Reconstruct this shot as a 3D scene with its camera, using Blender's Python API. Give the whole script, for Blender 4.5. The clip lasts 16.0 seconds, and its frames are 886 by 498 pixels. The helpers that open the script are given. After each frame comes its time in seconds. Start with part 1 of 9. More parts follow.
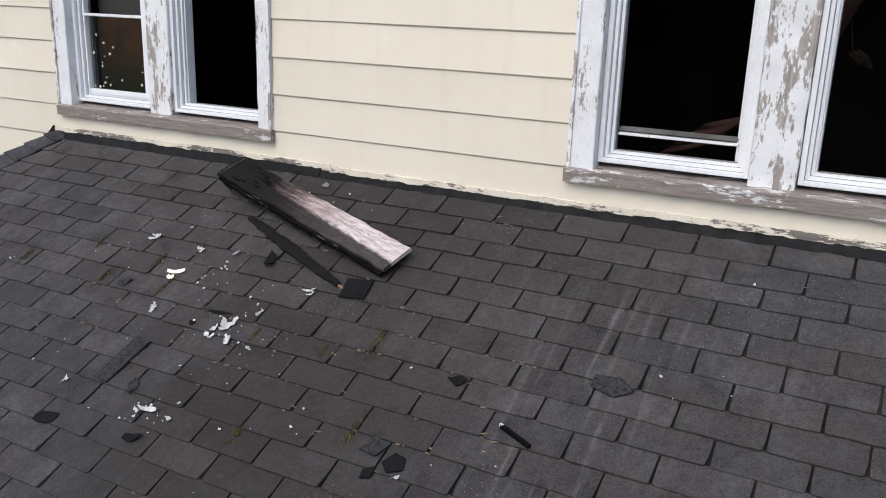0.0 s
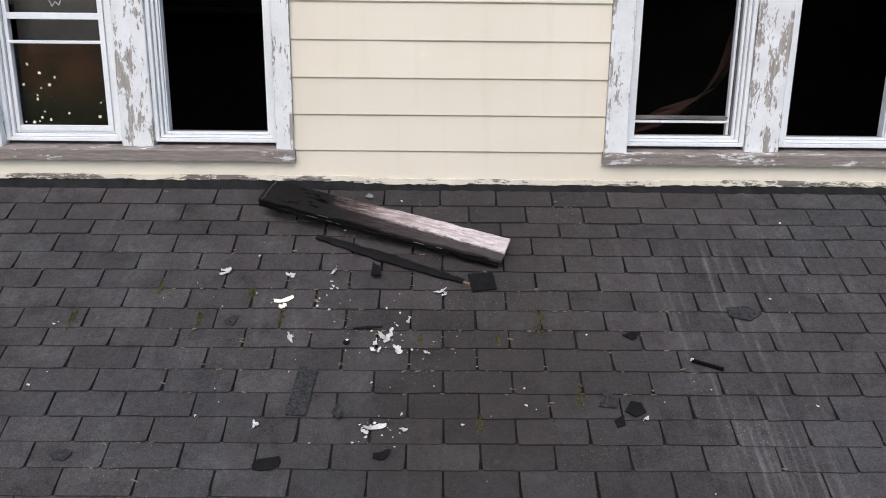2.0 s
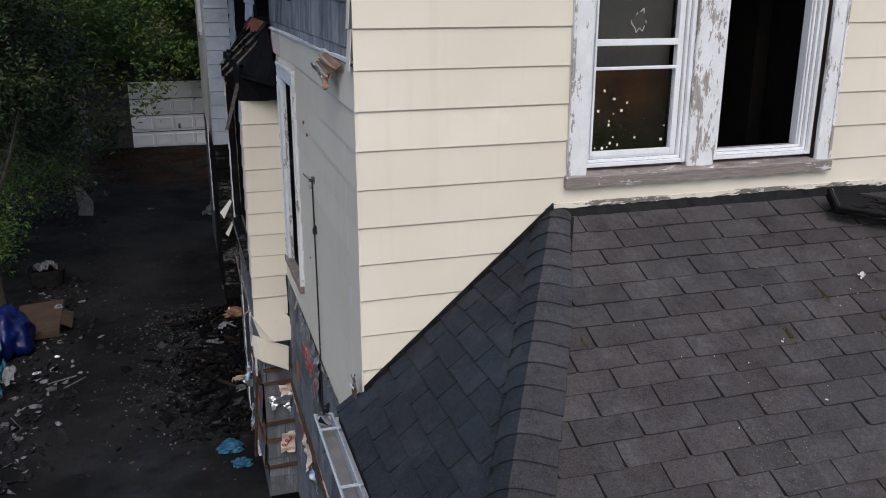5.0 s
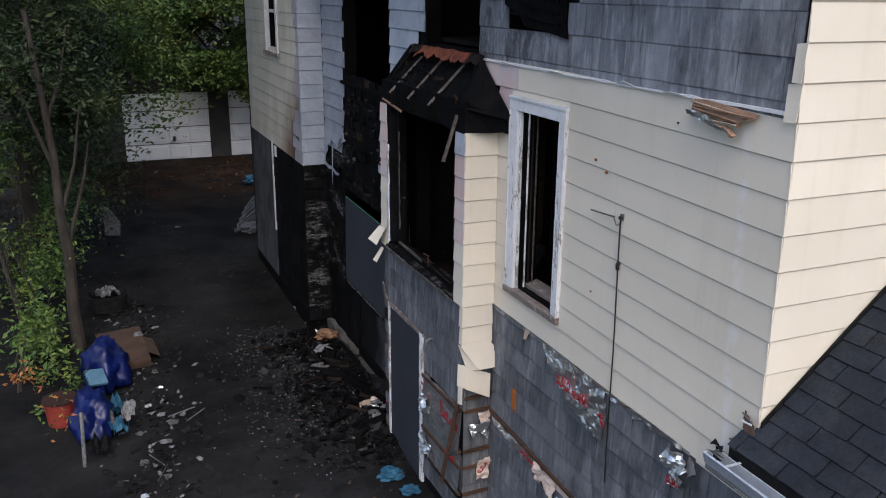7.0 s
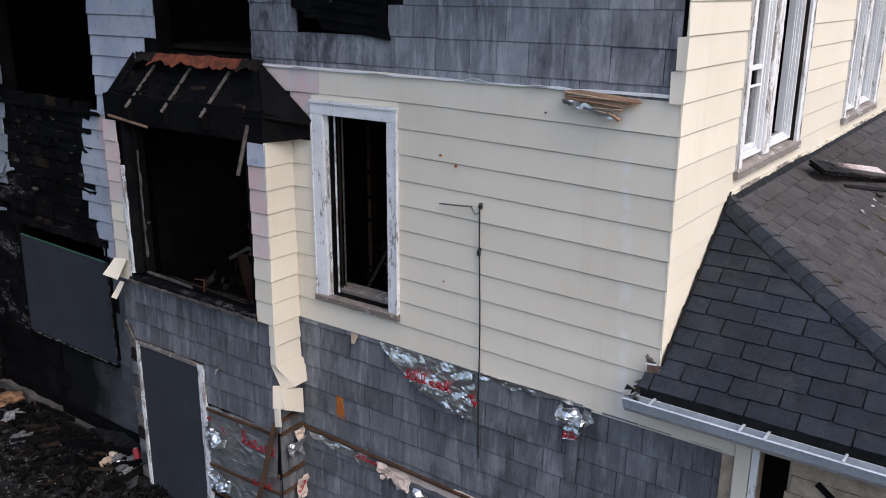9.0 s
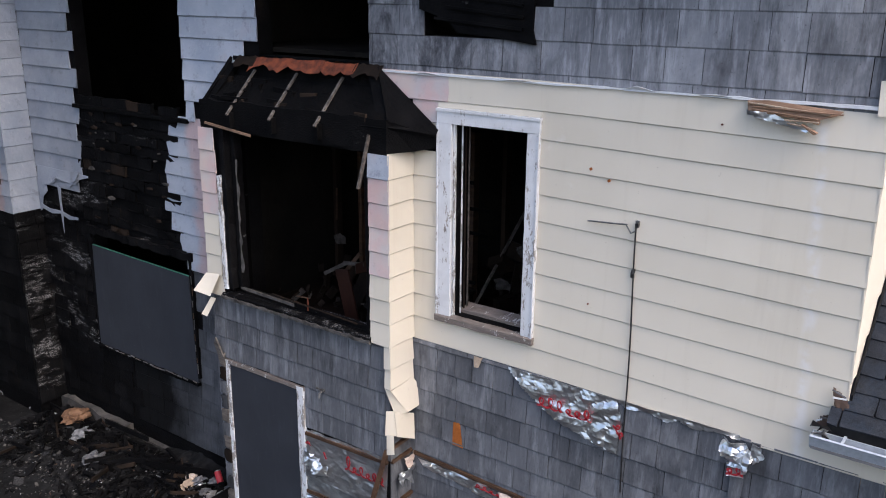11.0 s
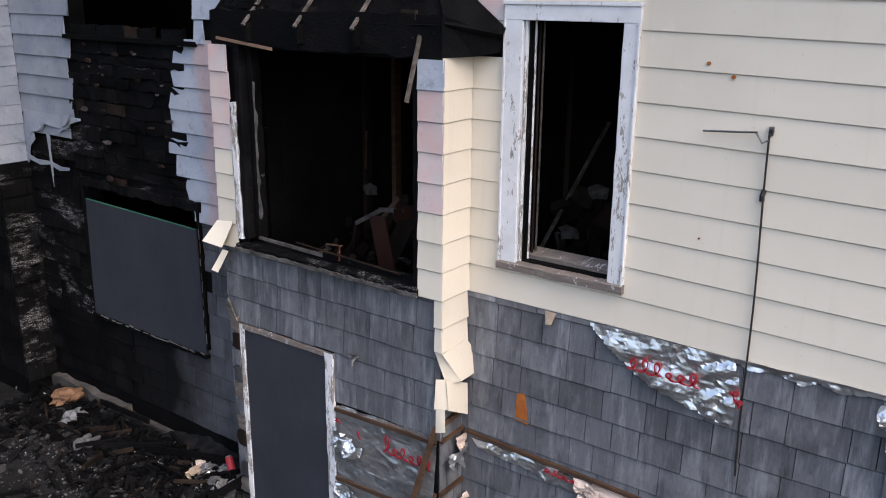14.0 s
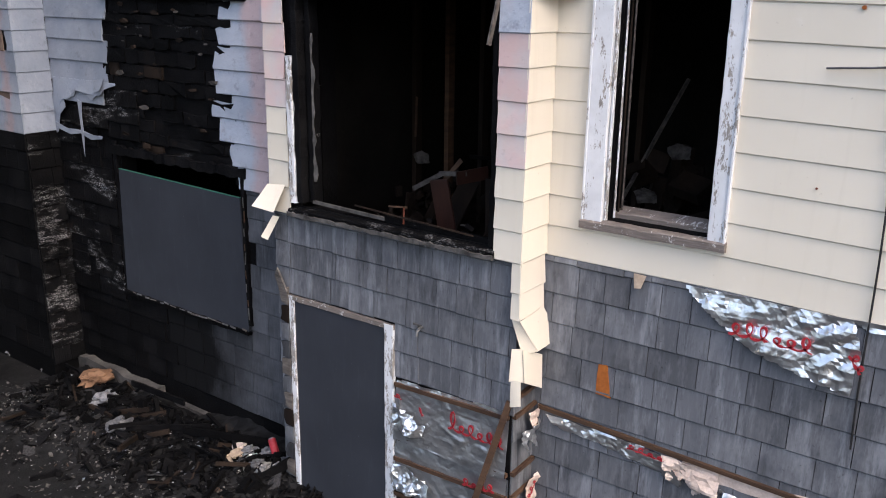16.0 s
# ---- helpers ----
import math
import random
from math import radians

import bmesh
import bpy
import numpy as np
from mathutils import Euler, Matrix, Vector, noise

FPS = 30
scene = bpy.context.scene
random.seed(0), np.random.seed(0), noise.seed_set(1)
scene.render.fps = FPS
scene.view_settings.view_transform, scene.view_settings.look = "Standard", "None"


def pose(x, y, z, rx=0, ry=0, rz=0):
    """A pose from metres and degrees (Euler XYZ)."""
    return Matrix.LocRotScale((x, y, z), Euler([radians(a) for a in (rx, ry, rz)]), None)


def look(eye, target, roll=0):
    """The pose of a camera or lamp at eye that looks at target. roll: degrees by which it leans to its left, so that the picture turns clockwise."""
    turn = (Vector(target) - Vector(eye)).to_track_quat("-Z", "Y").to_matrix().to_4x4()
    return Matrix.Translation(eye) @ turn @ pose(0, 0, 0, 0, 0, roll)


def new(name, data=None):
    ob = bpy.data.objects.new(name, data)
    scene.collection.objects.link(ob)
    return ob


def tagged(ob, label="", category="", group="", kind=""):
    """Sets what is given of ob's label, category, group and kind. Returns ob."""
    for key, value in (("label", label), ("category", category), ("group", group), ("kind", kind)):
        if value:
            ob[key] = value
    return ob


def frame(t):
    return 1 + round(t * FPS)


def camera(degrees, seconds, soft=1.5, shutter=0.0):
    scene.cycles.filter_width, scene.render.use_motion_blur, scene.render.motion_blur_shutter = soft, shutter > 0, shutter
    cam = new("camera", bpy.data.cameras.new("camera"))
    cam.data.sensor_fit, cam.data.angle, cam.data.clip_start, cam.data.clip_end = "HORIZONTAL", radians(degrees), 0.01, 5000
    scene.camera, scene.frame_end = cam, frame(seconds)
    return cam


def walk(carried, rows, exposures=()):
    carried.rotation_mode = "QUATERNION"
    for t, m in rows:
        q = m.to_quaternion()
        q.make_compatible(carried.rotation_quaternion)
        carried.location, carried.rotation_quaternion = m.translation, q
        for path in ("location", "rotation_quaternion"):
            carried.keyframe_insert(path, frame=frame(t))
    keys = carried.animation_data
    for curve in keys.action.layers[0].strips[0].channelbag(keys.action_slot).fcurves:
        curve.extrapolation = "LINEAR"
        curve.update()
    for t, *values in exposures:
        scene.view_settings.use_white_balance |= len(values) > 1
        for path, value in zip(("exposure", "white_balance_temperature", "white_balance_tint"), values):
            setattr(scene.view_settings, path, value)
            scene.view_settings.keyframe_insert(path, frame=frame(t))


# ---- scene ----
cam = camera(54.8, 16.0, 1.05)
PATH = [
    (0, (-0.016, -0.01, 4.63), (-0.913, 1.688, 4.073), 1.9),
    (0.5, (-0.52, -0.305, 4.629), (-1.195, 1.494, 4.075), 1.5),
    (1, (-1.053, -0.578, 4.649), (-1.451, 1.303, 4.097), 1.1),
    (1.5, (-1.606, -0.82, 4.679), (-1.773, 1.094, 4.122), 0.8),
    (2, (-2.24, -0.994, 4.721), (-2.224, 0.926, 4.161), 0.6),
    (2.5, (-2.932, -1.091, 4.763), (-2.703, 0.813, 4.195), 0.4),
    (3, (-3.678, -1.111, 4.765), (-3.283, 0.766, 4.198), 0.2),
    (3.5, (-4.437, -1.036, 4.771), (-3.944, 0.816, 4.201), 0.0),
    (4, (-5.184, -0.916, 4.754), (-4.665, 0.931, 4.19), -0.1),
    (4.5, (-5.995, -0.71, 4.744), (-5.443, 1.128, 4.183), -0.0),
    (5, (-6.685, -0.451, 4.91), (-6.119, 1.374, 4.319), 0.1),
    (5.2, (-6.971, -0.351, 5.03), (-6.386, 1.464, 4.43), 0.1),
    (7.3, (-9.429, 0.714, 5.206), (-8.59, 2.436, 4.63), 0.7),
    (7.5, (-9.602, 0.936, 5.253), (-8.569, 2.542, 4.659), 0.3),
    (8, (-10.128, 1.23, 5.212), (-8.756, 2.563, 4.628), 0.4),
    (8.5, (-10.515, 1.505, 5.158), (-9.006, 2.683, 4.58), 0.3),
    (9, (-10.842, 1.809, 5.149), (-9.29, 2.931, 4.571), 0.4),
    (9.5, (-11.032, 2.094, 5.132), (-9.482, 3.221, 4.56), 0.4),
    (9.7, (-11.079, 2.203, 5.175), (-9.532, 3.329, 4.592), 0.2),
    (11.8, (-10.972, 3.235, 5.057), (-9.424, 4.364, 4.484), 0.6),
    (12, (-10.934, 3.304, 4.996), (-9.386, 4.434, 4.424), 0.6),
    (12.5, (-10.825, 3.461, 4.834), (-9.277, 4.593, 4.265), 0.7),
    (13, (-10.691, 3.592, 4.672), (-9.147, 4.726, 4.1), 0.6),
    (13.5, (-10.555, 3.707, 4.509), (-9.011, 4.841, 3.936), 0.6),
    (14, (-10.448, 3.824, 4.354), (-8.903, 4.957, 3.779), 0.5),
    (14.5, (-10.42, 3.971, 4.247), (-8.874, 5.103, 3.675), 0.6),
    (15, (-10.423, 4.118, 4.155), (-8.875, 5.251, 3.587), 0.7),
    (15.5, (-10.439, 4.257, 4.082), (-8.893, 5.391, 3.511), 0.6),
    (16, (-10.481, 4.399, 3.974), (-8.935, 5.532, 3.404), 0.7),
]
walk(cam, [(t, look(eye, target, roll)) for t, eye, target, roll in PATH], [(0.0, 0.75, 6200, 8), (3.0, 0.75, 6200, 8), (4.0, 0.68, 6200, 8), (5.0, 0.54, 6200, 9), (7.5, 0.98, 6300, 11), (9.5, 1.12, 6400, 11), (12.0, 1.52, 6500, 14), (14.0, 1.49, 6600, 13), (16.0, 1.70, 6700, 13)])

# ---- light ----
world = bpy.data.worlds.new("sky")
scene.world = world
world.use_nodes = True
wn = world.node_tree
sky = wn.nodes.new("ShaderNodeTexSky")
sky.sky_type, sky.sun_disc = "NISHITA", False
SUN_AZ, SUN_EL = 190.0, 52.0
sky.sun_elevation, sky.sun_rotation = radians(SUN_EL), radians(SUN_AZ)
sky.air_density, sky.dust_density, sky.ozone_density = 1.0, 4.0, 1.0
wn.links.new(sky.outputs[0], wn.nodes["Background"].inputs[0])
wn.nodes["Background"].inputs[1].default_value = 0.15
sun = new("sun", bpy.data.lights.new("sun", "SUN"))
sun.data.energy, sun.data.angle, sun.data.color = 0.28, radians(30), (1.0, 0.96, 0.91)
sun_from = Vector((math.sin(radians(SUN_AZ)) * math.cos(radians(SUN_EL)), math.cos(radians(SUN_AZ)) * math.cos(radians(SUN_EL)), math.sin(radians(SUN_EL))))
sun.matrix_world = look(sun_from * 30, (0, 0, 0))


# ---- material tools ----
def blank(name, rough=0.7, metal=0.0, spec=0.4):
    m = bpy.data.materials.new(name)
    m.use_nodes = True
    b = m.node_tree.nodes["Principled BSDF"]
    b.inputs["Roughness"].default_value = rough
    b.inputs["Metallic"].default_value = metal
    b.inputs["Specular IOR Level"].default_value = spec
    return m, m.node_tree, b


def place(nt, stretch=(1, 1, 1)):
    g = nt.nodes.new("ShaderNodeNewGeometry")
    mp = nt.nodes.new("ShaderNodeMapping")
    mp.inputs["Scale"].default_value = stretch
    nt.links.new(g.outputs["Position"], mp.inputs["Vector"])
    return mp.outputs[0]


def noisy(nt, scale, detail=4.0, rough=0.55, stretch=(1, 1, 1), distort=0.0):
    n = nt.nodes.new("ShaderNodeTexNoise")
    n.inputs["Scale"].default_value, n.inputs["Detail"].default_value = scale, detail
    n.inputs["Roughness"].default_value, n.inputs["Distortion"].default_value = rough, distort
    nt.links.new(place(nt, stretch), n.inputs["Vector"])
    return n.outputs["Fac"]


def cells(nt, scale, stretch=(1, 1, 1), feature="DISTANCE_TO_EDGE"):
    n = nt.nodes.new("ShaderNodeTexVoronoi")
    n.feature = feature
    n.inputs["Scale"].default_value = scale
    nt.links.new(place(nt, stretch), n.inputs["Vector"])
    return n.outputs["Distance"]


def ramp(nt, fac, lo, hi, a=0.0, b=1.0):
    n = nt.nodes.new("ShaderNodeMapRange")
    n.inputs["From Min"].default_value, n.inputs["From Max"].default_value = lo, hi
    n.inputs["To Min"].default_value, n.inputs["To Max"].default_value = a, b
    nt.links.new(fac, n.inputs["Value"])
    return n.outputs[0]


def blend(nt, fac, a, b, mode="MIX"):
    n = nt.nodes.new("ShaderNodeMix")
    n.data_type, n.blend_type = "RGBA", mode
    for s, v in ((n.inputs[0], fac), (n.inputs[6], a), (n.inputs[7], b)):
        if hasattr(v, "links"):
            nt.links.new(v, s)
        elif isinstance(v, (int, float)):
            s.default_value = v
        else:
            s.default_value = (*v, 1)
    return n.outputs[2]


def mathn(nt, op, a, b=0.0):
    n = nt.nodes.new("ShaderNodeMath")
    n.operation = op
    for s, v in ((n.inputs[0], a), (n.inputs[1], b)):
        if hasattr(v, "links"):
            nt.links.new(v, s)
        else:
            s.default_value = v
    return n.outputs[0]


def axis_of(nt, which):
    g = nt.nodes.new("ShaderNodeNewGeometry")
    s = nt.nodes.new("ShaderNodeSeparateXYZ")
    nt.links.new(g.outputs["Position"], s.inputs[0])
    return s.outputs[which]


def piece_random(nt, lo, hi):
    o = nt.nodes.new("ShaderNodeObjectInfo")
    return ramp(nt, o.outputs["Random"], 0, 1, lo, hi)


def island_random(nt, lo, hi):
    g = nt.nodes.new("ShaderNodeNewGeometry")
    return ramp(nt, g.outputs["Random Per Island"], 0, 1, lo, hi)


def vary(nt, colour, value):
    n = nt.nodes.new("ShaderNodeHueSaturation")
    nt.links.new(colour, n.inputs["Color"])
    nt.links.new(value, n.inputs["Value"])
    return n.outputs[0]


def bump(nt, b, height, strength, dist=0.01, chain=None):
    n = nt.nodes.new("ShaderNodeBump")
    n.inputs["Strength"].default_value, n.inputs["Distance"].default_value = strength, dist
    nt.links.new(height, n.inputs["Height"])
    if chain:
        nt.links.new(chain, n.inputs["Normal"])
    nt.links.new(n.outputs[0], b.inputs["Normal"])
    return n.outputs[0]


def colour(nt, b, c):
    nt.links.new(c, b.inputs["Base Color"])


def plain(name, c1, c2, scale=6.0, rough=0.7, metal=0.0, grain=80.0, relief=0.2, stretch=(1, 1, 1), spread=0.0, spec=0.4):
    """A mottled surface of two colours with fine grain."""
    m, nt, b = blank(name, rough, metal, spec)
    f = noisy(nt, scale, 5, 0.6, stretch)
    c = blend(nt, ramp(nt, f, 0.3, 0.7), c1, c2)
    g = noisy(nt, grain, 3, 0.6, stretch)
    c = blend(nt, 0.35, c, blend(nt, g, (0.1, 0.1, 0.1), (0.9, 0.9, 0.9)), "OVERLAY")
    if spread:
        c = vary(nt, c, piece_random(nt, 1 - spread, 1 + spread))
    colour(nt, b, c)
    bump(nt, b, g, relief, 0.004)
    return m


# ---- materials ----
def siding_paint():
    m, nt, b = blank("cream_siding", 0.5, 0, 0.3)
    c = blend(nt, ramp(nt, noisy(nt, 1.1, 3), 0.3, 0.7), (0.61, 0.56, 0.465), (0.67, 0.62, 0.525))
    streak = noisy(nt, 3.0, 4, 0.6, (4, 4, 0.25))
    c = blend(nt, ramp(nt, streak, 0.55, 0.8, 0, 0.16), c, (0.40, 0.34, 0.26))
    smudge = noisy(nt, 5.0, 5, 0.65)
    c = blend(nt, ramp(nt, smudge, 0.66, 0.78, 0, 0.35), c, (0.74, 0.71, 0.66))
    fly = noisy(nt, 38.0, 2, 0.5)
    c = blend(nt, ramp(nt, fly, 0.74, 0.80, 0, 0.30), c, (0.22, 0.17, 0.12))
    off = mathn(nt, "ABSOLUTE", mathn(nt, "ADD", axis_of(nt, 1), mathn(nt, "ADD", mathn(nt, "MULTIPLY", axis_of(nt, 2), -0.05), mathn(nt, "ADD", mathn(nt, "MULTIPLY", noisy(nt, 6.0, 4), 0.08), -3.82))))
    rubbed = mathn(nt, "MULTIPLY", ramp(nt, off, 0.008, 0.05, 0.6, 0.0), ramp(nt, noisy(nt, 7.0, 4), 0.40, 0.55))
    c = blend(nt, rubbed, c, (0.70, 0.69, 0.68))
    c = vary(nt, c, piece_random(nt, 0.96, 1.04))
    colour(nt, b, c)
    n1 = bump(nt, b, noisy(nt, 2.0, 3), 0.25, 0.02)
    bump(nt, b, noisy(nt, 160, 2, 0.5, (1, 1, 3)), 0.06, 0.002, n1)
    return m


def scorched_siding(name="heat_bleached_siding", soot=0.0, blush=None):
    """Aluminium siding bleached by heat: pale blue-grey with soot, and a dark film that on the wing holds its corner's
    shade; blush is a pink heat mark (y, half width) that runs up it.
    """
    m, nt, b = blank(name, 0.55, 0, 0.3)
    c = blend(nt, ramp(nt, noisy(nt, 2.2, 4), 0.35, 0.68), (0.30, 0.345, 0.42), (0.43, 0.465, 0.53))
    if blush:
        off = mathn(nt, "ABSOLUTE", mathn(nt, "ADD", mathn(nt, "ADD", axis_of(nt, 1), -blush[0]), mathn(nt, "MULTIPLY", mathn(nt, "ADD", noisy(nt, 3.0, 5, 0.65), -0.5), 0.35)))
        c = blend(nt, ramp(nt, off, blush[1] * 0.4, blush[1] * 1.3, 0.85, 0.0), c, (0.50, 0.37, 0.365))
    else:
        c = blend(nt, ramp(nt, noisy(nt, 1.3, 5, 0.6, (1, 1, 0.7), 0.4), 0.55, 0.68, 0, 0.45), c, (0.46, 0.37, 0.38))
    c = blend(nt, ramp(nt, noisy(nt, 9.0, 6, 0.7), 0.56, 0.74, 0, 0.55), c, (0.10, 0.095, 0.105))
    c = blend(nt, ramp(nt, noisy(nt, 30.0, 4, 0.7, (1, 1, 0.4)), 0.60, 0.70, 0, 0.4), c, (0.56, 0.58, 0.62))
    c = blend(nt, ramp(nt, noisy(nt, 60.0, 3, 0.6), 0.68, 0.74, 0, 0.5), c, (0.07, 0.06, 0.06))
    # the dark film also puts the wing corner's shade into the colour
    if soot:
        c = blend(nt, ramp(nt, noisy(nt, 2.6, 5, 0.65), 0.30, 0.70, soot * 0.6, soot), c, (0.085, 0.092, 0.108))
    c = vary(nt, c, piece_random(nt, 0.9, 1.07))
    colour(nt, b, c)
    n1 = bump(nt, b, noisy(nt, 5.0, 4), 0.5, 0.03)
    bump(nt, b, noisy(nt, 90, 3), 0.15, 0.003, n1)
    return m


def dull_siding():
    """Dull cream siding with a brown heat stain that licks up beside the wing's corner."""
    m, nt, b = blank("dull_siding", 0.6, 0, 0.25)
    c = blend(nt, ramp(nt, noisy(nt, 2.5, 4, 0.6, (1, 1, 0.5)), 0.3, 0.7), (0.34, 0.335, 0.285), (0.48, 0.465, 0.40))
    wander = mathn(nt, "MULTIPLY", mathn(nt, "ADD", noisy(nt, 3.5, 5, 0.7, (1, 1, 0.4)), -0.5), 0.9)
    reach = mathn(nt, "ADD", mathn(nt, "ADD", axis_of(nt, 1), wander), mathn(nt, "MULTIPLY", mathn(nt, "ADD", axis_of(nt, 2), -2.6), 0.9))
    c = blend(nt, ramp(nt, reach, 13.6, 14.35, 0.9, 0.0), c, (0.17, 0.105, 0.075))
    c = blend(nt, ramp(nt, reach, 13.1, 13.85, 0.75, 0.0), c, (0.050, 0.030, 0.024))
    colour(nt, b, vary(nt, c, piece_random(nt, 0.95, 1.05)))
    bump(nt, b, noisy(nt, 40, 4), 0.1, 0.004)
    return m


def pink_siding():
    m, nt, b = blank("pink_scorched_siding", 0.55, 0, 0.3)
    c = blend(nt, ramp(nt, noisy(nt, 4.0, 4), 0.38, 0.62), (0.50, 0.455, 0.45), (0.56, 0.41, 0.395))
    c = blend(nt, ramp(nt, noisy(nt, 2.2, 3), 0.54, 0.68, 0, 0.35), c, (0.58, 0.51, 0.42))
    c = blend(nt, ramp(nt, noisy(nt, 12.0, 5, 0.7), 0.6, 0.75, 0, 0.4), c, (0.2, 0.13, 0.12))
    colour(nt, b, vary(nt, c, piece_random(nt, 0.93, 1.06)))
    bump(nt, b, noisy(nt, 8.0, 4), 0.35, 0.015)
    return m


def grey_shingle(name="grey_wall_shingle", level=1.0, spread=0.23, smoke=None):
    """Old grey wall shingles with vertical weather streaks; smoke is the y past which soot smears lie on them."""
    m, nt, b = blank(name, 0.85, 0, 0.12)
    c = blend(nt, ramp(nt, noisy(nt, 1.4, 4), 0.3, 0.7), (0.080, 0.085, 0.095), (0.130, 0.136, 0.150))
    grain = noisy(nt, 24.0, 5, 0.7, (2.2, 2.2, 0.22))
    c = blend(nt, ramp(nt, noisy(nt, 3.2, 5, 0.7, (1.3, 1.3, 0.7)), 0.48, 0.70, 0, 0.55), c, (0.215, 0.220, 0.232))
    c = blend(nt, ramp(nt, grain, 0.48, 0.74, 0, 0.30), c, (0.225, 0.232, 0.250))
    c = blend(nt, ramp(nt, noisy(nt, 9.0, 5, 0.7, (1.6, 1.6, 0.24)), 0.52, 0.68, 0, 0.65), c, (0.250, 0.260, 0.282))
    c = blend(nt, ramp(nt, noisy(nt, 6.0, 5, 0.7, (1.9, 1.9, 0.30)), 0.54, 0.72, 0, 0.65), c, (0.026, 0.027, 0.031))
    c = blend(nt, ramp(nt, noisy(nt, 2.6, 5, 0.7, (1.2, 1.2, 0.6)), 0.54, 0.70, 0, 0.6), c, (0.034, 0.035, 0.039))
    c = blend(nt, ramp(nt, noisy(nt, 55.0, 3, 0.6), 0.66, 0.74, 0, 0.5), c, (0.018, 0.017, 0.018))
    if smoke:
        smear = mathn(nt, "MULTIPLY", ramp(nt, axis_of(nt, 1), smoke - 0.5, smoke + 0.5, 0.25, 1.0), ramp(nt, noisy(nt, 4.5, 6, 0.72, (1, 1, 0.6), 0.5), 0.44, 0.62, 0.0, 0.82))
        c = blend(nt, smear, c, (0.020, 0.021, 0.025))
    c = vary(nt, c, piece_random(nt, (1 - spread) * level, (1 + spread) * level))
    colour(nt, b, c)
    bump(nt, b, grain, 0.35, 0.006)
    return m


def soot_edge_shingle():
    """Grey shingles that a tongue of black soot has crept over."""
    m, nt, b = blank("soot_stained_shingle", 0.75, 0, 0.15)
    c = blend(nt, ramp(nt, noisy(nt, 2.0, 5, 0.65), 0.35, 0.7), (0.055, 0.059, 0.067), (0.125, 0.131, 0.145))
    grain = noisy(nt, 24.0, 5, 0.7, (2.2, 2.2, 0.22))
    c = blend(nt, ramp(nt, grain, 0.50, 0.78, 0, 0.4), c, (0.22, 0.225, 0.24))
    creep = mathn(nt, "ADD", axis_of(nt, 1), mathn(nt, "MULTIPLY", mathn(nt, "ADD", noisy(nt, 1.7, 5, 0.7), mathn(nt, "MULTIPLY", grain, 0.25)), 1.1))
    c = blend(nt, ramp(nt, creep, 10.38, 11.10, 0.15, 1.0), c, (0.004, 0.004, 0.0045))
    colour(nt, b, vary(nt, c, piece_random(nt, 0.72, 1.25)))
    bump(nt, b, grain, 0.35, 0.006)
    return m


def charred(name="charred_timber", ashy=0.55, low=0.56):
    """Charred wood, cracked into small blocks, with pale patches painted for white ash and for the silver highlights on
    the blocks.
    """
    m, nt, b = blank(name, 0.75, 0, 0.08)
    c = blend(nt, ramp(nt, noisy(nt, 4.0, 5), 0.4, 0.75), (0.0018, 0.0018, 0.0022), (0.0062, 0.006, 0.0064))
    gate = ramp(nt, noisy(nt, 2.3, 5, 0.65, (0.85, 0.85, 2.2)), low, low + 0.07)
    blocks = ramp(nt, cells(nt, 52, (0.75, 0.75, 1.7)), 0.06, 0.26)
    patchy = ramp(nt, noisy(nt, 9, 6, 0.75, (0.8, 0.8, 3.2)), 0.45, 0.56)
    ash = mathn(nt, "MULTIPLY", mathn(nt, "MULTIPLY", gate, blocks), patchy)
    c = blend(nt, mathn(nt, "MULTIPLY", ash, ashy), c, (0.33, 0.325, 0.325))
    c = blend(nt, ramp(nt, noisy(nt, 1.7, 5, 0.7), 0.62, 0.74, 0, 0.5), c, (0.020, 0.014, 0.010))
    colour(nt, b, vary(nt, c, piece_random(nt, 0.6, 1.5)))
    n1 = bump(nt, b, cells(nt, 45), 0.5, 0.008)
    bump(nt, b, noisy(nt, 30, 5, 0.7), 0.6, 0.01, n1)
    return m


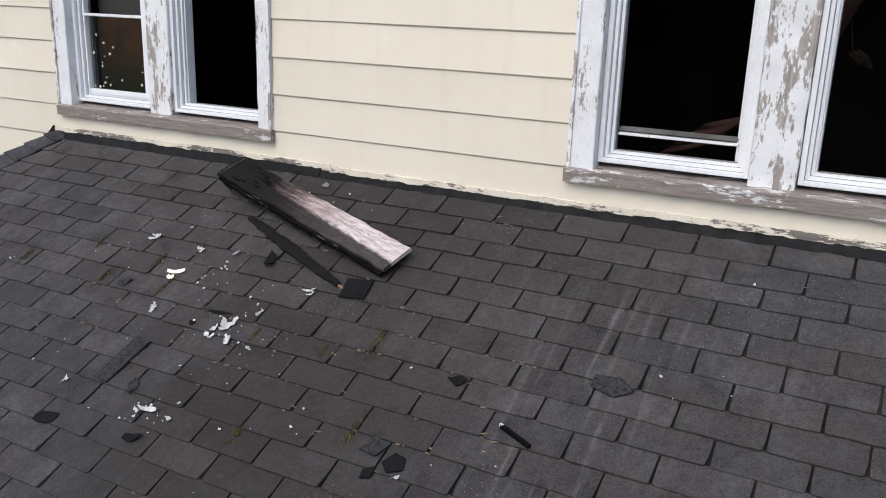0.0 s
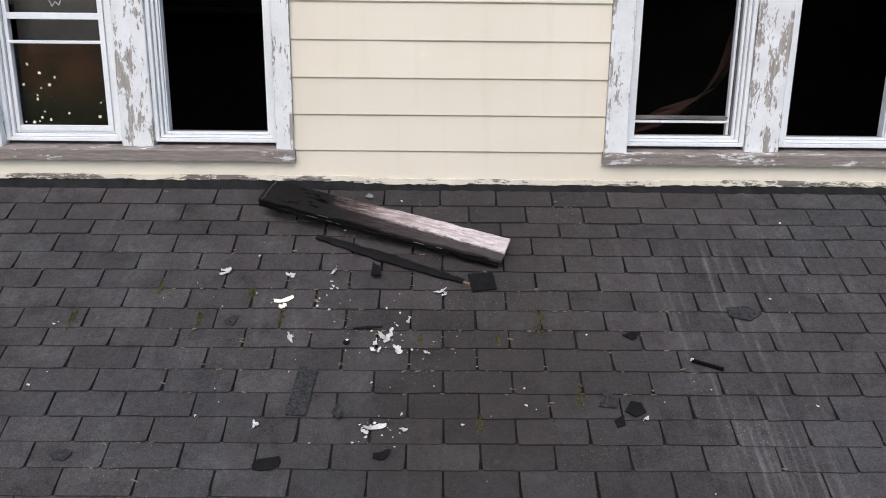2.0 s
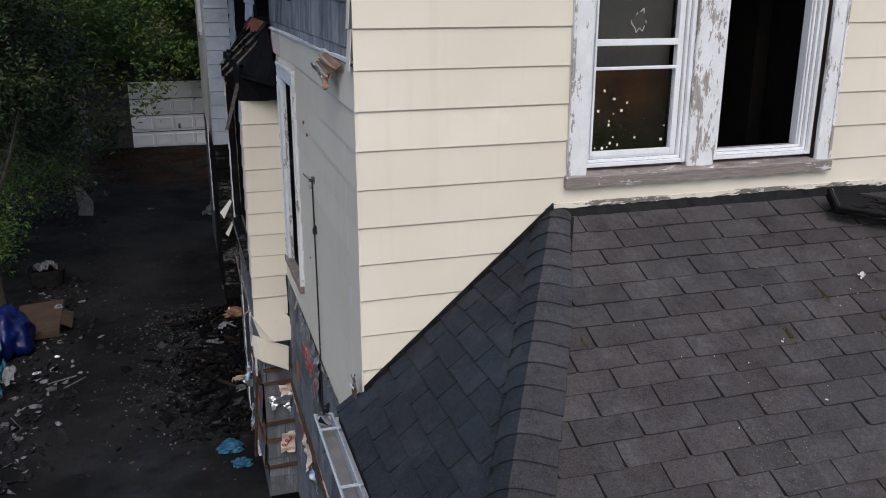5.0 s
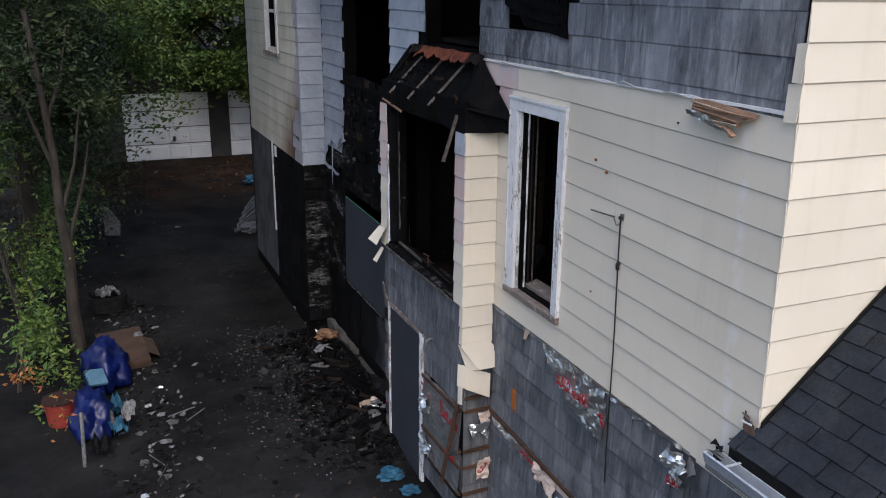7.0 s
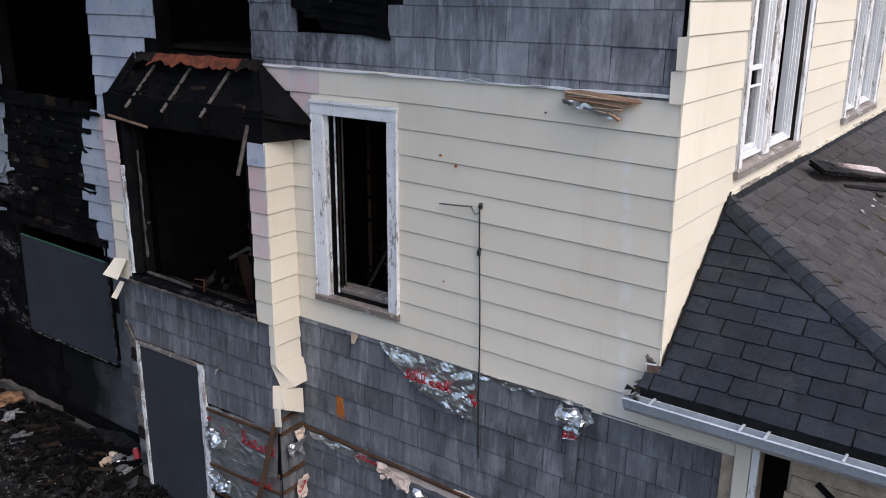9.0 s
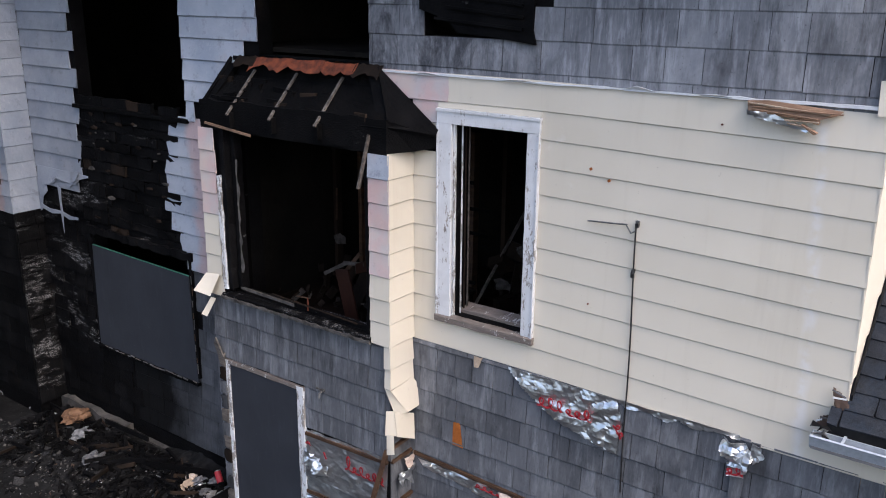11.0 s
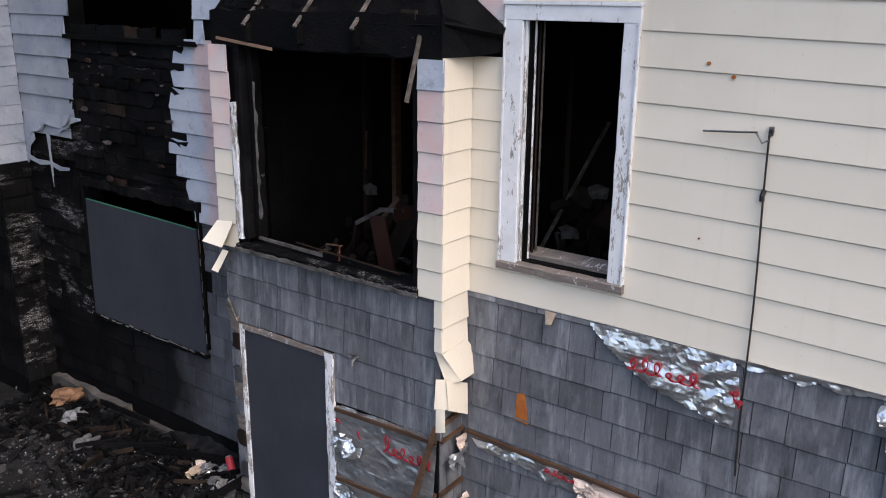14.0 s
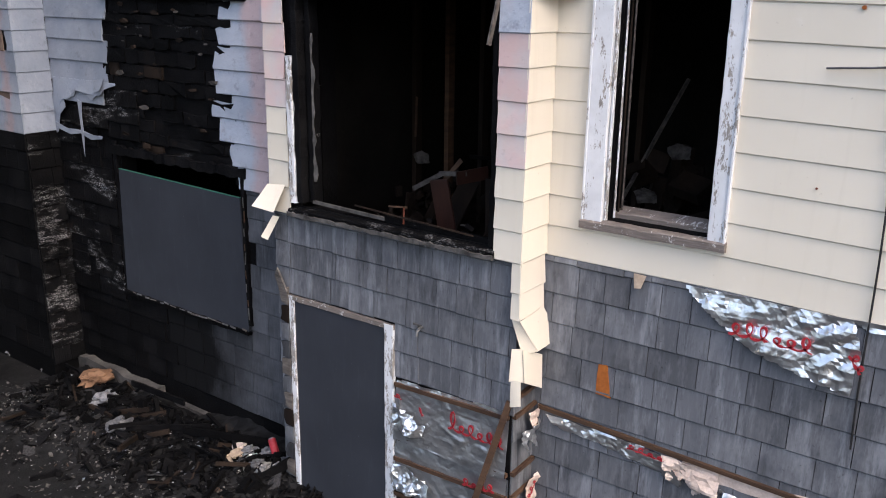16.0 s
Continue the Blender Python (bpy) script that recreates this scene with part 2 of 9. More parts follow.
def roof_granules(name, cool, warm, joined=False, level=1.0, lichens=1.0, tint=(1, 1, 1)):
    """Worn asphalt granules: drifting hue, dull washes, soil, loose grit and lichen."""
    m, nt, b = blank(name, 0.9, 0, 0.2)
    tone = lambda v: tuple(x * level for x in v)
    c = blend(nt, ramp(nt, noisy(nt, 0.75, 4, 0.6), 0.34, 0.52), cool, warm)
    c = blend(nt, ramp(nt, noisy(nt, 2.3, 5, 0.65), 0.36, 0.64, 0, 0.55), c, tone((0.028, 0.0235, 0.0245)))
    c = blend(nt, ramp(nt, noisy(nt, 3.7, 6, 0.7), 0.50, 0.70, 0, 0.8), c, tone((0.068, 0.066, 0.067)))
    c = blend(nt, ramp(nt, noisy(nt, 6.5, 6, 0.75), 0.50, 0.72, 0, 0.85), c, tone((0.014, 0.0125, 0.013)))
    wash = ramp(nt, noisy(nt, 7.0, 4, 0.65, (1.8, 0.22, 0.22)), 0.54, 0.76, 0, 0.45)
    c = blend(nt, wash, c, tone((0.078, 0.076, 0.077)))
    run = mathn(nt, "MULTIPLY", ramp(nt, noisy(nt, 17.0, 3, 0.6, (1.7, 0.08, 0.08), 0.15), 0.52, 0.70), ramp(nt, mathn(nt, "ABSOLUTE", mathn(nt, "ADD", axis_of(nt, 0), 0.86)), 0.08, 0.42, 1, 0))
    run = mathn(nt, "MULTIPLY", run, ramp(nt, axis_of(nt, 1), 3.15, 3.3, 0.45, 0.0))
    c = blend(nt, run, c, tone((0.15, 0.145, 0.145)))
    mottle = noisy(nt, 42.0, 4, 0.75)
    c = blend(nt, 0.6, c, blend(nt, ramp(nt, mottle, 0.3, 0.7), (0.28, 0.28, 0.28), (0.72, 0.72, 0.72)), "OVERLAY")
    speck = noisy(nt, 170.0, 3, 0.7)
    c = blend(nt, ramp(nt, speck, 0.48, 0.68, 0.0, 0.42), c, tone((0.100, 0.096, 0.099)))
    c = blend(nt, ramp(nt, noisy(nt, 150.0, 3, 0.7), 0.50, 0.66, 0, 0.42), c, tone((0.006, 0.006, 0.007)))
    stain = ramp(nt, mathn(nt, "ADD", mathn(nt, "ABSOLUTE", mathn(nt, "ADD", axis_of(nt, 0), 1.95)), mathn(nt, "MULTIPLY", noisy(nt, 1.6, 5, 0.65), 1.6)), 0.95, 1.9, 0.55, 0.0)
    c = blend(nt, stain, c, tone((0.0215, 0.0175, 0.0155)))
    gritty = mathn(nt, "MULTIPLY", ramp(nt, cells(nt, 55.0, (1, 1, 1), "F1"), 0.10, 0.17, 1, 0), ramp(nt, noisy(nt, 1.3, 3), 0.50, 0.66))
    c = blend(nt, mathn(nt, "MULTIPLY", gritty, 0.6), c, tone((0.22, 0.20, 0.17)))
    lichen = mathn(nt, "MULTIPLY", ramp(nt, noisy(nt, 34.0, 5, 0.75), 0.58, 0.70), ramp(nt, noisy(nt, 1.9, 3), 0.56, 0.66))
    c = blend(nt, mathn(nt, "MULTIPLY", lichen, 0.6 * lichens), c, (0.085, 0.068, 0.030))
    rusty = mathn(nt, "MULTIPLY", ramp(nt, noisy(nt, 2.7, 4, 0.6, (0.7, 1.4, 1.4)), 0.62, 0.74), ramp(nt, noisy(nt, 18.0, 5, 0.7), 0.42, 0.62))
    c = blend(nt, mathn(nt, "MULTIPLY", rusty, 0.55 * lichens), c, (0.060, 0.038, 0.022))
    c = blend(nt, 1.0, c, tint, "MULTIPLY")
    c = vary(nt, c, island_random(nt, 0.84, 1.16) if joined else piece_random(nt, 0.84, 1.16))
    colour(nt, b, c)
    n1 = bump(nt, b, speck, 0.6, 0.003)
    n2 = bump(nt, b, mottle, 0.35, 0.006, n1)
    bump(nt, b, noisy(nt, 11.0, 3), 0.3, 0.012, n2)
    return m


def flaking_paint(name, lo, hi, white=(0.70, 0.71, 0.725), wood=(0.31, 0.285, 0.26), upright=True):
    """White paint flaking off grey weathered wood."""
    m, nt, b = blank(name, 0.6, 0, 0.3)
    st = (3.0, 3.0, 1.0) if upright else (0.8, 3.0, 3.5)
    big = noisy(nt, 5.0, 3, 0.6, st)
    fine = noisy(nt, 26.0, 6, 0.75, st)
    mask = ramp(nt, mathn(nt, "ADD", mathn(nt, "MULTIPLY", big, 0.55), mathn(nt, "MULTIPLY", fine, 0.45)), lo, hi)
    gr = noisy(nt, 30.0, 5, 0.7, (3, 3, 0.25) if upright else (0.25, 0.25, 4))
    w = blend(nt, ramp(nt, gr, 0.3, 0.7), tuple(v * 0.55 for v in wood), tuple(v * 1.25 for v in wood))
    p = blend(nt, ramp(nt, noisy(nt, 8.0, 4), 0.35, 0.7), tuple(v * 0.86 for v in white), white)
    p = blend(nt, ramp(nt, noisy(nt, 45.0, 4, 0.7, (2, 2, 0.5)), 0.60, 0.72, 0, 0.5), p, tuple(v * 0.5 for v in white))
    colour(nt, b, blend(nt, mask, p, w))
    n1 = bump(nt, b, mask, -0.5, 0.004)
    bump(nt, b, gr, 0.25, 0.004, n1)
    return m


def asphalt_ground():
    m, nt, b = blank("drive_ground", 0.85, 0, 0.04)
    # near-black tones: tree shade over the drive is put into the colour
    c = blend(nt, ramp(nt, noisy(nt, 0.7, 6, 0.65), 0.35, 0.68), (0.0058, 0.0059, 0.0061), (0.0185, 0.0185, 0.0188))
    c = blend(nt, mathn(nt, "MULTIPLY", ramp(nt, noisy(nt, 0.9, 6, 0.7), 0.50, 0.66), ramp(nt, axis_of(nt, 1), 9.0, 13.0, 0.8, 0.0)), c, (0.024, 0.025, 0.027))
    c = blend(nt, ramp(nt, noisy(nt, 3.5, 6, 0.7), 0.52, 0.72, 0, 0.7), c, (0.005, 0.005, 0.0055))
    grit = noisy(nt, 90.0, 3, 0.7)
    c = blend(nt, ramp(nt, grit, 0.60, 0.75, 0, 0.4), c, (0.034, 0.034, 0.034))
    leaves = ramp(nt, mathn(nt, "ADD", axis_of(nt, 1), mathn(nt, "MULTIPLY", noisy(nt, 0.5, 4), 5.0)), 22.8, 25.5)
    mould = blend(nt, ramp(nt, noisy(nt, 14.0, 5, 0.7), 0.35, 0.7), (0.010, 0.006, 0.004), (0.045, 0.025, 0.013))
    c = blend(nt, mathn(nt, "MULTIPLY", leaves, ramp(nt, noisy(nt, 2.2, 4), 0.36, 0.55)), c, mould)
    colour(nt, b, c)
    rr = ramp(nt, noisy(nt, 1.3, 4), 0.4, 0.65, 0.55, 0.9)
    nt.links.new(rr, b.inputs["Roughness"])
    n1 = bump(nt, b, grit, 0.5, 0.006)
    bump(nt, b, noisy(nt, 6.0, 5), 0.5, 0.03, n1)
    return m


def board_paint():
    m, nt, b = blank("dark_plywood_paint", 0.7, 0, 0.16)
    c = blend(nt, ramp(nt, noisy(nt, 2.0, 4), 0.3, 0.7), (0.027, 0.030, 0.037), (0.036, 0.040, 0.049))
    c = blend(nt, ramp(nt, noisy(nt, 20.0, 5, 0.7, (1, 1, 0.15)), 0.55, 0.8, 0, 0.35), c, (0.06, 0.064, 0.075))
    c = blend(nt, ramp(nt, noisy(nt, 70.0, 2), 0.75, 0.8, 0, 0.5), c, (0.16, 0.16, 0.17))
    colour(nt, b, c)
    bump(nt, b, noisy(nt, 26.0, 4, 0.6, (1, 1, 0.1)), 0.12, 0.004)
    return m


def board_grain(nt, turn, stretch, scale, detail=5.0, rough=0.7):
    """Noise drawn out along a board that lies turned in the plan."""
    g = nt.nodes.new("ShaderNodeNewGeometry")
    mp = nt.nodes.new("ShaderNodeMapping")
    mp.vector_type = "TEXTURE"
    mp.inputs["Rotation"].default_value = (0, 0, radians(turn))
    mp.inputs["Scale"].default_value = stretch
    nt.links.new(g.outputs["Position"], mp.inputs["Vector"])
    n = nt.nodes.new("ShaderNodeTexNoise")
    n.inputs["Scale"].default_value, n.inputs["Detail"].default_value, n.inputs["Roughness"].default_value = scale, detail, rough
    nt.links.new(mp.outputs[0], n.inputs["Vector"])
    s = nt.nodes.new("ShaderNodeSeparateXYZ")
    nt.links.new(mp.outputs[0], s.inputs[0])
    return n.outputs["Fac"], s


def burnt_board():
    """Weathered white-painted plank, burnt black towards its upper end and along one edge."""
    m, nt, b = blank("half_burnt_plank", 0.75, 0, 0.12)
    gr, _ = board_grain(nt, -17.0, (0.9, 0.07, 0.07), 4.0)
    patch, _ = board_grain(nt, -17.0, (1.1, 0.055, 0.055), 4.0)
    fine, _ = board_grain(nt, -17.0, (0.12, 0.03, 0.03), 3.0, 6.0, 0.75)
    pale = blend(nt, ramp(nt, gr, 0.35, 0.65), (0.33, 0.275, 0.265), (0.52, 0.455, 0.445))
    pale = blend(nt, ramp(nt, patch, 0.50, 0.60, 0, 0.85), pale, (0.60, 0.55, 0.54))
    pale = blend(nt, ramp(nt, fine, 0.56, 0.66, 0, 0.8), pale, (0.12, 0.09, 0.085))
    at = mathn(nt, "ADD", axis_of(nt, 0), mathn(nt, "MULTIPLY", mathn(nt, "ADD", mathn(nt, "ADD", gr, patch), fine), 0.36))
    singe = ramp(nt, at, -2.12, -1.62, 0.8, 0)
    c = blend(nt, singe, pale, (0.085, 0.045, 0.038))
    black = ramp(nt, at, -2.26, -1.94, 1, 0)
    c = blend(nt, black, c, (0.006, 0.0055, 0.0055))
    _, s = board_grain(nt, -17.0, (1, 1, 1), 1.0)
    edge = mathn(nt, "SUBTRACT", s.outputs[1], mathn(nt, "MULTIPLY", fine, 0.05))
    c = blend(nt, ramp(nt, edge, 2.352, 2.368, 0.9, 0), c, (0.008, 0.007, 0.007))
    colour(nt, b, c)
    n1 = bump(nt, b, gr, 0.5, 0.006)
    bump(nt, b, fine, 0.5, 0.004, n1)
    return m


def ridged(nt, scale, stretch):
    """Sharp crease lines."""
    n = nt.nodes.new("ShaderNodeTexNoise")
    n.noise_type = "RIDGED_MULTIFRACTAL"
    n.inputs["Scale"].default_value, n.inputs["Detail"].default_value, n.inputs["Distortion"].default_value = scale, 2.0, 0.4
    nt.links.new(place(nt, stretch), n.inputs["Vector"])
    return n.outputs["Fac"]


def crumpled_foil(name="foil_backing", rough=0.32, metal=0.95, tint=1.0, crease=1.05):
    m, nt, b = blank(name, rough, metal, 0.5)
    c = blend(nt, ramp(nt, noisy(nt, 9.0, 4), 0.35, 0.7), tuple(v * tint for v in (0.70, 0.71, 0.72)), tuple(v * tint for v in (0.90, 0.91, 0.92)))
    colour(nt, b, c)
    n1 = bump(nt, b, ridged(nt, 9.0, (1, 0.8, 1.5)), crease * 0.8, 0.022)
    bump(nt, b, ridged(nt, 24.0, (1, 1.5, 1)), crease * 0.45, 0.006, n1)
    return m


def glass_pane(name, tint, rough=0.03):
    m, nt, b = blank(name, rough, 0, 0.5)
    b.inputs["Base Color"].default_value = (*tint, 1)
    b.inputs["Transmission Weight"].default_value = 1.0
    b.inputs["IOR"].default_value = 1.45
    return m


def blind_cloth():
    """A dim blind that goes from red-brown above to olive below."""
    m, nt, b = blank("amber_blind", 0.9, 0, 0.1)
    at = mathn(nt, "ADD", axis_of(nt, 2), mathn(nt, "MULTIPLY", noisy(nt, 3.0, 4), 0.3))
    c = blend(nt, ramp(nt, at, 4.22, 4.52), (0.012, 0.015, 0.004), (0.058, 0.026, 0.009))
    colour(nt, b, blend(nt, ramp(nt, noisy(nt, 5.0, 4), 0.35, 0.7, 0, 0.7), c, (0.010, 0.008, 0.004)))
    return m


def leaf_paint(name, a, c2, c3):
    m, nt, b = blank(name, 0.55, 0, 0.3)
    c = blend(nt, island_random(nt, 0, 1), a, c2)
    c = blend(nt, ramp(nt, noisy(nt, 1.2, 3), 0.5, 0.7, 0, 0.8), c, c3)
    colour(nt, b, c)
    b.inputs["Subsurface Weight"].default_value = 0.0
    return m


M = dict(
    # the darkest grey_shingle copy carries the rear wing's shade in its colour
    siding=siding_paint(), scorched=scorched_siding(), shaded=scorched_siding("shade_filmed_siding", 0.55, (12.84, 0.07)), blushed=scorched_siding("heat_blushed_siding", 0.12, (9.60, 0.13)), pink=pink_siding(), shingle=grey_shingle("grey_wall_shingle", 0.92), upper_shingle=grey_shingle("pale_upper_shingle", 1.72, 0.13, 6.0), soot_edge=soot_edge_shingle(), sooty=grey_shingle("shaded_wall_shingle", 0.4), char=charred("charred_timber", 0.6, 0.66), ashy=charred("ash_and_glint_char", 0.62, 0.515),
    ash_scrap=plain("grey_ash_scrap", (0.020, 0.018, 0.016), (0.085, 0.075, 0.068), 14, 0.85, 0, 60, 0.4),
    blister=plain("blistered_paint", (0.020, 0.018, 0.017), (0.12, 0.112, 0.105), 11, 0.7, 0, 60, 0.5),
    roof=roof_granules("roof_shingle", (0.045, 0.0465, 0.0495), (0.049, 0.0435, 0.043), False, 1.06),
    roof_joined=roof_granules("roof_shingle_joined", (0.045, 0.0465, 0.0495), (0.049, 0.0435, 0.043), True, 1.06),
    # darker, bluer roof tone; on the caps' left faces it stands for shade
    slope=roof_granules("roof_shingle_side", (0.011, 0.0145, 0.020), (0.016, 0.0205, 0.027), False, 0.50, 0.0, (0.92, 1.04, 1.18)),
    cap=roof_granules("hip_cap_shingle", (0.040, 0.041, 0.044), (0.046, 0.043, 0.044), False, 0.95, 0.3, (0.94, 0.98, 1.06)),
    felt=plain("black_flashing", (0.004, 0.0042, 0.0046), (0.015, 0.0152, 0.016), 14, 0.7, 0, 60, 0.3, (1, 1, 1), 0.0, 0.12),
    casing=flaking_paint("flaking_casing", 0.565, 0.585), casing_bad=flaking_paint("badly_flaking_casing", 0.51, 0.53),
    front_sill=flaking_paint("flaking_sill", 0.415, 0.44, (0.60, 0.60, 0.60), (0.225, 0.195, 0.178), False),
    sill=flaking_paint("bare_sill", 0.40, 0.43, (0.62, 0.60, 0.58), (0.185, 0.155, 0.137), False),
    vinyl=plain("white_window_frame", (0.62, 0.64, 0.67), (0.73, 0.745, 0.765), 3, 0.4, 0, 50, 0.05),
    trim=flaking_paint("cream_flaking_trim", 0.515, 0.53, (0.66, 0.61, 0.51), (0.16, 0.145, 0.13), False),
    dull_cream=dull_siding(),
    board=board_paint(), plank=burnt_board(), foil=crumpled_foil(), dull_foil=crumpled_foil("dull_foil_lining", 0.40, 0.8, 0.44, 0.8),
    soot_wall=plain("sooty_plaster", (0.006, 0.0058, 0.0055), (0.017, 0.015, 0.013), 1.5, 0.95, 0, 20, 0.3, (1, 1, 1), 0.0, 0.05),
    soot_floor=plain("sooty_floor", (0.004, 0.0035, 0.003), (0.022, 0.013, 0.010), 2.5, 0.9, 0, 25, 0.5, (1, 1, 1), 0.0, 0.1),
    soot_wood=plain("singed_wood", (0.006, 0.005, 0.0045), (0.026, 0.017, 0.012), 4, 0.8, 0, 40, 0.4, (1, 1, 0.3), 0.3, 0.12),
    rafter=plain("scorched_rafter", (0.032, 0.027, 0.024), (0.14, 0.122, 0.108), 9, 0.75, 0, 50, 0.4, (3, 0.6, 3), 0.25),
    raw_wood=plain("raw_wood", (0.15, 0.085, 0.055), (0.28, 0.18, 0.12), 7, 0.75, 0, 45, 0.4, (0.5, 0.5, 3), 0.2),
    brown_wood=plain("brown_batten", (0.030, 0.015, 0.009), (0.085, 0.045, 0.024), 7, 0.7, 0, 50, 0.4, (1, 0.4, 3), 0.2),
    slot=plain("dusty_slot_grit", (0.004, 0.0038, 0.0038), (0.026, 0.024, 0.023), 2.2, 0.9, 0, 140, 0.5, (1, 1, 1), 0.0, 0.1),
    orange=plain("orange_undercoat", (0.24, 0.065, 0.010), (0.36, 0.11, 0.018), 9, 0.8, 0, 60, 0.3),
    cherry=plain("red_brown_varnish", (0.018, 0.007, 0.0045), (0.045, 0.017, 0.011), 8, 0.5, 0, 60, 0.2, (1, 1, 0.3)),
    rust=plain("rusty_orange", (0.045, 0.013, 0.008), (0.24, 0.058, 0.022), 14, 0.8, 0, 60, 0.5),
    red=plain("red_print", (0.26, 0.010, 0.018), (0.42, 0.035, 0.045), 12, 0.55, 0, 60, 0.05),
    white_chip=plain("white_paint_flake", (0.30, 0.295, 0.29), (0.60, 0.59, 0.58), 26, 0.7, 0, 90, 0.3),
    tar=plain("black_tar_scrap", (0.004, 0.004, 0.0045), (0.010, 0.0095, 0.010), 14, 0.85, 0, 150, 0.7, (1, 1, 1), 0.0, 0.12),
    scrap=plain("grey_shingle_scrap", (0.009, 0.009, 0.010), (0.046, 0.046, 0.048), 70, 0.9, 0, 220, 0.7, (1, 1, 1), 0.0, 0.15),
    grit=plain("tan_grit", (0.06, 0.045, 0.03), (0.20, 0.16, 0.11), 60, 0.9, 0, 90, 0.3),
    moss=plain("moss", (0.044, 0.044, 0.014), (0.10, 0.090, 0.034), 30, 0.95, 0, 150, 0.8),
    gutter=plain("grey_aluminium_gutter", (0.36, 0.40, 0.45), (0.50, 0.54, 0.58), 3, 0.4, 0.3, 40, 0.1),
    gutter_in=plain("silted_gutter", (0.10, 0.10, 0.105), (0.17, 0.165, 0.165), 5, 0.8, 0, 60, 0.4),
    concrete=plain("sooty_concrete", (0.045, 0.044, 0.043), (0.17, 0.165, 0.16), 4, 0.9, 0, 60, 0.4),
    footing=plain("sooty_footing", (0.018, 0.017, 0.016), (0.095, 0.088, 0.082), 5, 0.9, 0, 50, 0.5),
    gap_grey=plain("grey_gap_shade", (0.12, 0.12, 0.125), (0.24, 0.24, 0.245), 9, 0.8, 0, 60, 0.2),
    screen=plain("dull_insect_screen", (0.038, 0.036, 0.034), (0.060, 0.057, 0.054), 3, 0.8, 0, 90, 0.2),
    ground=asphalt_ground(),
    cable=plain("black_cable", (0.008, 0.008, 0.009), (0.018, 0.018, 0.019), 20, 0.5, 0, 80, 0.1),
    metal=plain("grey_metal", (0.12, 0.12, 0.12), (0.22, 0.22, 0.22), 20, 0.4, 0.7, 80, 0.1),
    osb=plain("sheathing_board", (0.24, 0.18, 0.13), (0.42, 0.34, 0.26), 9, 0.8, 0, 50, 0.4),
    paper=plain("torn_paper", (0.42, 0.33, 0.28), (0.56, 0.47, 0.41), 7, 0.85, 0, 60, 0.3),
    blue=plain("blue_plastic", (0.002, 0.005, 0.045), (0.003, 0.010, 0.085), 4, 0.35, 0, 60, 0.2),
    teal=plain("blue_rag", (0.008, 0.050, 0.10), (0.018, 0.095, 0.16), 8, 0.7, 0, 60, 0.3),
    tan=plain("orange_brown_paper", (0.10, 0.050, 0.026), (0.20, 0.11, 0.062), 9, 0.85, 0, 60, 0.3),
    carton=plain("brown_cardboard", (0.026, 0.015, 0.0095), (0.062, 0.037, 0.024), 5, 0.85, 0, 60, 0.3),
    litter=plain("pale_litter", (0.035, 0.036, 0.039), (0.17, 0.172, 0.18), 22, 0.6, 0, 60, 0.3, (1, 1, 1), 0.4),
    dark_litter=plain("burnt_litter", (0.0022, 0.0023, 0.0025), (0.0145, 0.0145, 0.015), 12, 0.85, 0, 60, 0.6, (1, 1, 1), 0.5, 0.1),
    garage=plain("white_garage_door", (0.72, 0.73, 0.74), (0.82, 0.83, 0.84), 2, 0.5, 0, 50, 0.1),
    garage_wall=plain("garage_wall", (0.02, 0.019, 0.018), (0.055, 0.052, 0.05), 2, 0.85, 0, 40, 0.3),
    bark=plain("bark", (0.012, 0.010, 0.008), (0.045, 0.037, 0.030), 10, 0.9, 0, 50, 0.8, (1, 1, 0.3)),
    leaf=leaf_paint("leaves", (0.030, 0.065, 0.016), (0.080, 0.135, 0.026), (0.15, 0.17, 0.028)),
    # the same leaves darkened, the hedge row's shade put into the colour
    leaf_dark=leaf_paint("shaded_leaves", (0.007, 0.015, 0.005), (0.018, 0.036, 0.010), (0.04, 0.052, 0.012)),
    leaf_red=leaf_paint("autumn_leaves", (0.25, 0.08, 0.03), (0.35, 0.17, 0.05), (0.22, 0.06, 0.03)),
    pane=glass_pane("window_glass", (0.85, 0.87, 0.86)), amber=blind_cloth(),
    drape=plain("dark_red_drape", (0.014, 0.0045, 0.0035), (0.032, 0.010, 0.007), 4, 0.9, 0, 60, 0.3),
    sticker=plain("white_sticker_bits", (0.7, 0.65, 0.5), (0.85, 0.8, 0.66), 20, 0.7, 0, 90, 0.1),
    green_edge=plain("green_paint_edge", (0.02, 0.10, 0.075), (0.03, 0.14, 0.10), 9, 0.6, 0, 90, 0.1),
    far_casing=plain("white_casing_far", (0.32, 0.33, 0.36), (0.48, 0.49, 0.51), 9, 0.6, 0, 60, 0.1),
)


# ---- mesh tools ----
def finish(bm, name, mats, smooth=False):
    me = bpy.data.meshes.new(name)
    bmesh.ops.recalc_face_normals(bm, faces=bm.faces[:])
    bm.to_mesh(me)
    bm.free()
    me.materials.append(mats)
    if smooth:
        me.polygons.foreach_set("use_smooth", [True] * len(me.polygons))
    return me


def base_of(ob):
    return ob.matrix_basis.translation.copy() if ob.parent is None else base_of(ob.parent)


def part(name, bm, mat, parent, label="", smooth=False):
    """One mesh, in world coordinates, under a thing or a part."""
    ob = new(name, finish(bm, name, mat, smooth) if isinstance(bm, bmesh.types.BMesh) else bm)
    ob.parent = parent
    if parent.parent is None:
        ob.matrix_parent_inverse = Matrix.Translation(-base_of(parent))
    if label:
        tagged(ob, label)
    return ob


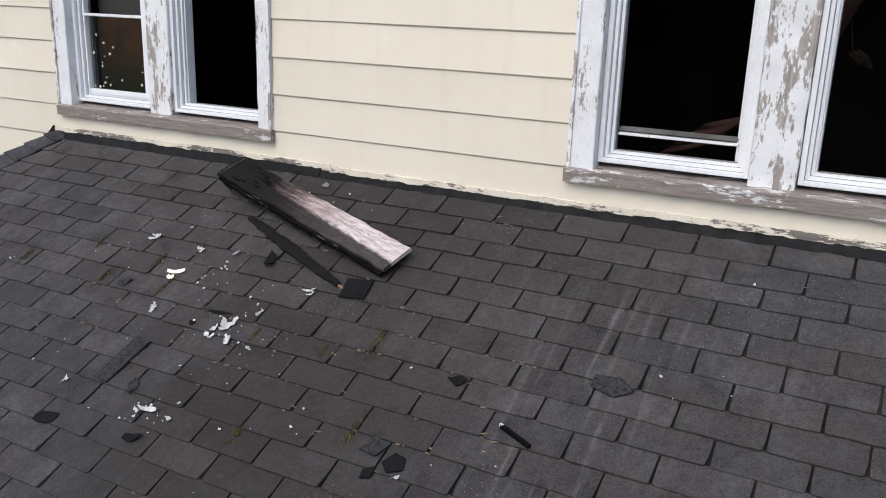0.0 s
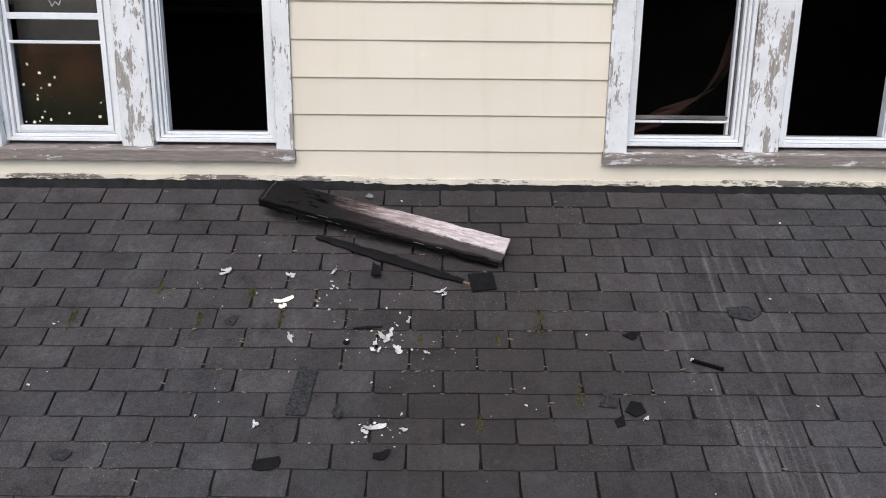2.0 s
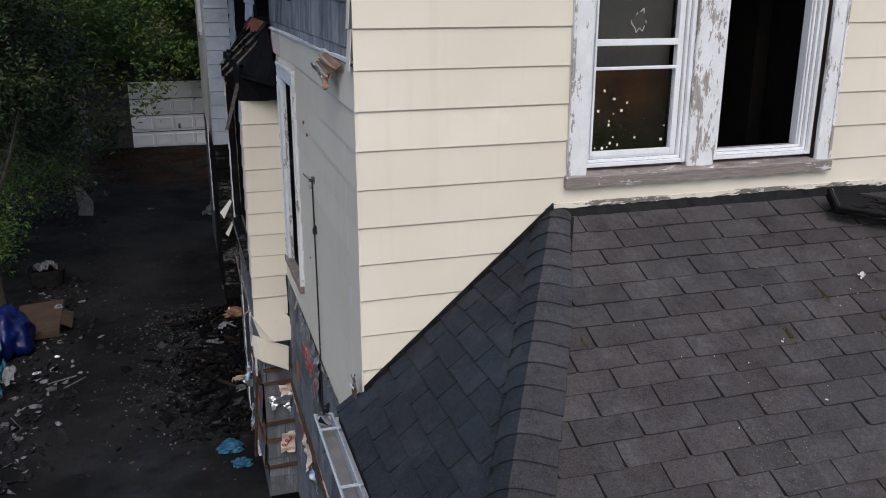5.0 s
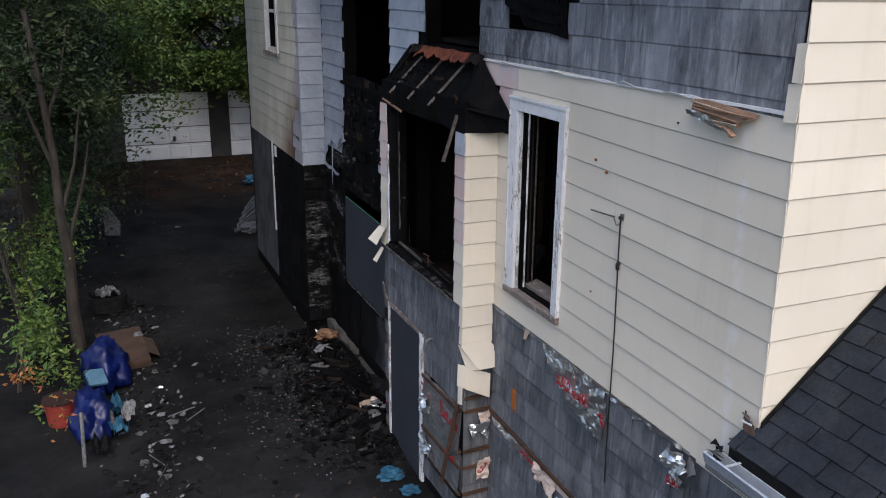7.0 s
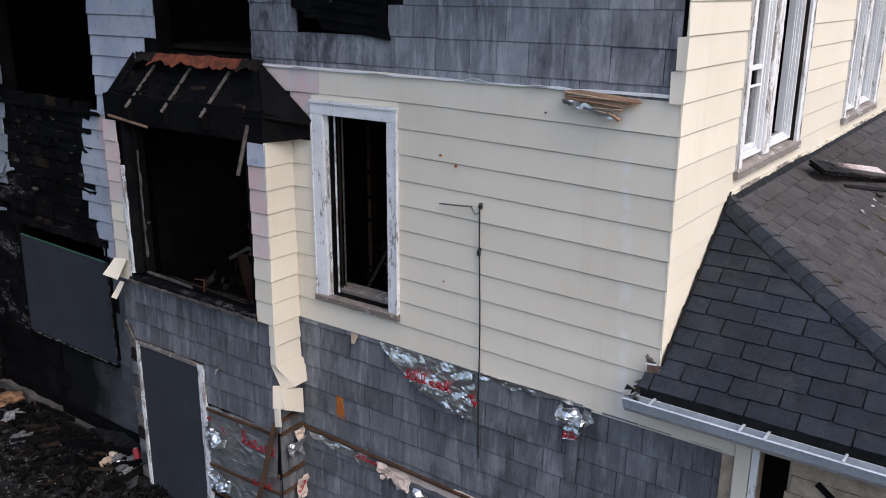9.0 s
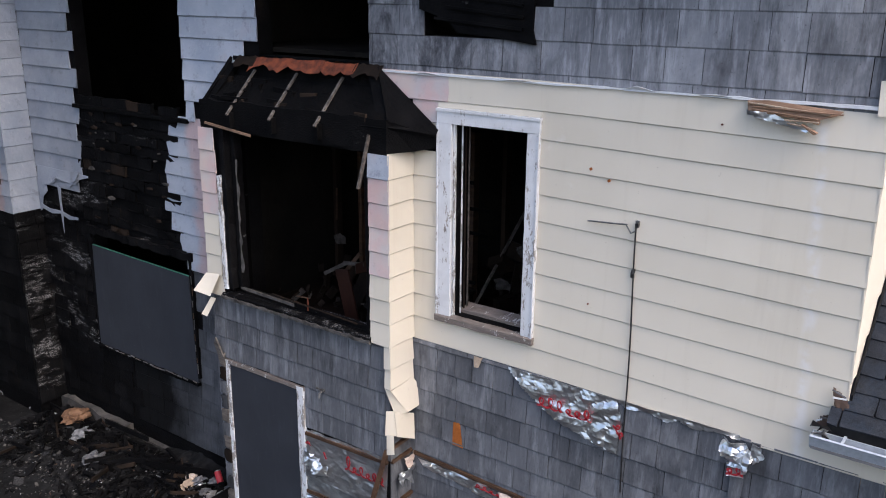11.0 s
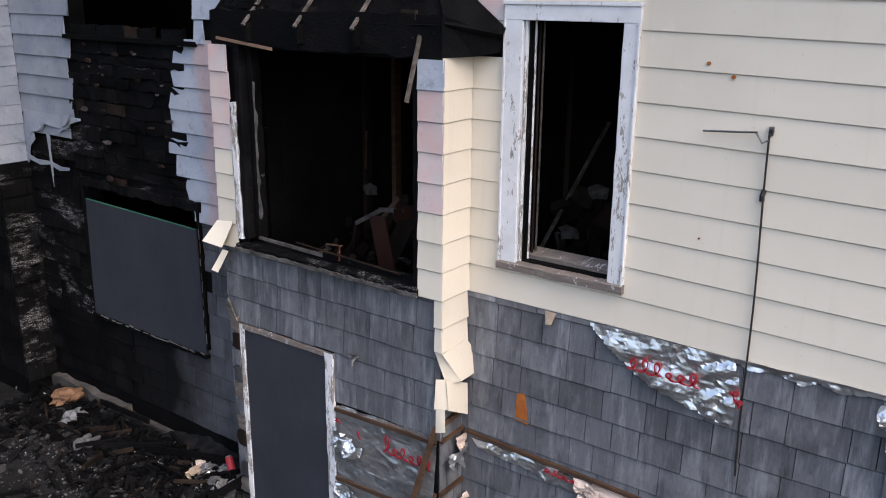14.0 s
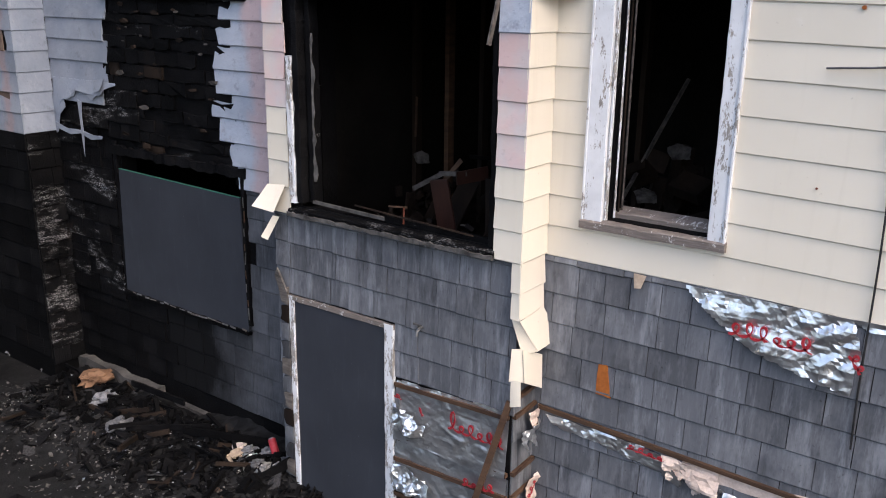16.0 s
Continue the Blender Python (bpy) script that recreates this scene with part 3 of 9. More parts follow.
def thing(name, at, label, category, group="", kind=""):
    ob = new(name)
    ob.empty_display_size = 0.1
    ob.matrix_basis = Matrix.Translation(at)
    return tagged(ob, label, category, group, kind)


def solid(name, bm, mat, label, category, group="", kind="", smooth=False):
    """A top-level mesh in world coordinates."""
    return tagged(new(name, finish(bm, name, mat, smooth)), label, category, group, kind)


def box(bm, x0, x1, y0, y1, z0, z1, bevel=0.0):
    vs = [bm.verts.new((x, y, z)) for z in (z0, z1) for y in (y0, y1) for x in (x0, x1)]
    fs = [bm.faces.new([vs[i] for i in q]) for q in ((0, 2, 3, 1), (4, 5, 7, 6), (0, 1, 5, 4), (2, 6, 7, 3), (0, 4, 6, 2), (1, 3, 7, 5))]
    if bevel:
        es = list({e for f in fs for e in f.edges})
        bmesh.ops.bevel(bm, geom=es, offset=bevel, segments=2, affect="EDGES", profile=0.6)


def obox(bm, m, sx, sy, sz, bevel=0.0):
    """A box of that size centred on the pose m."""
    vs = [bm.verts.new(m @ Vector((x * sx / 2, y * sy / 2, z * sz / 2))) for z in (-1, 1) for y in (-1, 1) for x in (-1, 1)]
    fs = [bm.faces.new([vs[i] for i in q]) for q in ((0, 2, 3, 1), (4, 5, 7, 6), (0, 1, 5, 4), (2, 6, 7, 3), (0, 4, 6, 2), (1, 3, 7, 5))]
    if bevel:
        bmesh.ops.bevel(bm, geom=list({e for f in fs for e in f.edges}), offset=bevel, segments=2, affect="EDGES", profile=0.6)


def one_box(x0, x1, y0, y1, z0, z1, bevel=0.0):
    bm = bmesh.new()
    box(bm, x0, x1, y0, y1, z0, z1, bevel)
    return bm


def bar(p, q, w, h, up=(0, 0, 1), bevel=0.0, bm=None):
    """A square bar from p to q."""
    bm = bm or bmesh.new()
    p, q = Vector(p), Vector(q)
    z = (q - p).normalized()
    x = Vector(up).cross(z)
    x = x.normalized() if x.length > 1e-4 else Vector((1, 0, 0))
    y = z.cross(x)
    m = Matrix((x, y, z)).transposed().to_4x4()
    m.translation = (p + q) / 2
    obox(bm, m, w, h, (q - p).length, bevel)
    return bm


def tube(points, r, sides=8, bm=None, taper=1.0):
    """A round tube along points."""
    bm = bm or bmesh.new()
    pts = [Vector(p) for p in points]
    rings = []
    for i, p in enumerate(pts):
        d = (pts[min(i + 1, len(pts) - 1)] - pts[max(i - 1, 0)]).normalized()
        u = d.orthogonal().normalized() if not rings else (last - d * last.dot(d)).normalized()
        last = u
        v = d.cross(u)
        k = r * (1 + (taper - 1) * i / (len(pts) - 1))
        rings.append([bm.verts.new(p + k * (math.cos(a) * u + math.sin(a) * v)) for a in (2 * math.pi * j / sides for j in range(sides))])
    for a, b in zip(rings, rings[1:]):
        for j in range(sides):
            bm.faces.new((a[j], a[(j + 1) % sides], b[(j + 1) % sides], b[j]))
    bm.faces.new(rings[0][::-1])
    bm.faces.new(rings[-1])
    return bm


def slab(bm, pts, depth):
    """A flat polygon given depth along a vector."""
    a = [bm.verts.new(p) for p in pts]
    b = [bm.verts.new(Vector(p) + Vector(depth)) for p in pts]
    n = len(a)
    bm.faces.new(a)
    bm.faces.new(b[::-1])
    for i in range(n):
        bm.faces.new((a[i], b[i], b[(i + 1) % n], a[(i + 1) % n]))


FRONT, SIDE, BAY, RETURN = 3.667, -5.85, -6.17, 6.97


def on_front(o, a, z):
    return Vector((a, FRONT - o, z))


def on_side(o, a, z):
    return Vector((SIDE - o, a, z))


def on_bay(o, a, z):
    return Vector((BAY - o, a, z))


def on_return(o, a, z):
    return Vector((a, RETURN - o, z))


def walled(bm, to, a0, a1, z0, z1, thick, holes, out=0.0):
    """A wall with rectangular holes through it."""
    cuts_a = sorted({a0, a1, *[min(max(v, a0), a1) for h in holes for v in h[:2]]})
    cuts_z = sorted({z0, z1, *[min(max(v, z0), z1) for h in holes for v in h[2:]]})
    for p, q in zip(cuts_a, cuts_a[1:]):
        for r, s in zip(cuts_z, cuts_z[1:]):
            ma, mz = (p + q) / 2, (r + s) / 2
            if any(h[0] < ma < h[1] and h[2] < mz < h[3] for h in holes):
                continue
            c = [to(o, a, z) for z in (r, s) for o in (out, out - thick) for a in (p, q)]
            lo = [min(v[i] for v in c) for i in range(3)]
            hi = [max(v[i] for v in c) for i in range(3)]
            box(bm, lo[0], hi[0], lo[1], hi[1], lo[2], hi[2])


def torn(seed, n, depth):
    r = random.Random(seed)
    return [r.uniform(-depth, depth) for _ in range(n)]


def lap(parent, to, a0, a1, z0, z1, mat, rag=(0.0, 0.0), seed=0, proud=0.014, name="siding_board", label=""):
    """One lapped siding board; rag tears its two ends."""
    r = random.Random(seed * 7 + int(a0 * 100) + int(z0 * 1000))
    bm = bmesh.new()
    length = abs(a1 - a0)
    n = max(1, int(length / 0.35))
    levels = [0.0, 0.004, 0.14, 0.3, 0.45, 0.6, 0.75, 0.88, 1.0] if rag[0] or rag[1] else [0.0, 0.004, 1.0]
    h = z1 - z0 + 0.008
    bite = lambda k, lv: k * (0.5 + 0.55 * noise.noise(Vector((a0 * 3 + k * 40, (z0 + lv * h) * 6.5, seed // 10))) + r.uniform(-0.06, 0.06))
    e0 = [bite(rag[0], lv) for lv in levels]
    e1 = [bite(rag[1], lv) for lv in levels]
    cols = []
    for i in range(n + 1):
        t = i / n
        wob = r.uniform(-0.0012, 0.0012)
        col = []
        for j, lv in enumerate(levels):
            a = a0 + (a1 - a0) * t
            if i == 0:
                a += e0[j]
            if i == n:
                a -= e1[j]
            o = (proud - 0.007 if j == 0 else proud - (proud - 0.004) * lv) + wob
            col.append(bm.verts.new(to(o, a, z0 + (0 if j == 0 else 0.007 if j == 1 else lv * h))))
        back = [bm.verts.new(to(0.0, col_a, zz)) for col_a, zz in ((a0 + (a1 - a0) * t + (e0[0] if i == 0 else 0) - (e1[0] if i == n else 0), z0), (a0 + (a1 - a0) * t + (e0[-1] if i == 0 else 0) - (e1[-1] if i == n else 0), z0 + h))]
        cols.append((col, back))
    for (c, b), (d, e) in zip(cols, cols[1:]):
        for j in range(len(levels) - 1):
            bm.faces.new((c[j], d[j], d[j + 1], c[j + 1]))
        bm.faces.new((b[0], e[0], d[0], c[0]))
        bm.faces.new((c[-1], d[-1], e[1], b[1]))
        bm.faces.new((b[1], e[1], e[0], b[0]))
    for c, b in (cols[0], cols[-1]):
        bm.faces.new([*c, b[1], b[0]])
    return part(name, bm, mat, parent, label)


def courses(parent, to, a0, a1, z_lines, mat, blocks=(), rag=(0, 0), seed=0, name="siding_board"):
    """Lapped boards between the lines, interrupted where blocks (a0, a1, z0, z1) stand."""
    for k, (z0, z1) in enumerate(zip(z_lines, z_lines[1:])):
        spans = [(a0, a1)]
        for b in blocks:
            over = min(b[3], z1) - max(b[2], z0)
            if over > 0.45 * (z1 - z0):
                cut = []
                for s in spans:
                    if b[1] <= s[0] or b[0] >= s[1]:
                        cut.append(s)
                    else:
                        if b[0] > s[0]:
                            cut.append((s[0], b[0]))
                        if b[1] < s[1]:
                            cut.append((b[1], s[1]))
                spans = cut
        for s in spans:
            if s[1] - s[0] > 0.02:
                lap(parent, to, s[0], s[1], z0, z1, mat, (rag[0] if s[0] == a0 else 0, rag[1] if s[1] == a1 else 0), seed + k, name=name)


def wall_shingles(parent, to, a0, a1, z0, z1, row, mat, blocks=(), seed=1, wide=(0.13, 0.35), proud=0.012, drop=0.0, cap=9.0):
    """Rows of wall shingles, every one a piece of its own."""
    r = random.Random(seed)
    k = 0
    z = z1 - row
    while z > z0 - row * 0.6:
        a = a0 - r.uniform(0, 0.2)
        while a < a1:
            w = r.uniform(*wide)
            p, q = max(a, a0), min(a + w, a1)
            a += w
            if q - p < 0.02 or r.random() < drop:
                continue
            if any(b[0] < (p + q) / 2 < b[1] and b[2] < z + row / 2 < b[3] for b in blocks):
                continue
            bot = z + r.uniform(-0.004, 0.004)
            o = proud + r.uniform(-0.003, 0.003)
            bm = bmesh.new()
            g = r.uniform(0.0015, 0.003)
            top = min(z + row + 0.004, cap)
            prof = ((0.0, bot), (o * 0.45, bot), (o, bot + 0.009), (o * 0.35, top), (0.0, top))
            ends = [[bm.verts.new(to(oo, aa, zz)) for oo, zz in prof] for aa in (p + g, q - g)]
            bm.faces.new(ends[0])
            bm.faces.new(ends[1][::-1])
            for i in range(5):
                bm.faces.new((ends[0][i], ends[1][i], ends[1][(i + 1) % 5], ends[0][(i + 1) % 5]))
            part("wall_shingle", bm, mat, parent)
        z -= row
        k += 1


def mbox(bm, to, o0, o1, a0, a1, z0, z1, bevel=0.0):
    """A box against a wall: o outward, a along, z up."""
    p, q = to(o0, a0, z0), to(o1, a1, z1)
    box(bm, min(p.x, q.x), max(p.x, q.x), min(p.y, q.y), max(p.y, q.y), z0, z1, bevel)


def mpart(name, to, o0, o1, a0, a1, z0, z1, mat, parent, label="", bevel=0.003):
    bm = bmesh.new()
    mbox(bm, to, o0, o1, a0, a1, z0, z1, bevel)
    return part(name, bm, mat, parent, label)


# ---- ground ----
def ground_height(x, y):
    rise = max(0.0, y - 14.0) * 0.018
    return rise + 0.02 * noise.noise(Vector((x * 0.5, y * 0.5, 0)))


def ground_sheet():
    bm = bmesh.new()
    xs = [-600, -120, -40] + [-20 + 0.5 * i for i in range(41)] + [10, 40, 120, 600]
    ys = [-600, -120, -30] + [-6 + 0.6 * i for i in range(62)] + [40, 120, 600]
    grid = [[bm.verts.new((x, y, ground_height(x, min(y, 34.0)))) for x in xs] for y in ys]
    for a, b in zip(grid, grid[1:]):
        for i in range(len(xs) - 1):
            bm.faces.new((a[i], a[i + 1], b[i + 1], b[i]))
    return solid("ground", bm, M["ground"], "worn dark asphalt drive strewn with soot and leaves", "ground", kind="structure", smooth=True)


ground_sheet()

# ---- house shell ----
TOP = 5.7
WING, WING_Y, WING_END = -6.20, 12.62, 16.55
on_wing = lambda o, a, z: Vector((WING - o, a, z))
on_wing_return = lambda o, a, z: Vector((a, WING_Y - o, z))
WIN_FRONT = [(-4.722, -3.02), (-1.325, 0.42)]
SIDE_HOLES = [(5.93, 6.56, 2.68, 4.21), (5.93, 6.88, 4.83, 5.55), (7.42, 8.69, 4.60, 5.55), (7.2, 8.95, 0.1, 3.95), (9.725, 11.589, 3.95, 5.55), (9.890, 11.600, 1.19, 2.52)]


def house_shell():
    bm = bmesh.new()
    holes = [(a + 0.1, b - 0.1, 3.93, 5.45) for a, b in WIN_FRONT]
    walled(bm, on_front, SIDE + 0.16, 3.2, 0.0, TOP, 0.16, holes)
    front = solid("wall_front", bm, M["soot_wood"], "front wall clad in cream lapped siding", "wall", kind="structure")
    bm = bmesh.new()
    walled(bm, on_side, FRONT, WING_Y, 0.0, TOP, 0.16, SIDE_HOLES, out=-0.014)
    side = solid("wall_side", bm, M["char"], "burnt side wall with cream siding over grey shingles", "wall", kind="structure")
    bm = bmesh.new()
    walled(bm, on_wing, WING_Y, WING_END, 0.0, TOP, 0.16, [(13.98, 14.78, 4.14, 5.4)])
    walled(bm, on_wing_return, WING + 0.16, SIDE + 0.16, 0.0, TOP, 0.16, [])
    wing = solid("wall_rear_wing", bm, M["char"], "rear wing wall with cream siding above dark shingles", "wall", kind="structure")
    bm = bmesh.new()
    walled(bm, lambda o, a, z: Vector((a, WING_END - o, z)), WING, 3.2, 0.0, TOP, 0.16, [])
    walled(bm, lambda o, a, z: Vector((3.2 - o, a, z)), FRONT - 0.16, WING_END - 0.16, 0.0, TOP, 0.16, [])
    solid("wall_back", bm, M["soot_wood"], "plain dark wall closing the house", "wall", kind="structure")
    # unseen flat lid added to keep skylight out of the house
    bm = one_box(-6.25, 3.25, 3.6, WING_END + 0.05, TOP, TOP + 0.12)
    solid("ceiling", bm, M["soot_wall"], "flat unseen lid closing the burnt rooms against the sky", "ceiling", kind="structure")
    return front, side, wing


wall_front, wall_side, wall_wing = house_shell()


def bay_shell():
    bm = bmesh.new()
    walled(bm, on_bay, RETURN + 0.045, 9.18, 0.0, 4.0, 0.12, [(7.19, 8.88, 2.46, 3.95), (8.08, 8.99, 0.02, 1.70)], out=-0.04)
    walled(bm, on_return, BAY + 0.16, SIDE, 0.0, 4.0, 0.1, [], out=-0.04)
    walled(bm, lambda o, a, z: Vector((a, 9.18 - o, z)), BAY + 0.16, SIDE, 0.0, 4.0, 0.1, [], out=0.0)
    return solid("wall_bay", bm, M["char"], "projecting stair bay with burnt window and boarded door", "wall", kind="structure")


wall_bay = bay_shell()

# front siding
lines = [2.738 + 0.1967 * k for k in range(16)]
courses(wall_front, on_front, SIDE - 0.012, 3.2, lines, M["siding"], [(a, b, 3.86, 5.5) for a, b in WIN_FRONT])
# side siding, with the tall stair window left free
side_lines = [2.341 + 0.1969 * k for k in range(11)] + [4.512]


def on_clad(o, a, z):
    """The side wall's cladding, its courses tilted up a little towards the bay to fit the camera's view."""
    return on_side(o, a, z + 0.0219 * (min(a, 5.8) - 3.7))


courses(wall_side, on_clad, FRONT - 0.012, RETURN + 0.02, side_lines, M["siding"], [(5.835, 6.72, 2.63, 4.28), (6.70, 7.0, 3.95, 4.6)])
lap(wall_side, on_clad, 6.72, 6.90, side_lines[9], side_lines[10], M["siding"], (0, 0.05), seed=5)
lap(wall_side, on_clad, 6.70, 7.02, side_lines[9] + 0.03, side_lines[10], M["pink"], (0.06, 0.10), seed=6, proud=0.02)
lap(wall_side, on_clad, 6.62, 7.32, side_lines[10], side_lines[11], M["pink"], (0.04, 0.10), seed=7, proud=0.02)
lap(wall_side, on_clad, 5.835, 6.72, 4.262, side_lines[10], M["siding"], seed=8)
lap(wall_side, on_clad, 5.835, 6.72, side_lines[1], 2.566, M["siding"], seed=9, proud=0.012)
# cream frieze board that runs on under the gutter
lap(wall_side, lambda o, a, z: on_side(o + 0.003, a, z), 3.11, 4.12, 2.338, 2.58, M["siding"], seed=4)
part("frieze_end", one_box(SIDE - 0.026, SIDE, 3.09, 3.11, 2.335, 2.46), M["vinyl"], wall_side, "white end strip")
# old grey shingles below and above
wall_shingles(wall_side, on_side, 3.2, RETURN + 0.04, 0.05, 2.5475, 0.2025, M["shingle"], seed=3, proud=0.017, cap=2.395)
wall_shingles(wall_side, lambda o, a, z: on_side(o - 0.013, a, z), 3.70, 7.42, 4.40, 5.491, 0.222, M["upper_shingle"], [(5.85, 6.95, 4.8, 5.6)], seed=8, wide=(0.2, 0.38))

# ---- porch roof ----
FRONT_SLOPE, SIDE_SLOPE = 0.485, 0.88


def z_front(y):
    return 3.33 + FRONT_SLOPE * (y - 2.848)


def z_left(x):
    return 3.74 + SIDE_SLOPE * (x + 4.80)


EAVE_Y, EAVE_X = 1.17, -6.02


def hip_x(y):
    return -4.80 + (z_front(y) - 3.74) / SIDE_SLOPE


def hip_y(x):
    return 2.848 + (z_left(x) - 3.33) / FRONT_SLOPE


def porch_roof():
    bm = bmesh.new()
    d = 0.008
    eave = -5.985
    top = Vector((hip_x(FRONT), FRONT, z_front(FRONT) - d))
    low = Vector((EAVE_X, hip_y(EAVE_X), z_left(EAVE_X) - d))
    slab(bm, [top, low, (3.4, hip_y(EAVE_X), z_front(hip_y(EAVE_X)) - d), (3.4, FRONT, z_front(FRONT) - d)], (0, 0, -0.12))
    roof = solid("porch_roof", bm, M["slot"], "low porch roof covered with dark asphalt shingles", "roof", kind="structure")
    bm = bmesh.new()
    slab(bm, [top, (eave, FRONT, z_left(eave) - d), (eave, hip_y(eave), z_left(eave) - d)], (0, 0, -0.12))
    slab(bm, [(eave, FRONT, z_left(eave) - d), (eave, 3.73, z_left(eave) - d), (SIDE - 0.02, 3.71, z_left(SIDE - 0.02) - d), (SIDE - 0.02, FRONT, z_left(SIDE - 0.02) - d)], (0, 0, -0.10))
    part("side_slope", bm, M["felt"], roof)
    return roof


porch = porch_roof()


def tab(to, u0, u1, v0, v1, bm=None, lift=0.010, r=random, edge=None):
    """One shingle tab: u along the eave, v up the slope, proud at its lower edge; edge(v) is the least u."""
    bm = bm or bmesh.new()
    low, high = lift + r.uniform(-0.002, 0.004), 0.001
    s0, s1 = r.uniform(-0.0015, 0.0015), r.uniform(-0.0015, 0.0015)
    j0, j1 = r.uniform(-0.003, 0.003), r.uniform(-0.003, 0.003)
    u0, u1 = u0 + s0, u1 + s1
    h = (v1 - v0) * 0.45
    pts = [(u0 + r.uniform(0.001, 0.005), v0 + j0 + r.uniform(0.001, 0.005))]
    for k in (0.04, 0.25, 0.5, 0.75, 0.96):
        pts.append((u0 + (u1 - u0) * k, v0 + j0 + (j1 - j0) * k + r.uniform(-0.0016, 0.0016)))
    pts += [(u1 - r.uniform(0.001, 0.005), v0 + j1 + r.uniform(0.001, 0.005)), (u1 + r.uniform(-0.002, 0.002), v0 + h), (u1, v1), (u0, v1), (u0 + r.uniform(-0.002, 0.002), v0 + h)]
    if edge:
        out = []
        for i in range(len(pts)):
            p, q = pts[i], pts[(i + 1) % len(pts)]
            dp, dq = p[0] - edge(p[1]), q[0] - edge(q[1])
            if dp >= 0:
                out.append(p)
            if dp * dq < 0:
                t = dp / (dp - dq)
                out.append((p[0] + (q[0] - p[0]) * t, p[1] + (q[1] - p[1]) * t))
        pts = out
    if len(pts) < 3 or max(p[0] for p in pts) - min(p[0] for p in pts) < 0.02:
        return None
    n = len(pts)
    a = [bm.verts.new(to(u, v, -0.006)) for u, v in pts]
    b = [bm.verts.new(to(u, v, low + (high - low) * min(1, max(0, (v - v0) / (v1 - v0))))) for u, v in pts]
    bm.faces.new(b)
    for i in range(n):
        bm.faces.new((a[i], a[(i + 1) % n], b[(i + 1) % n], b[i]))
    return bm


nf = Vector((0, -FRONT_SLOPE, 1)).normalized()
nl = Vector((-SIDE_SLOPE, 0, 1)).normalized()


def to_front(u, y, h):
    return Vector((u, y, z_front(y))) + nf * h


def to_left(v, x, h):
    return Vector((x, v, z_left(x))) + nl * h


# lower edges of the shingle rows, placed to fit the camera's view, and then on at an even step
ROW_EDGES = [3.501, 3.378, 3.276, 3.153, 3.041, 2.923, 2.805, 2.69, 2.587, 2.473, 2.359, 2.241, 2.126, 2.015] + [2.015 - 0.113 * k for k in range(1, 8)]


def row_start(row):
    """Where a slot of this row lies."""
    return -2.054 if row % 2 else -1.903


def front_tabs():
    r = random.Random(5)
    rest = bmesh.new()
    count = 0
    for row, y0 in enumerate(ROW_EDGES):
        # the pitch narrows from row to row to fit the camera's view
        pitch = 0.3047 - 0.00028 * row + r.uniform(-0.0003, 0.0003)
        top = FRONT if row == 0 else min(ROW_EDGES[row - 1] + 0.006, FRONT)
        u = row_start(row) - 0.013 * (row < 2) - pitch * 18
        while u < 3.3:
            p, q = u + 0.0045, u + pitch - 0.0045
            if q > hip_x(y0):
                near = 1.95 < y0 and -5.3 < p < 0.2 and count < 298
                bm = tab(to_front, p, q, y0, top, bmesh.new() if near else rest, 0.0078, r, lambda v: hip_x(v) + 0.02)
                if near and bm:
                    part("roof_shingle", bm, M["roof"], porch)
                    count += 1
            u += pitch
    tagged(part("lower_shingles", rest, M["roof_joined"], porch), kind="stuff")


def left_tabs():
    r = random.Random(6)
    step = 0.127 * math.cos(math.atan(SIDE_SLOPE))
    for k in range(14):
        x0 = -6.094 + step * k
        x1 = x0 + step + 0.004
        if x1 < -5.97:
            continue
        x0 = max(x0, -5.99)
        stop = FRONT if x1 > SIDE - 0.02 else 3.72 + r.uniform(-0.03, 0.03)
        v = 3.672 if k % 2 else 3.500
        while v > hip_y(x0) - 0.31:
            bm = tab(to_left, v + 0.0045, min(v + 0.300, stop), x0, x1, None, 0.010, r, lambda w: hip_y(w) + 0.02)
            if bm:
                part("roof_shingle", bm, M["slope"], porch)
            v -= 0.3045


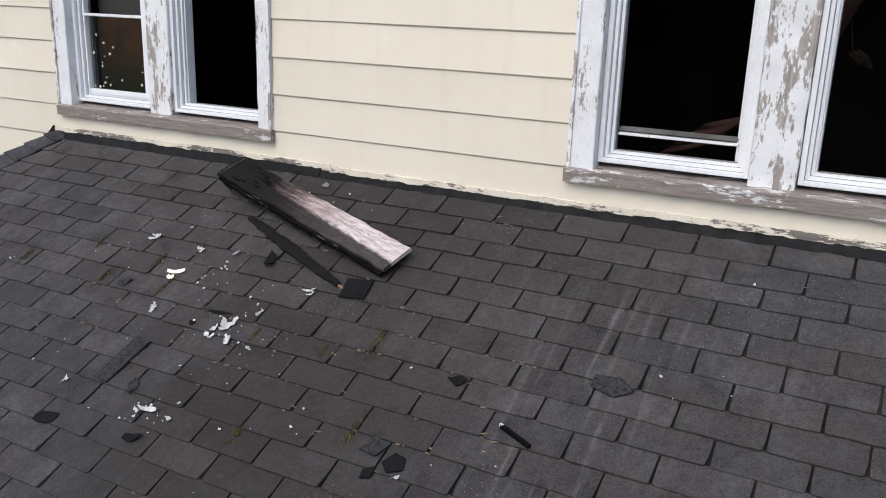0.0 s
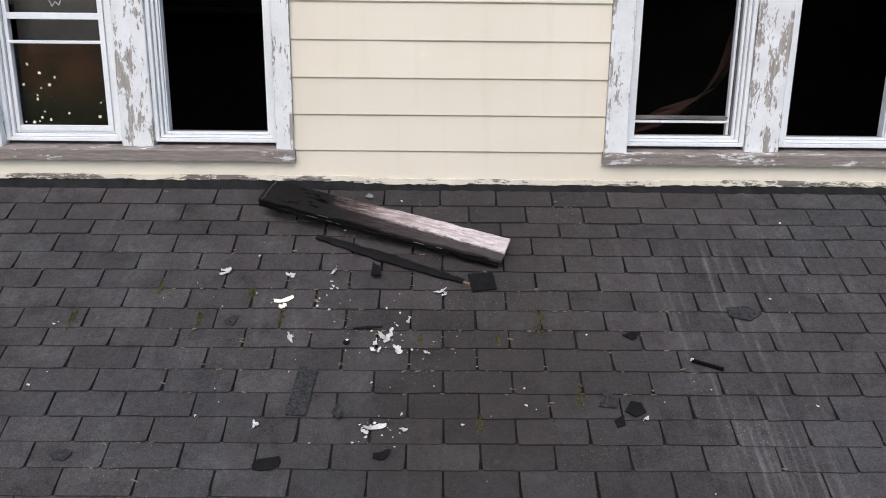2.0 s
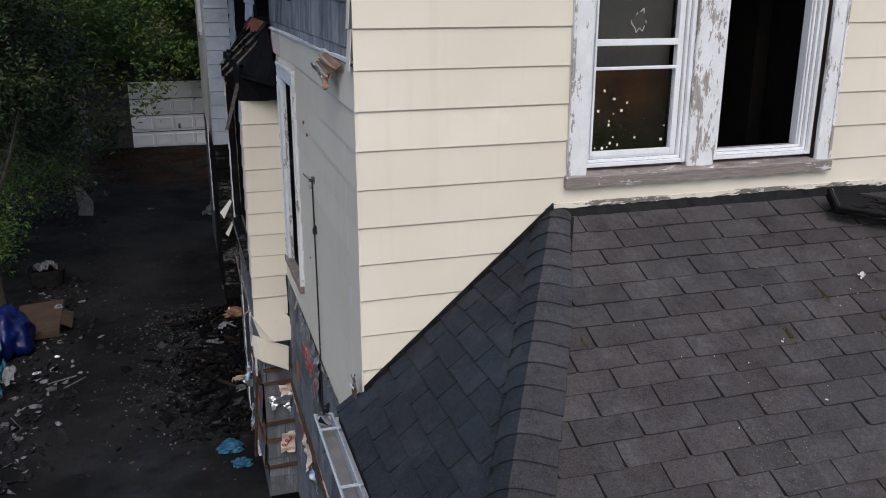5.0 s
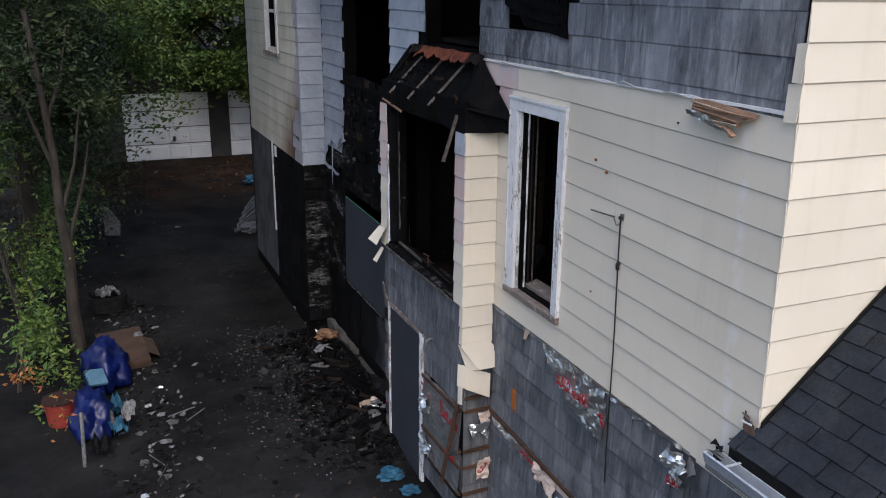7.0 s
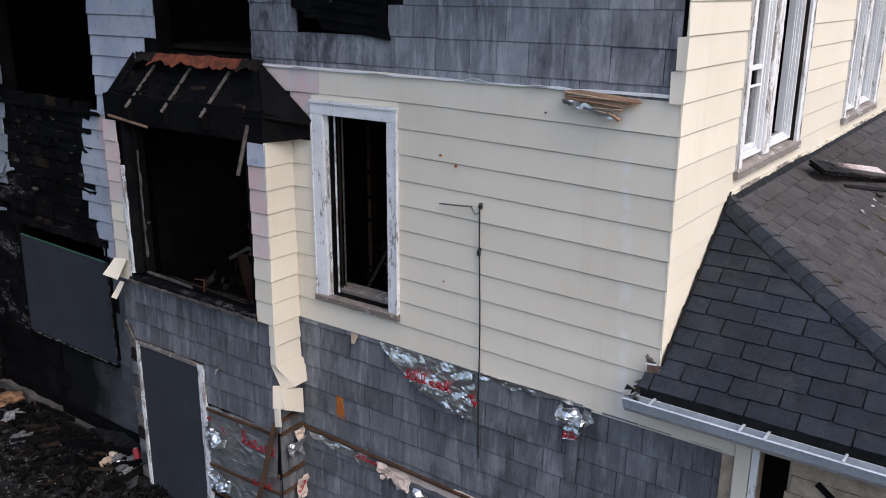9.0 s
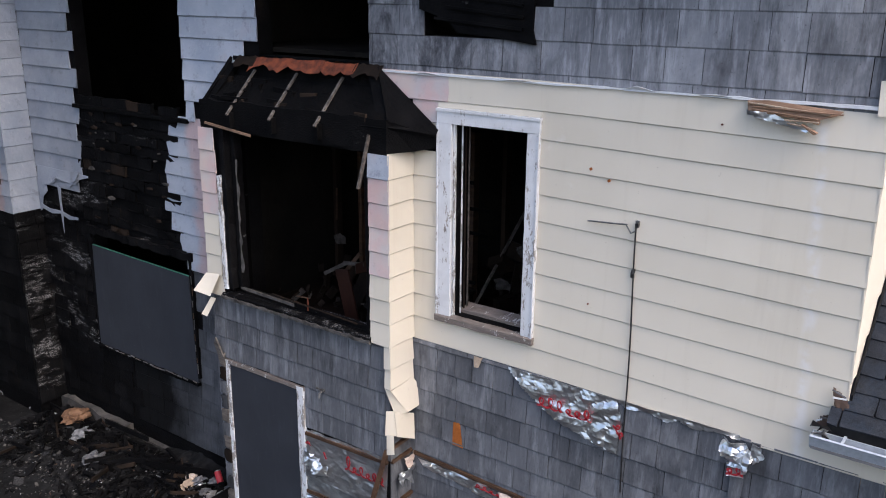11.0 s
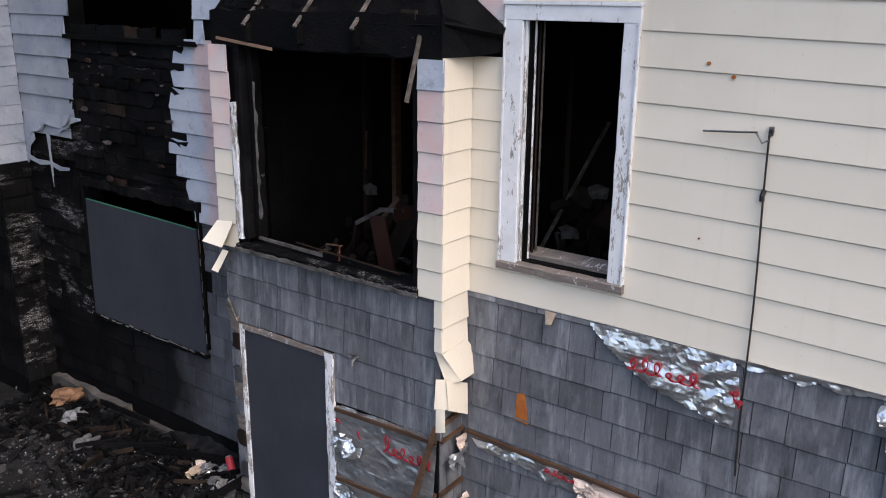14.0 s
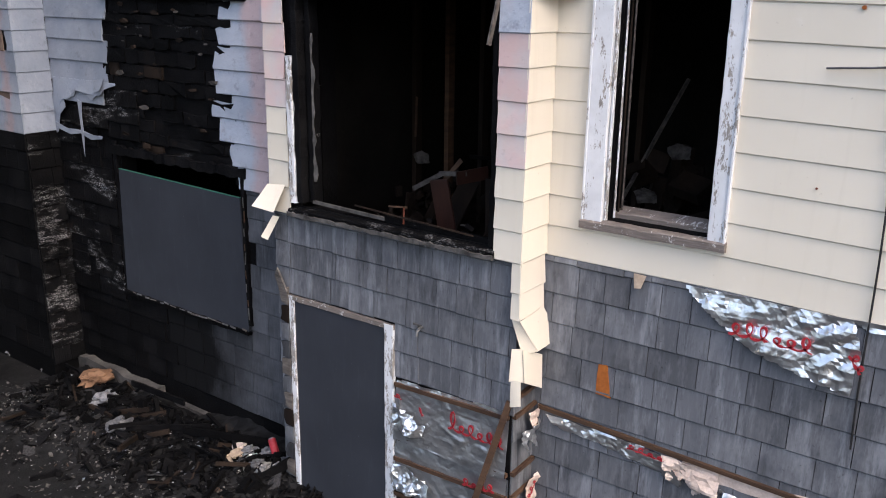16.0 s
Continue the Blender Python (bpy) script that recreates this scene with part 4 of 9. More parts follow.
def hip_caps():
    """Folded cap shingles that climb the hip; the fold is shifted towards the front slope to fit the camera's view."""
    r = random.Random(9)
    a = Vector((EAVE_X, hip_y(EAVE_X), z_left(EAVE_X)))
    b = Vector((hip_x(FRONT), FRONT, z_front(FRONT)))
    along = (b - a).normalized()
    out_f, out_l = along.cross(nf).normalized(), along.cross(nl).normalized()
    out_f = out_f if out_f.x > 0 else -out_f
    out_l = out_l if out_l.y > 0 else -out_l
    mid = (nf + nl).normalized()
    pitch = 0.1312
    n = int((b - a).length / pitch)
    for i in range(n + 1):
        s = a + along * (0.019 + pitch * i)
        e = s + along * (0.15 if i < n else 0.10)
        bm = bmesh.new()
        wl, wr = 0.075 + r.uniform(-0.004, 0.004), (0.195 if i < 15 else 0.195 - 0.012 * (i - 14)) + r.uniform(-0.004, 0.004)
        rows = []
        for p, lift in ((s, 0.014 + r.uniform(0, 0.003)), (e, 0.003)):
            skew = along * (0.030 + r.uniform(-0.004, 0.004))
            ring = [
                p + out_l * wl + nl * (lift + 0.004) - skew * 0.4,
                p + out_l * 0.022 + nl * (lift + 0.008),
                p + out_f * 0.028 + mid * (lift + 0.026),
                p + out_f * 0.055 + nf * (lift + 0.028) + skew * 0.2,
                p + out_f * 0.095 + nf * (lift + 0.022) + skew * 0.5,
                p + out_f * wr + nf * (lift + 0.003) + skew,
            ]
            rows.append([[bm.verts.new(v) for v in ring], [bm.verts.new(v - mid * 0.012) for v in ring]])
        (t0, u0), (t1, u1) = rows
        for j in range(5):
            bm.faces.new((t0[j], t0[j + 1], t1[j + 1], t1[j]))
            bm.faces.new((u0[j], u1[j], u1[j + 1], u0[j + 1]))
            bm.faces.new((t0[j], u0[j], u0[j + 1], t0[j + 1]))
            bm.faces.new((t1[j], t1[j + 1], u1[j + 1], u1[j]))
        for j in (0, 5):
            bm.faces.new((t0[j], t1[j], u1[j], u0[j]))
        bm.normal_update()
        # left faces take the side-slope tone, their shade put into the colour
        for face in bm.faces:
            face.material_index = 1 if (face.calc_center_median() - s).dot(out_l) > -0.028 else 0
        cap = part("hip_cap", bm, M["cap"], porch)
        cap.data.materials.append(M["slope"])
    # black strips that draw the shadow gap along both edges of the caps
    for out, up, w in ((out_f, nf, 0.205), (out_l, nl, 0.082)):
        bm = bmesh.new()
        p, q = a + out * w + up * 0.011, b + out * (w - 0.06 if out is out_f else w) + up * 0.011
        slab(bm, [p - out * 0.02, q - out * 0.02, q, p], -up * 0.02)
        part("cap_joint", bm, M["felt"], porch, "black strip standing for the shadow gap beside the hip caps")


front_tabs()
left_tabs()
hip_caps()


def ragged_strip(to, a0, a1, z0, z1, thick, seed, rag_low=0.006, rag_high=0.01, step=0.06):
    """A strip against a wall with uneven lower and upper edges."""
    r = random.Random(seed)
    bm = bmesh.new()
    n = max(2, int((a1 - a0) / step))
    lo = [z0 + r.uniform(-rag_low, rag_low) for _ in range(n + 1)]
    hi = [z1 + r.uniform(-rag_high, rag_high) for _ in range(n + 1)]
    th = [thick * r.uniform(0.75, 1.15) for _ in range(n + 1)]
    rows = []
    for i in range(n + 1):
        a = a0 + (a1 - a0) * i / n
        rows.append([bm.verts.new(to(o, a, z)) for o, z in ((0.0, lo[i]), (th[i], lo[i]), (th[i], hi[i]), (0.0, hi[i]))])
    for p, q in zip(rows, rows[1:]):
        for i in range(4):
            bm.faces.new((p[i], q[i], q[(i + 1) % 4], p[(i + 1) % 4]))
    bm.faces.new(rows[0])
    bm.faces.new(rows[-1][::-1])
    return bm


# black flashing and the flaking strip above it
for a, b, hi, seed in ((hip_x(FRONT) - 0.02, -2.70, 3.758, 15), (-2.70, 3.2, 3.746, 11)):
    bm = ragged_strip(on_front, a, b, 3.702, hi, 0.018, seed, 0.004, 0.003, 0.05)
    bmesh.ops.translate(bm, verts=[v for v in bm.verts if v.co.z < 3.72 and v.co.y < FRONT - 0.01], vec=(0, -0.032, 0.004))
    part("roof_flashing", bm, M["felt"], porch, "black roofing felt flashing")
part("bottom_trim", ragged_strip(on_front, -4.79, -2.64, 3.755, 3.782, 0.024, 12, 0.0045, 0.0015, 0.03), M["trim"], wall_front, "flaking painted strip")
part("bottom_trim", ragged_strip(on_front, -2.64, -1.0, 3.741, 3.770, 0.026, 13, 0.0045, 0.0015, 0.03), M["trim"], wall_front, "flaking painted strip")
part("bottom_trim", ragged_strip(on_front, -1.0, 3.2, 3.746, 3.776, 0.024, 14, 0.0045, 0.0015, 0.03), M["trim"], wall_front, "flaking painted strip")
for i in range(16):
    x = -4.83 - 0.066 * i
    z = z_left(x)
    bm = bmesh.new()
    slab(bm, [(x + 0.036, FRONT - 0.02, z_left(x + 0.036) - 0.01), (x - 0.036, FRONT - 0.02, z_left(x - 0.036) - 0.01), (x - 0.036, FRONT - 0.02, z_left(x - 0.036) + 0.042), (x + 0.036, FRONT - 0.02, z_left(x + 0.036) + 0.044)], (0, -0.01, 0))
    part("step_flashing", bm, M["felt"], porch)


def gutter():
    g = thing("gutter", (-6.06, 2.5, 2.55), "grey aluminium gutter with hanger straps, silted with dirt", "gutter")
    prof = [(-0.005, 0.0), (-0.005, -0.095), (-0.055, -0.10), (-0.085, -0.07), (-0.100, -0.02), (-0.108, 0.0), (-0.100, 0.008), (-0.094, -0.002), (-0.080, -0.062), (-0.053, -0.090), (-0.012, -0.086), (-0.012, 0.0)]
    bm = bmesh.new()
    y0, y1 = 0.9, 3.795
    x, z = -6.005, 2.645
    ends = []
    for y in (y0, y1):
        ends.append([bm.verts.new((x + p, y, z + q - 0.01 * (y1 - y) / 3)) for p, q in prof])
    n = len(prof)
    for i in range(n):
        bm.faces.new((ends[0][i], ends[1][i], ends[1][(i + 1) % n], ends[0][(i + 1) % n]))
    bm.faces.new(ends[0])
    bm.faces.new(ends[1][::-1])
    part("trough", bm, M["gutter"], g)
    bm = bmesh.new()
    slab(bm, [(x + p, y1 - 0.002, z + q) for p, q in ((-0.005, 0.0), (-0.005, -0.095), (-0.055, -0.10), (-0.085, -0.07), (-0.108, 0.0))], (0, 0.004, 0))
    part("end_cap", bm, M["gutter"], g)
    part("silt", one_box(x - 0.088, x - 0.012, y0, y1 - 0.01, z - 0.088, z - 0.070), M["gutter_in"], g, "dark wet silt")
    for y in (3.62, 3.05, 2.90, 2.47, 1.9):
        part("hanger", one_box(x - 0.104, x + 0.01, y - 0.008, y + 0.008, z - 0.004, z + 0.004, 0.001), M["gutter"], g)
    r = random.Random(3)
    for i in range(5):
        bm = bmesh.new()
        q = [Vector((x - 0.05, 3.69 + 0.02 * i, z - 0.03)) + Vector((r.uniform(-0.05, 0.04), r.uniform(-0.05, 0.05), r.uniform(0, 0.09))) for _ in range(4)]
        slab(bm, q, (0.002, 0.002, 0.003))
        part("caught_debris", bm, M["litter" if i % 2 else "tar"], g, "torn scrap caught in the gutter")
    part("fascia", one_box(x + 0.002, x + 0.03, 0.9, 3.78, 2.52, 2.62), M["gutter"], g, "painted board behind the trough")


gutter()


def porch_side():
    """Enclosed porch below the eave: corner board, dark opening, sheathing."""
    bm = bmesh.new()
    walled(bm, on_side, EAVE_Y + 0.15, FRONT - 0.02, 0.0, 2.46, 0.12, [(2.79, 2.97, 0.3, 2.42)], out=0.0)
    walled(bm, lambda o, a, z: Vector((a, EAVE_Y + 0.15 - o, z)), SIDE + 0.12, 3.2, 0.0, 2.46, 0.12, [])
    w = solid("wall_porch", bm, M["osb"], "enclosed porch wall of bare sheathing under the gutter", "wall", kind="structure")
    part("corner_board", one_box(SIDE - 0.03, SIDE, 3.02, 3.115, 0.0, 2.475, 0.003), M["siding"], w, "cream painted board")
    part("corner_board", one_box(SIDE - 0.02, SIDE, 2.97, 3.015, 0.0, 2.475, 0.003), M["casing"], w)
    # dark panel set in to stand for the shade inside the opening
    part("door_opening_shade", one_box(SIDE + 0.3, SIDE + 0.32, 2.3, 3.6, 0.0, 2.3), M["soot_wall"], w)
    for k, (z, dy) in enumerate(((2.40, 0.01), (2.28, 0.0), (2.16, 0.03), (2.03, -0.02), (1.9, 0.02))):
        part("sheathing_plank", one_box(SIDE - 0.018, SIDE - 0.001, 1.33, 2.77 + dy, z - 0.06, z + 0.055, 0.002), M["osb"], w)
    part("batten", bar((SIDE - 0.03, 2.62, 2.34), (SIDE - 0.03, 2.30, 2.10), 0.02, 0.035), M["char"], w)
    part("soffit", one_box(SIDE + 0.005, 3.3, EAVE_Y, FRONT - 0.02, 2.46, 2.48), M["soot_wood"], w)


porch_side()

# ---- front windows ----
def frame_set(to, parent, a0, a1, z0, z1, o, mat, widths, name="window_frame"):
    """Nested frames that step back into an opening, each bar a part."""
    for k, (w, d) in enumerate(widths):
        oo = o - 0.022 * k
        mpart(name, to, oo - d, oo, a0, a0 + w, z0, z1, mat, parent)
        mpart(name, to, oo - d, oo, a1 - w, a1, z0, z1, mat, parent)
        mpart(name, to, oo - d, oo + 0.001, a0 + w, a1 - w, z0, z0 + w * 0.9, mat, parent)
        mpart(name, to, oo - d, oo + 0.001, a0 + w, a1 - w, z1 - w, z1, mat, parent)
        a0, a1, z0, z1 = a0 + w, a1 - w, z0 + w * 0.9, z1 - w
        # thin grey strips draw the shadow gaps between the nested frames
        g = 0.0022
        for b0, b1, c0, c1 in ((a0, a0 + g, z0, z1), (a1 - g, a1, z0, z1), (a0 + g, a1 - g, z0, z0 + g)):
            mpart("frame_joint", to, oo - d, oo - 0.0205, b0, b1, c0, c1, M["gap_grey"], parent, "", 0)
    return a0, a1, z0, z1


def worn_upright(to, o0, o1, a0, a1, z0, z1, seed, wear=0.004):
    """An upright board with slightly eroded edges."""
    r = random.Random(seed)
    bm = bmesh.new()
    n = 22
    rows = []
    for i in range(n + 1):
        z = z0 + (z1 - z0) * i / n
        e, f, d = r.uniform(0, wear), r.uniform(0, wear), r.uniform(0, wear * 0.5)
        rows.append([bm.verts.new(to(o, a, z)) for o, a in ((o0, a0 + e), (o1 - 0.004 - d, a0 + e), (o1 - d, a0 + e + 0.005), (o1 - d, a1 - f - 0.005), (o1 - 0.004 - d, a1 - f), (o0, a1 - f))])
    for p, q in zip(rows, rows[1:]):
        for i in range(6):
            bm.faces.new((p[i], p[(i + 1) % 6], q[(i + 1) % 6], q[i]))
    bm.faces.new(rows[0])
    bm.faces.new(rows[-1][::-1])
    return bm


def worn_sill(to, o0, o1, a0, a1, z0, z1, seed):
    """A sloping weathered sill with a ragged front edge."""
    r = random.Random(seed)
    bm = bmesh.new()
    n = int((a1 - a0) / 0.05)
    rows = []
    for i in range(n + 1):
        a = a0 + (a1 - a0) * i / n
        d, e = r.uniform(0, 0.006), r.uniform(-0.003, 0.003)
        rows.append([bm.verts.new(to(o, a, z)) for o, z in ((o0, z0), (o1 - d, z0 + e), (o1 - d + 0.003, z1 - 0.016 + e), (o1 - d - 0.006, z1 - 0.008 + e), (o0, z1 + 0.008))])
    for p, q in zip(rows, rows[1:]):
        for i in range(5):
            bm.faces.new((p[i], q[i], q[(i + 1) % 5], p[(i + 1) % 5]))
    bm.faces.new(rows[0])
    bm.faces.new(rows[-1][::-1])
    return bm


def pane(to, o, a0, a1, z0, z1, parent, hole=None, seed=0):
    """A thin glass pane, with a broken hole (a, z, radius) if given."""
    bm = bmesh.new()
    r = random.Random(seed)
    if hole:
        n = 16
        ang = [2 * math.pi * i / n for i in range(n)]
        inner = [(hole[0] + hole[2] * r.uniform(0.55, 1.15) * math.cos(t), hole[1] + hole[2] * r.uniform(0.7, 1.5) * math.sin(t)) for t in ang]
        outer = []
        for t in ang:
            c, s = math.cos(t), math.sin(t)
            k = min((a1 - hole[0]) / c if c > 1e-6 else (a0 - hole[0]) / c if c < -1e-6 else 9, (z1 - hole[1]) / s if s > 1e-6 else (z0 - hole[1]) / s if s < -1e-6 else 9)
            outer.append((hole[0] + c * k, hole[1] + s * k))
        rings = [[[bm.verts.new(to(oo, a, z)) for a, z in ring] for ring in (outer, inner)] for oo in (o, o - 0.003)]
        for (p, q), side in zip(rings, (1, -1)):
            for i in range(n):
                bm.faces.new((p[i], p[(i + 1) % n], q[(i + 1) % n], q[i])[::side])
        for i in range(n):
            bm.faces.new((rings[0][1][i], rings[0][1][(i + 1) % n], rings[1][1][(i + 1) % n], rings[1][1][i]))
    else:
        mbox(bm, to, o - 0.003, o, a0, a1, z0, z1)
    ob = part("pane", bm, M["pane"], parent, "clear glass pane" if not hole else "cracked glass pane with a broken hole")
    ob.visible_shadow = False
    if hole:
        for i in range(n):
            if r.random() < 0.75:
                b = bar(to(o + 0.001, *inner[i]), to(o + 0.001, *inner[(i + 1) % n]), 0.004, 0.003)
                part("glass_edge", b, M["white_chip"], parent, "frosted broken glass edge")
    return ob


def front_window(number, a0, a1, seed):
    """A pair of sash openings with one sill and a post between."""
    z0, z1 = 3.955, 5.42
    w = thing("window_%d" % number, ((a0 + a1) / 2, FRONT, 3.85), "pair of window openings in white flaking casings above the porch roof", "window", "front windows", "structure")
    left_w, right_w = (0.118, 0.10) if number == 1 else (0.125, 0.11)
    p0, p1 = ((-3.968, -3.788) if number == 1 else (-0.545, -0.352))
    part("casing", worn_upright(on_front, -0.06, 0.028, a0, a0 + left_w, 3.905, z1, seed), M["casing"], w, "flaking white side casing")
    part("casing", worn_upright(on_front, -0.06, 0.026, a1 - right_w, a1, 3.905, z1, seed + 1), M["casing"], w, "flaking white side casing")
    part("casing", worn_upright(on_front, -0.075, -0.008, p0, p1, 3.905, z1, seed + 2, 0.006), M["casing_bad"], w, "badly flaking centre post")
    mpart("head_casing", on_front, -0.06, 0.03, a0, a1, z1, z1 + 0.12, M["casing"], w)
    part("window_sill", worn_sill(on_front, -0.14, 0.045, a0 - 0.008, a1 + 0.006, 3.862, 3.936, seed + 3), M["front_sill"], w, "bare weathered sill with paint flakes")
    mpart("back_band", on_front, 0.028, 0.036, a0, a0 + 0.018, 3.912, z1, M["casing_bad"], w)
    mpart("back_band", on_front, 0.026, 0.034, a1 - 0.018, a1, 3.912, z1, M["casing_bad"], w)
    opens = []
    for b0, b1 in ((a0 + left_w, p0), (p1, a1 - right_w)):
        opens.append(frame_set(on_front, w, b0, b1, z0, z1, -0.03, M["vinyl"], [(0.022, 0.05), (0.018, 0.05), (0.016, 0.05)]))
    return w, opens


win1, open1 = front_window(1, *WIN_FRONT[0], 21)
win2, open2 = front_window(2, *WIN_FRONT[1], 41)


def storm_sash(w, o):
    """Closed left half of the first window: two panes, two rails, torn stickers."""
    a0, a1, z0, z1 = o
    mpart("sash_rail", on_front, -0.10, -0.065, a0, a1, 4.600, 4.634, M["vinyl"], w)
    mpart("sash_rail", on_front, -0.085, -0.06, a0, a1, 4.474, 4.490, M["vinyl"], w, "thin white meeting rail")
    mpart("sash_stile", on_front, -0.10, -0.062, a0, a0 + 0.012, z0, z1, M["vinyl"], w)
    mpart("sash_stile", on_front, -0.10, -0.062, a1 - 0.028, a1, z0, z1, M["vinyl"], w)
    mpart("sash_rail", on_front, -0.098, -0.0645, a0 + 0.012, a1 - 0.028, z0, z0 + 0.028, M["vinyl"], w)
    pane(on_front, -0.085, a0 + 0.012, a1 - 0.028, z0 + 0.028, 4.474, w)
    pane(on_front, -0.088, a0 + 0.012, a1 - 0.028, 4.634, z1, w, (-4.28, 4.73, 0.05), 4)
    mpart("blind", on_front, -0.175, -0.17, a0, a1, z0, 4.48, M["amber"], w, "dim brown blind behind the lower pane")
    mpart("screen", on_front, -0.19, -0.185, a0, a1, 4.48, 5.2, M["screen"], w, "dull grey insect screen")
    r = random.Random(77)
    for a, z in ((-4.468, 4.363), (-4.407, 4.317), (-4.327, 4.294), (-4.500, 4.254), (-4.407, 4.236), (-4.359, 4.253), (-4.431, 4.197), (-4.432, 4.176), (-4.402, 4.108), (-4.419, 4.075), (-4.510, 4.051), (-4.465, 4.049), (-4.435, 4.054), (-4.372, 4.064), (-4.268, 4.100), (-4.088, 4.159), (-4.101, 4.082)):
        s = r.uniform(0.004, 0.008)
        m = Matrix.Translation(on_front(-0.083, a, max(z, z0 + 0.036))) @ Matrix.Rotation(r.uniform(0, 3), 4, "Y")
        bm = bmesh.new()
        obox(bm, m, 2 * s, 0.002, 2 * s * r.uniform(0.6, 1))
        part("sticker_scrap", bm, M["sticker"], w, "torn white sticker scrap")


storm_sash(win1, open1[0])
# a dropped sash in the second window
a0, a1, z0, z1 = open2[0]
mpart("sash_rail", on_front, -0.15, -0.11, a0 + 0.005, a1 - 0.01, 4.074, 4.086, M["casing"], win2, "grey bottom rail of a dropped sash")
mpart("sash_rail", on_front, -0.16, -0.12, a0 + 0.005, a1 - 0.01, 4.092, 4.110, M["concrete"], win2, "grey bottom rail of a dropped sash")
mpart("sash_stile", on_front, -0.16, -0.12, a1 - 0.020, a1 - 0.006, 3.97, 5.3, M["vinyl"], win2)
for w, o in ((win1, open1[1]), (win2, open2[1])):
    mpart("jamb_track", on_front, -0.15, -0.09, o[0] - 0.02, o[0] + 0.006, o[2], o[3], M["vinyl"], w)
    mpart("jamb_track", on_front, -0.15, -0.09, o[1] - 0.006, o[1] + 0.02, o[2], o[3], M["vinyl"], w)


# ---- stair window in the side wall ----
def tall_window():
    w = thing("window_3", (SIDE, 6.28, 2.62), "tall open window with white flaking casing in cream siding", "window", kind="structure")
    y0, y1, z0, z1 = 5.832, 6.722, 2.615, 4.292
    part("casing", worn_upright(on_side, -0.05, 0.034, y0, y0 + 0.105, z0 + 0.03, z1 - 0.09, 61), M["casing"], w)
    part("casing", worn_upright(on_side, -0.05, 0.034, y1 - 0.135, y1, z0 + 0.05, z1 - 0.09, 62), M["casing"], w)
    part("casing", worn_upright(on_side, -0.10, 0.012, y1 - 0.155, y1 - 0.135, z0 + 0.06, z1 - 0.09, 63), M["casing_bad"], w, "flaking inner stop")
    mpart("head_casing", on_side, -0.05, 0.036, y0, y1, z1 - 0.092, z1 - 0.002, M["casing"], w)
    mpart("drip_cap", on_side, -0.06, 0.046, y0 - 0.004, y1 + 0.004, z1 - 0.002, z1 + 0.02, M["casing"], w)
    mpart("back_band", on_side, 0.034, 0.042, y0, y0 + 0.014, z0 + 0.03, z1 - 0.09, M["casing"], w)
    mpart("back_band", on_side, 0.034, 0.042, y1 - 0.014, y1, z0 + 0.03, z1 - 0.09, M["casing"], w)
    part("window_sill", worn_sill(on_side, -0.18, 0.05, y0 - 0.005, y1 + 0.005, z0, z0 + 0.062, 64), M["sill"], w, "bare grey sill")
    part("stool", worn_sill(on_side, -0.20, -0.08, y0 + 0.1, y1 - 0.15, z0 + 0.06, z0 + 0.11, 65), M["sill"], w, "bare inner sill strewn with soot")
    mpart("jamb", on_side, -0.16, -0.04, 6.552, 6.566, z0 + 0.06, z1 - 0.09, M["char"], w, "sooty inner jamb")
    for k, (o, a) in enumerate(((-0.05, 6.541), (-0.085, 6.532), (-0.12, 6.524))):
        part("jamb_track", worn_upright(on_side, o - 0.014, o, a, a + 0.013, z0 + 0.07, z1 - 0.1, 66 + k, 0.002), M[("casing_bad", "soot_wood", "rafter")[k]], w)
    mpart("jamb", on_side, -0.18, -0.05, 5.925, 5.945, z0 + 0.06, z1 - 0.09, M["char"], w, "sooty inner jamb")


tall_window()

# ---- bay: cream corner, burnt window, boarded door, burnt hood ----
bay_lines = [2.395 + 0.196 * k for k in range(9)]
for k, (z0, z1) in enumerate(zip(bay_lines[:-1], bay_lines[1:])):
    if z0 < 3.9:
        lap(wall_bay, on_return, BAY - 0.008, SIDE - 0.012, z0, min(z1, 3.97), M["siding"], seed=k)
        lap(wall_bay, on_bay, RETURN - 0.012, 7.17, z0, min(z1, 3.95), M["pink" if k in (3, 4, 5, 6) else "scorched" if k > 6 else "siding"], (0, 0.012), seed=40 + k)
# the lower corner pieces, the last ones torn loose
for k, (z0, z1) in enumerate(((2.20, 2.395), (2.025, 2.20))):
    lap(wall_bay, on_return, BAY - 0.010, SIDE - 0.02, z0, z1, M["siding"], (0, 0.008), seed=60 + k, proud=0.018)
    lap(wall_bay, on_bay, RETURN - 0.014, 7.03 - 0.005 * k, z0, z1, M["siding"], (0, 0.01), seed=70 + k)


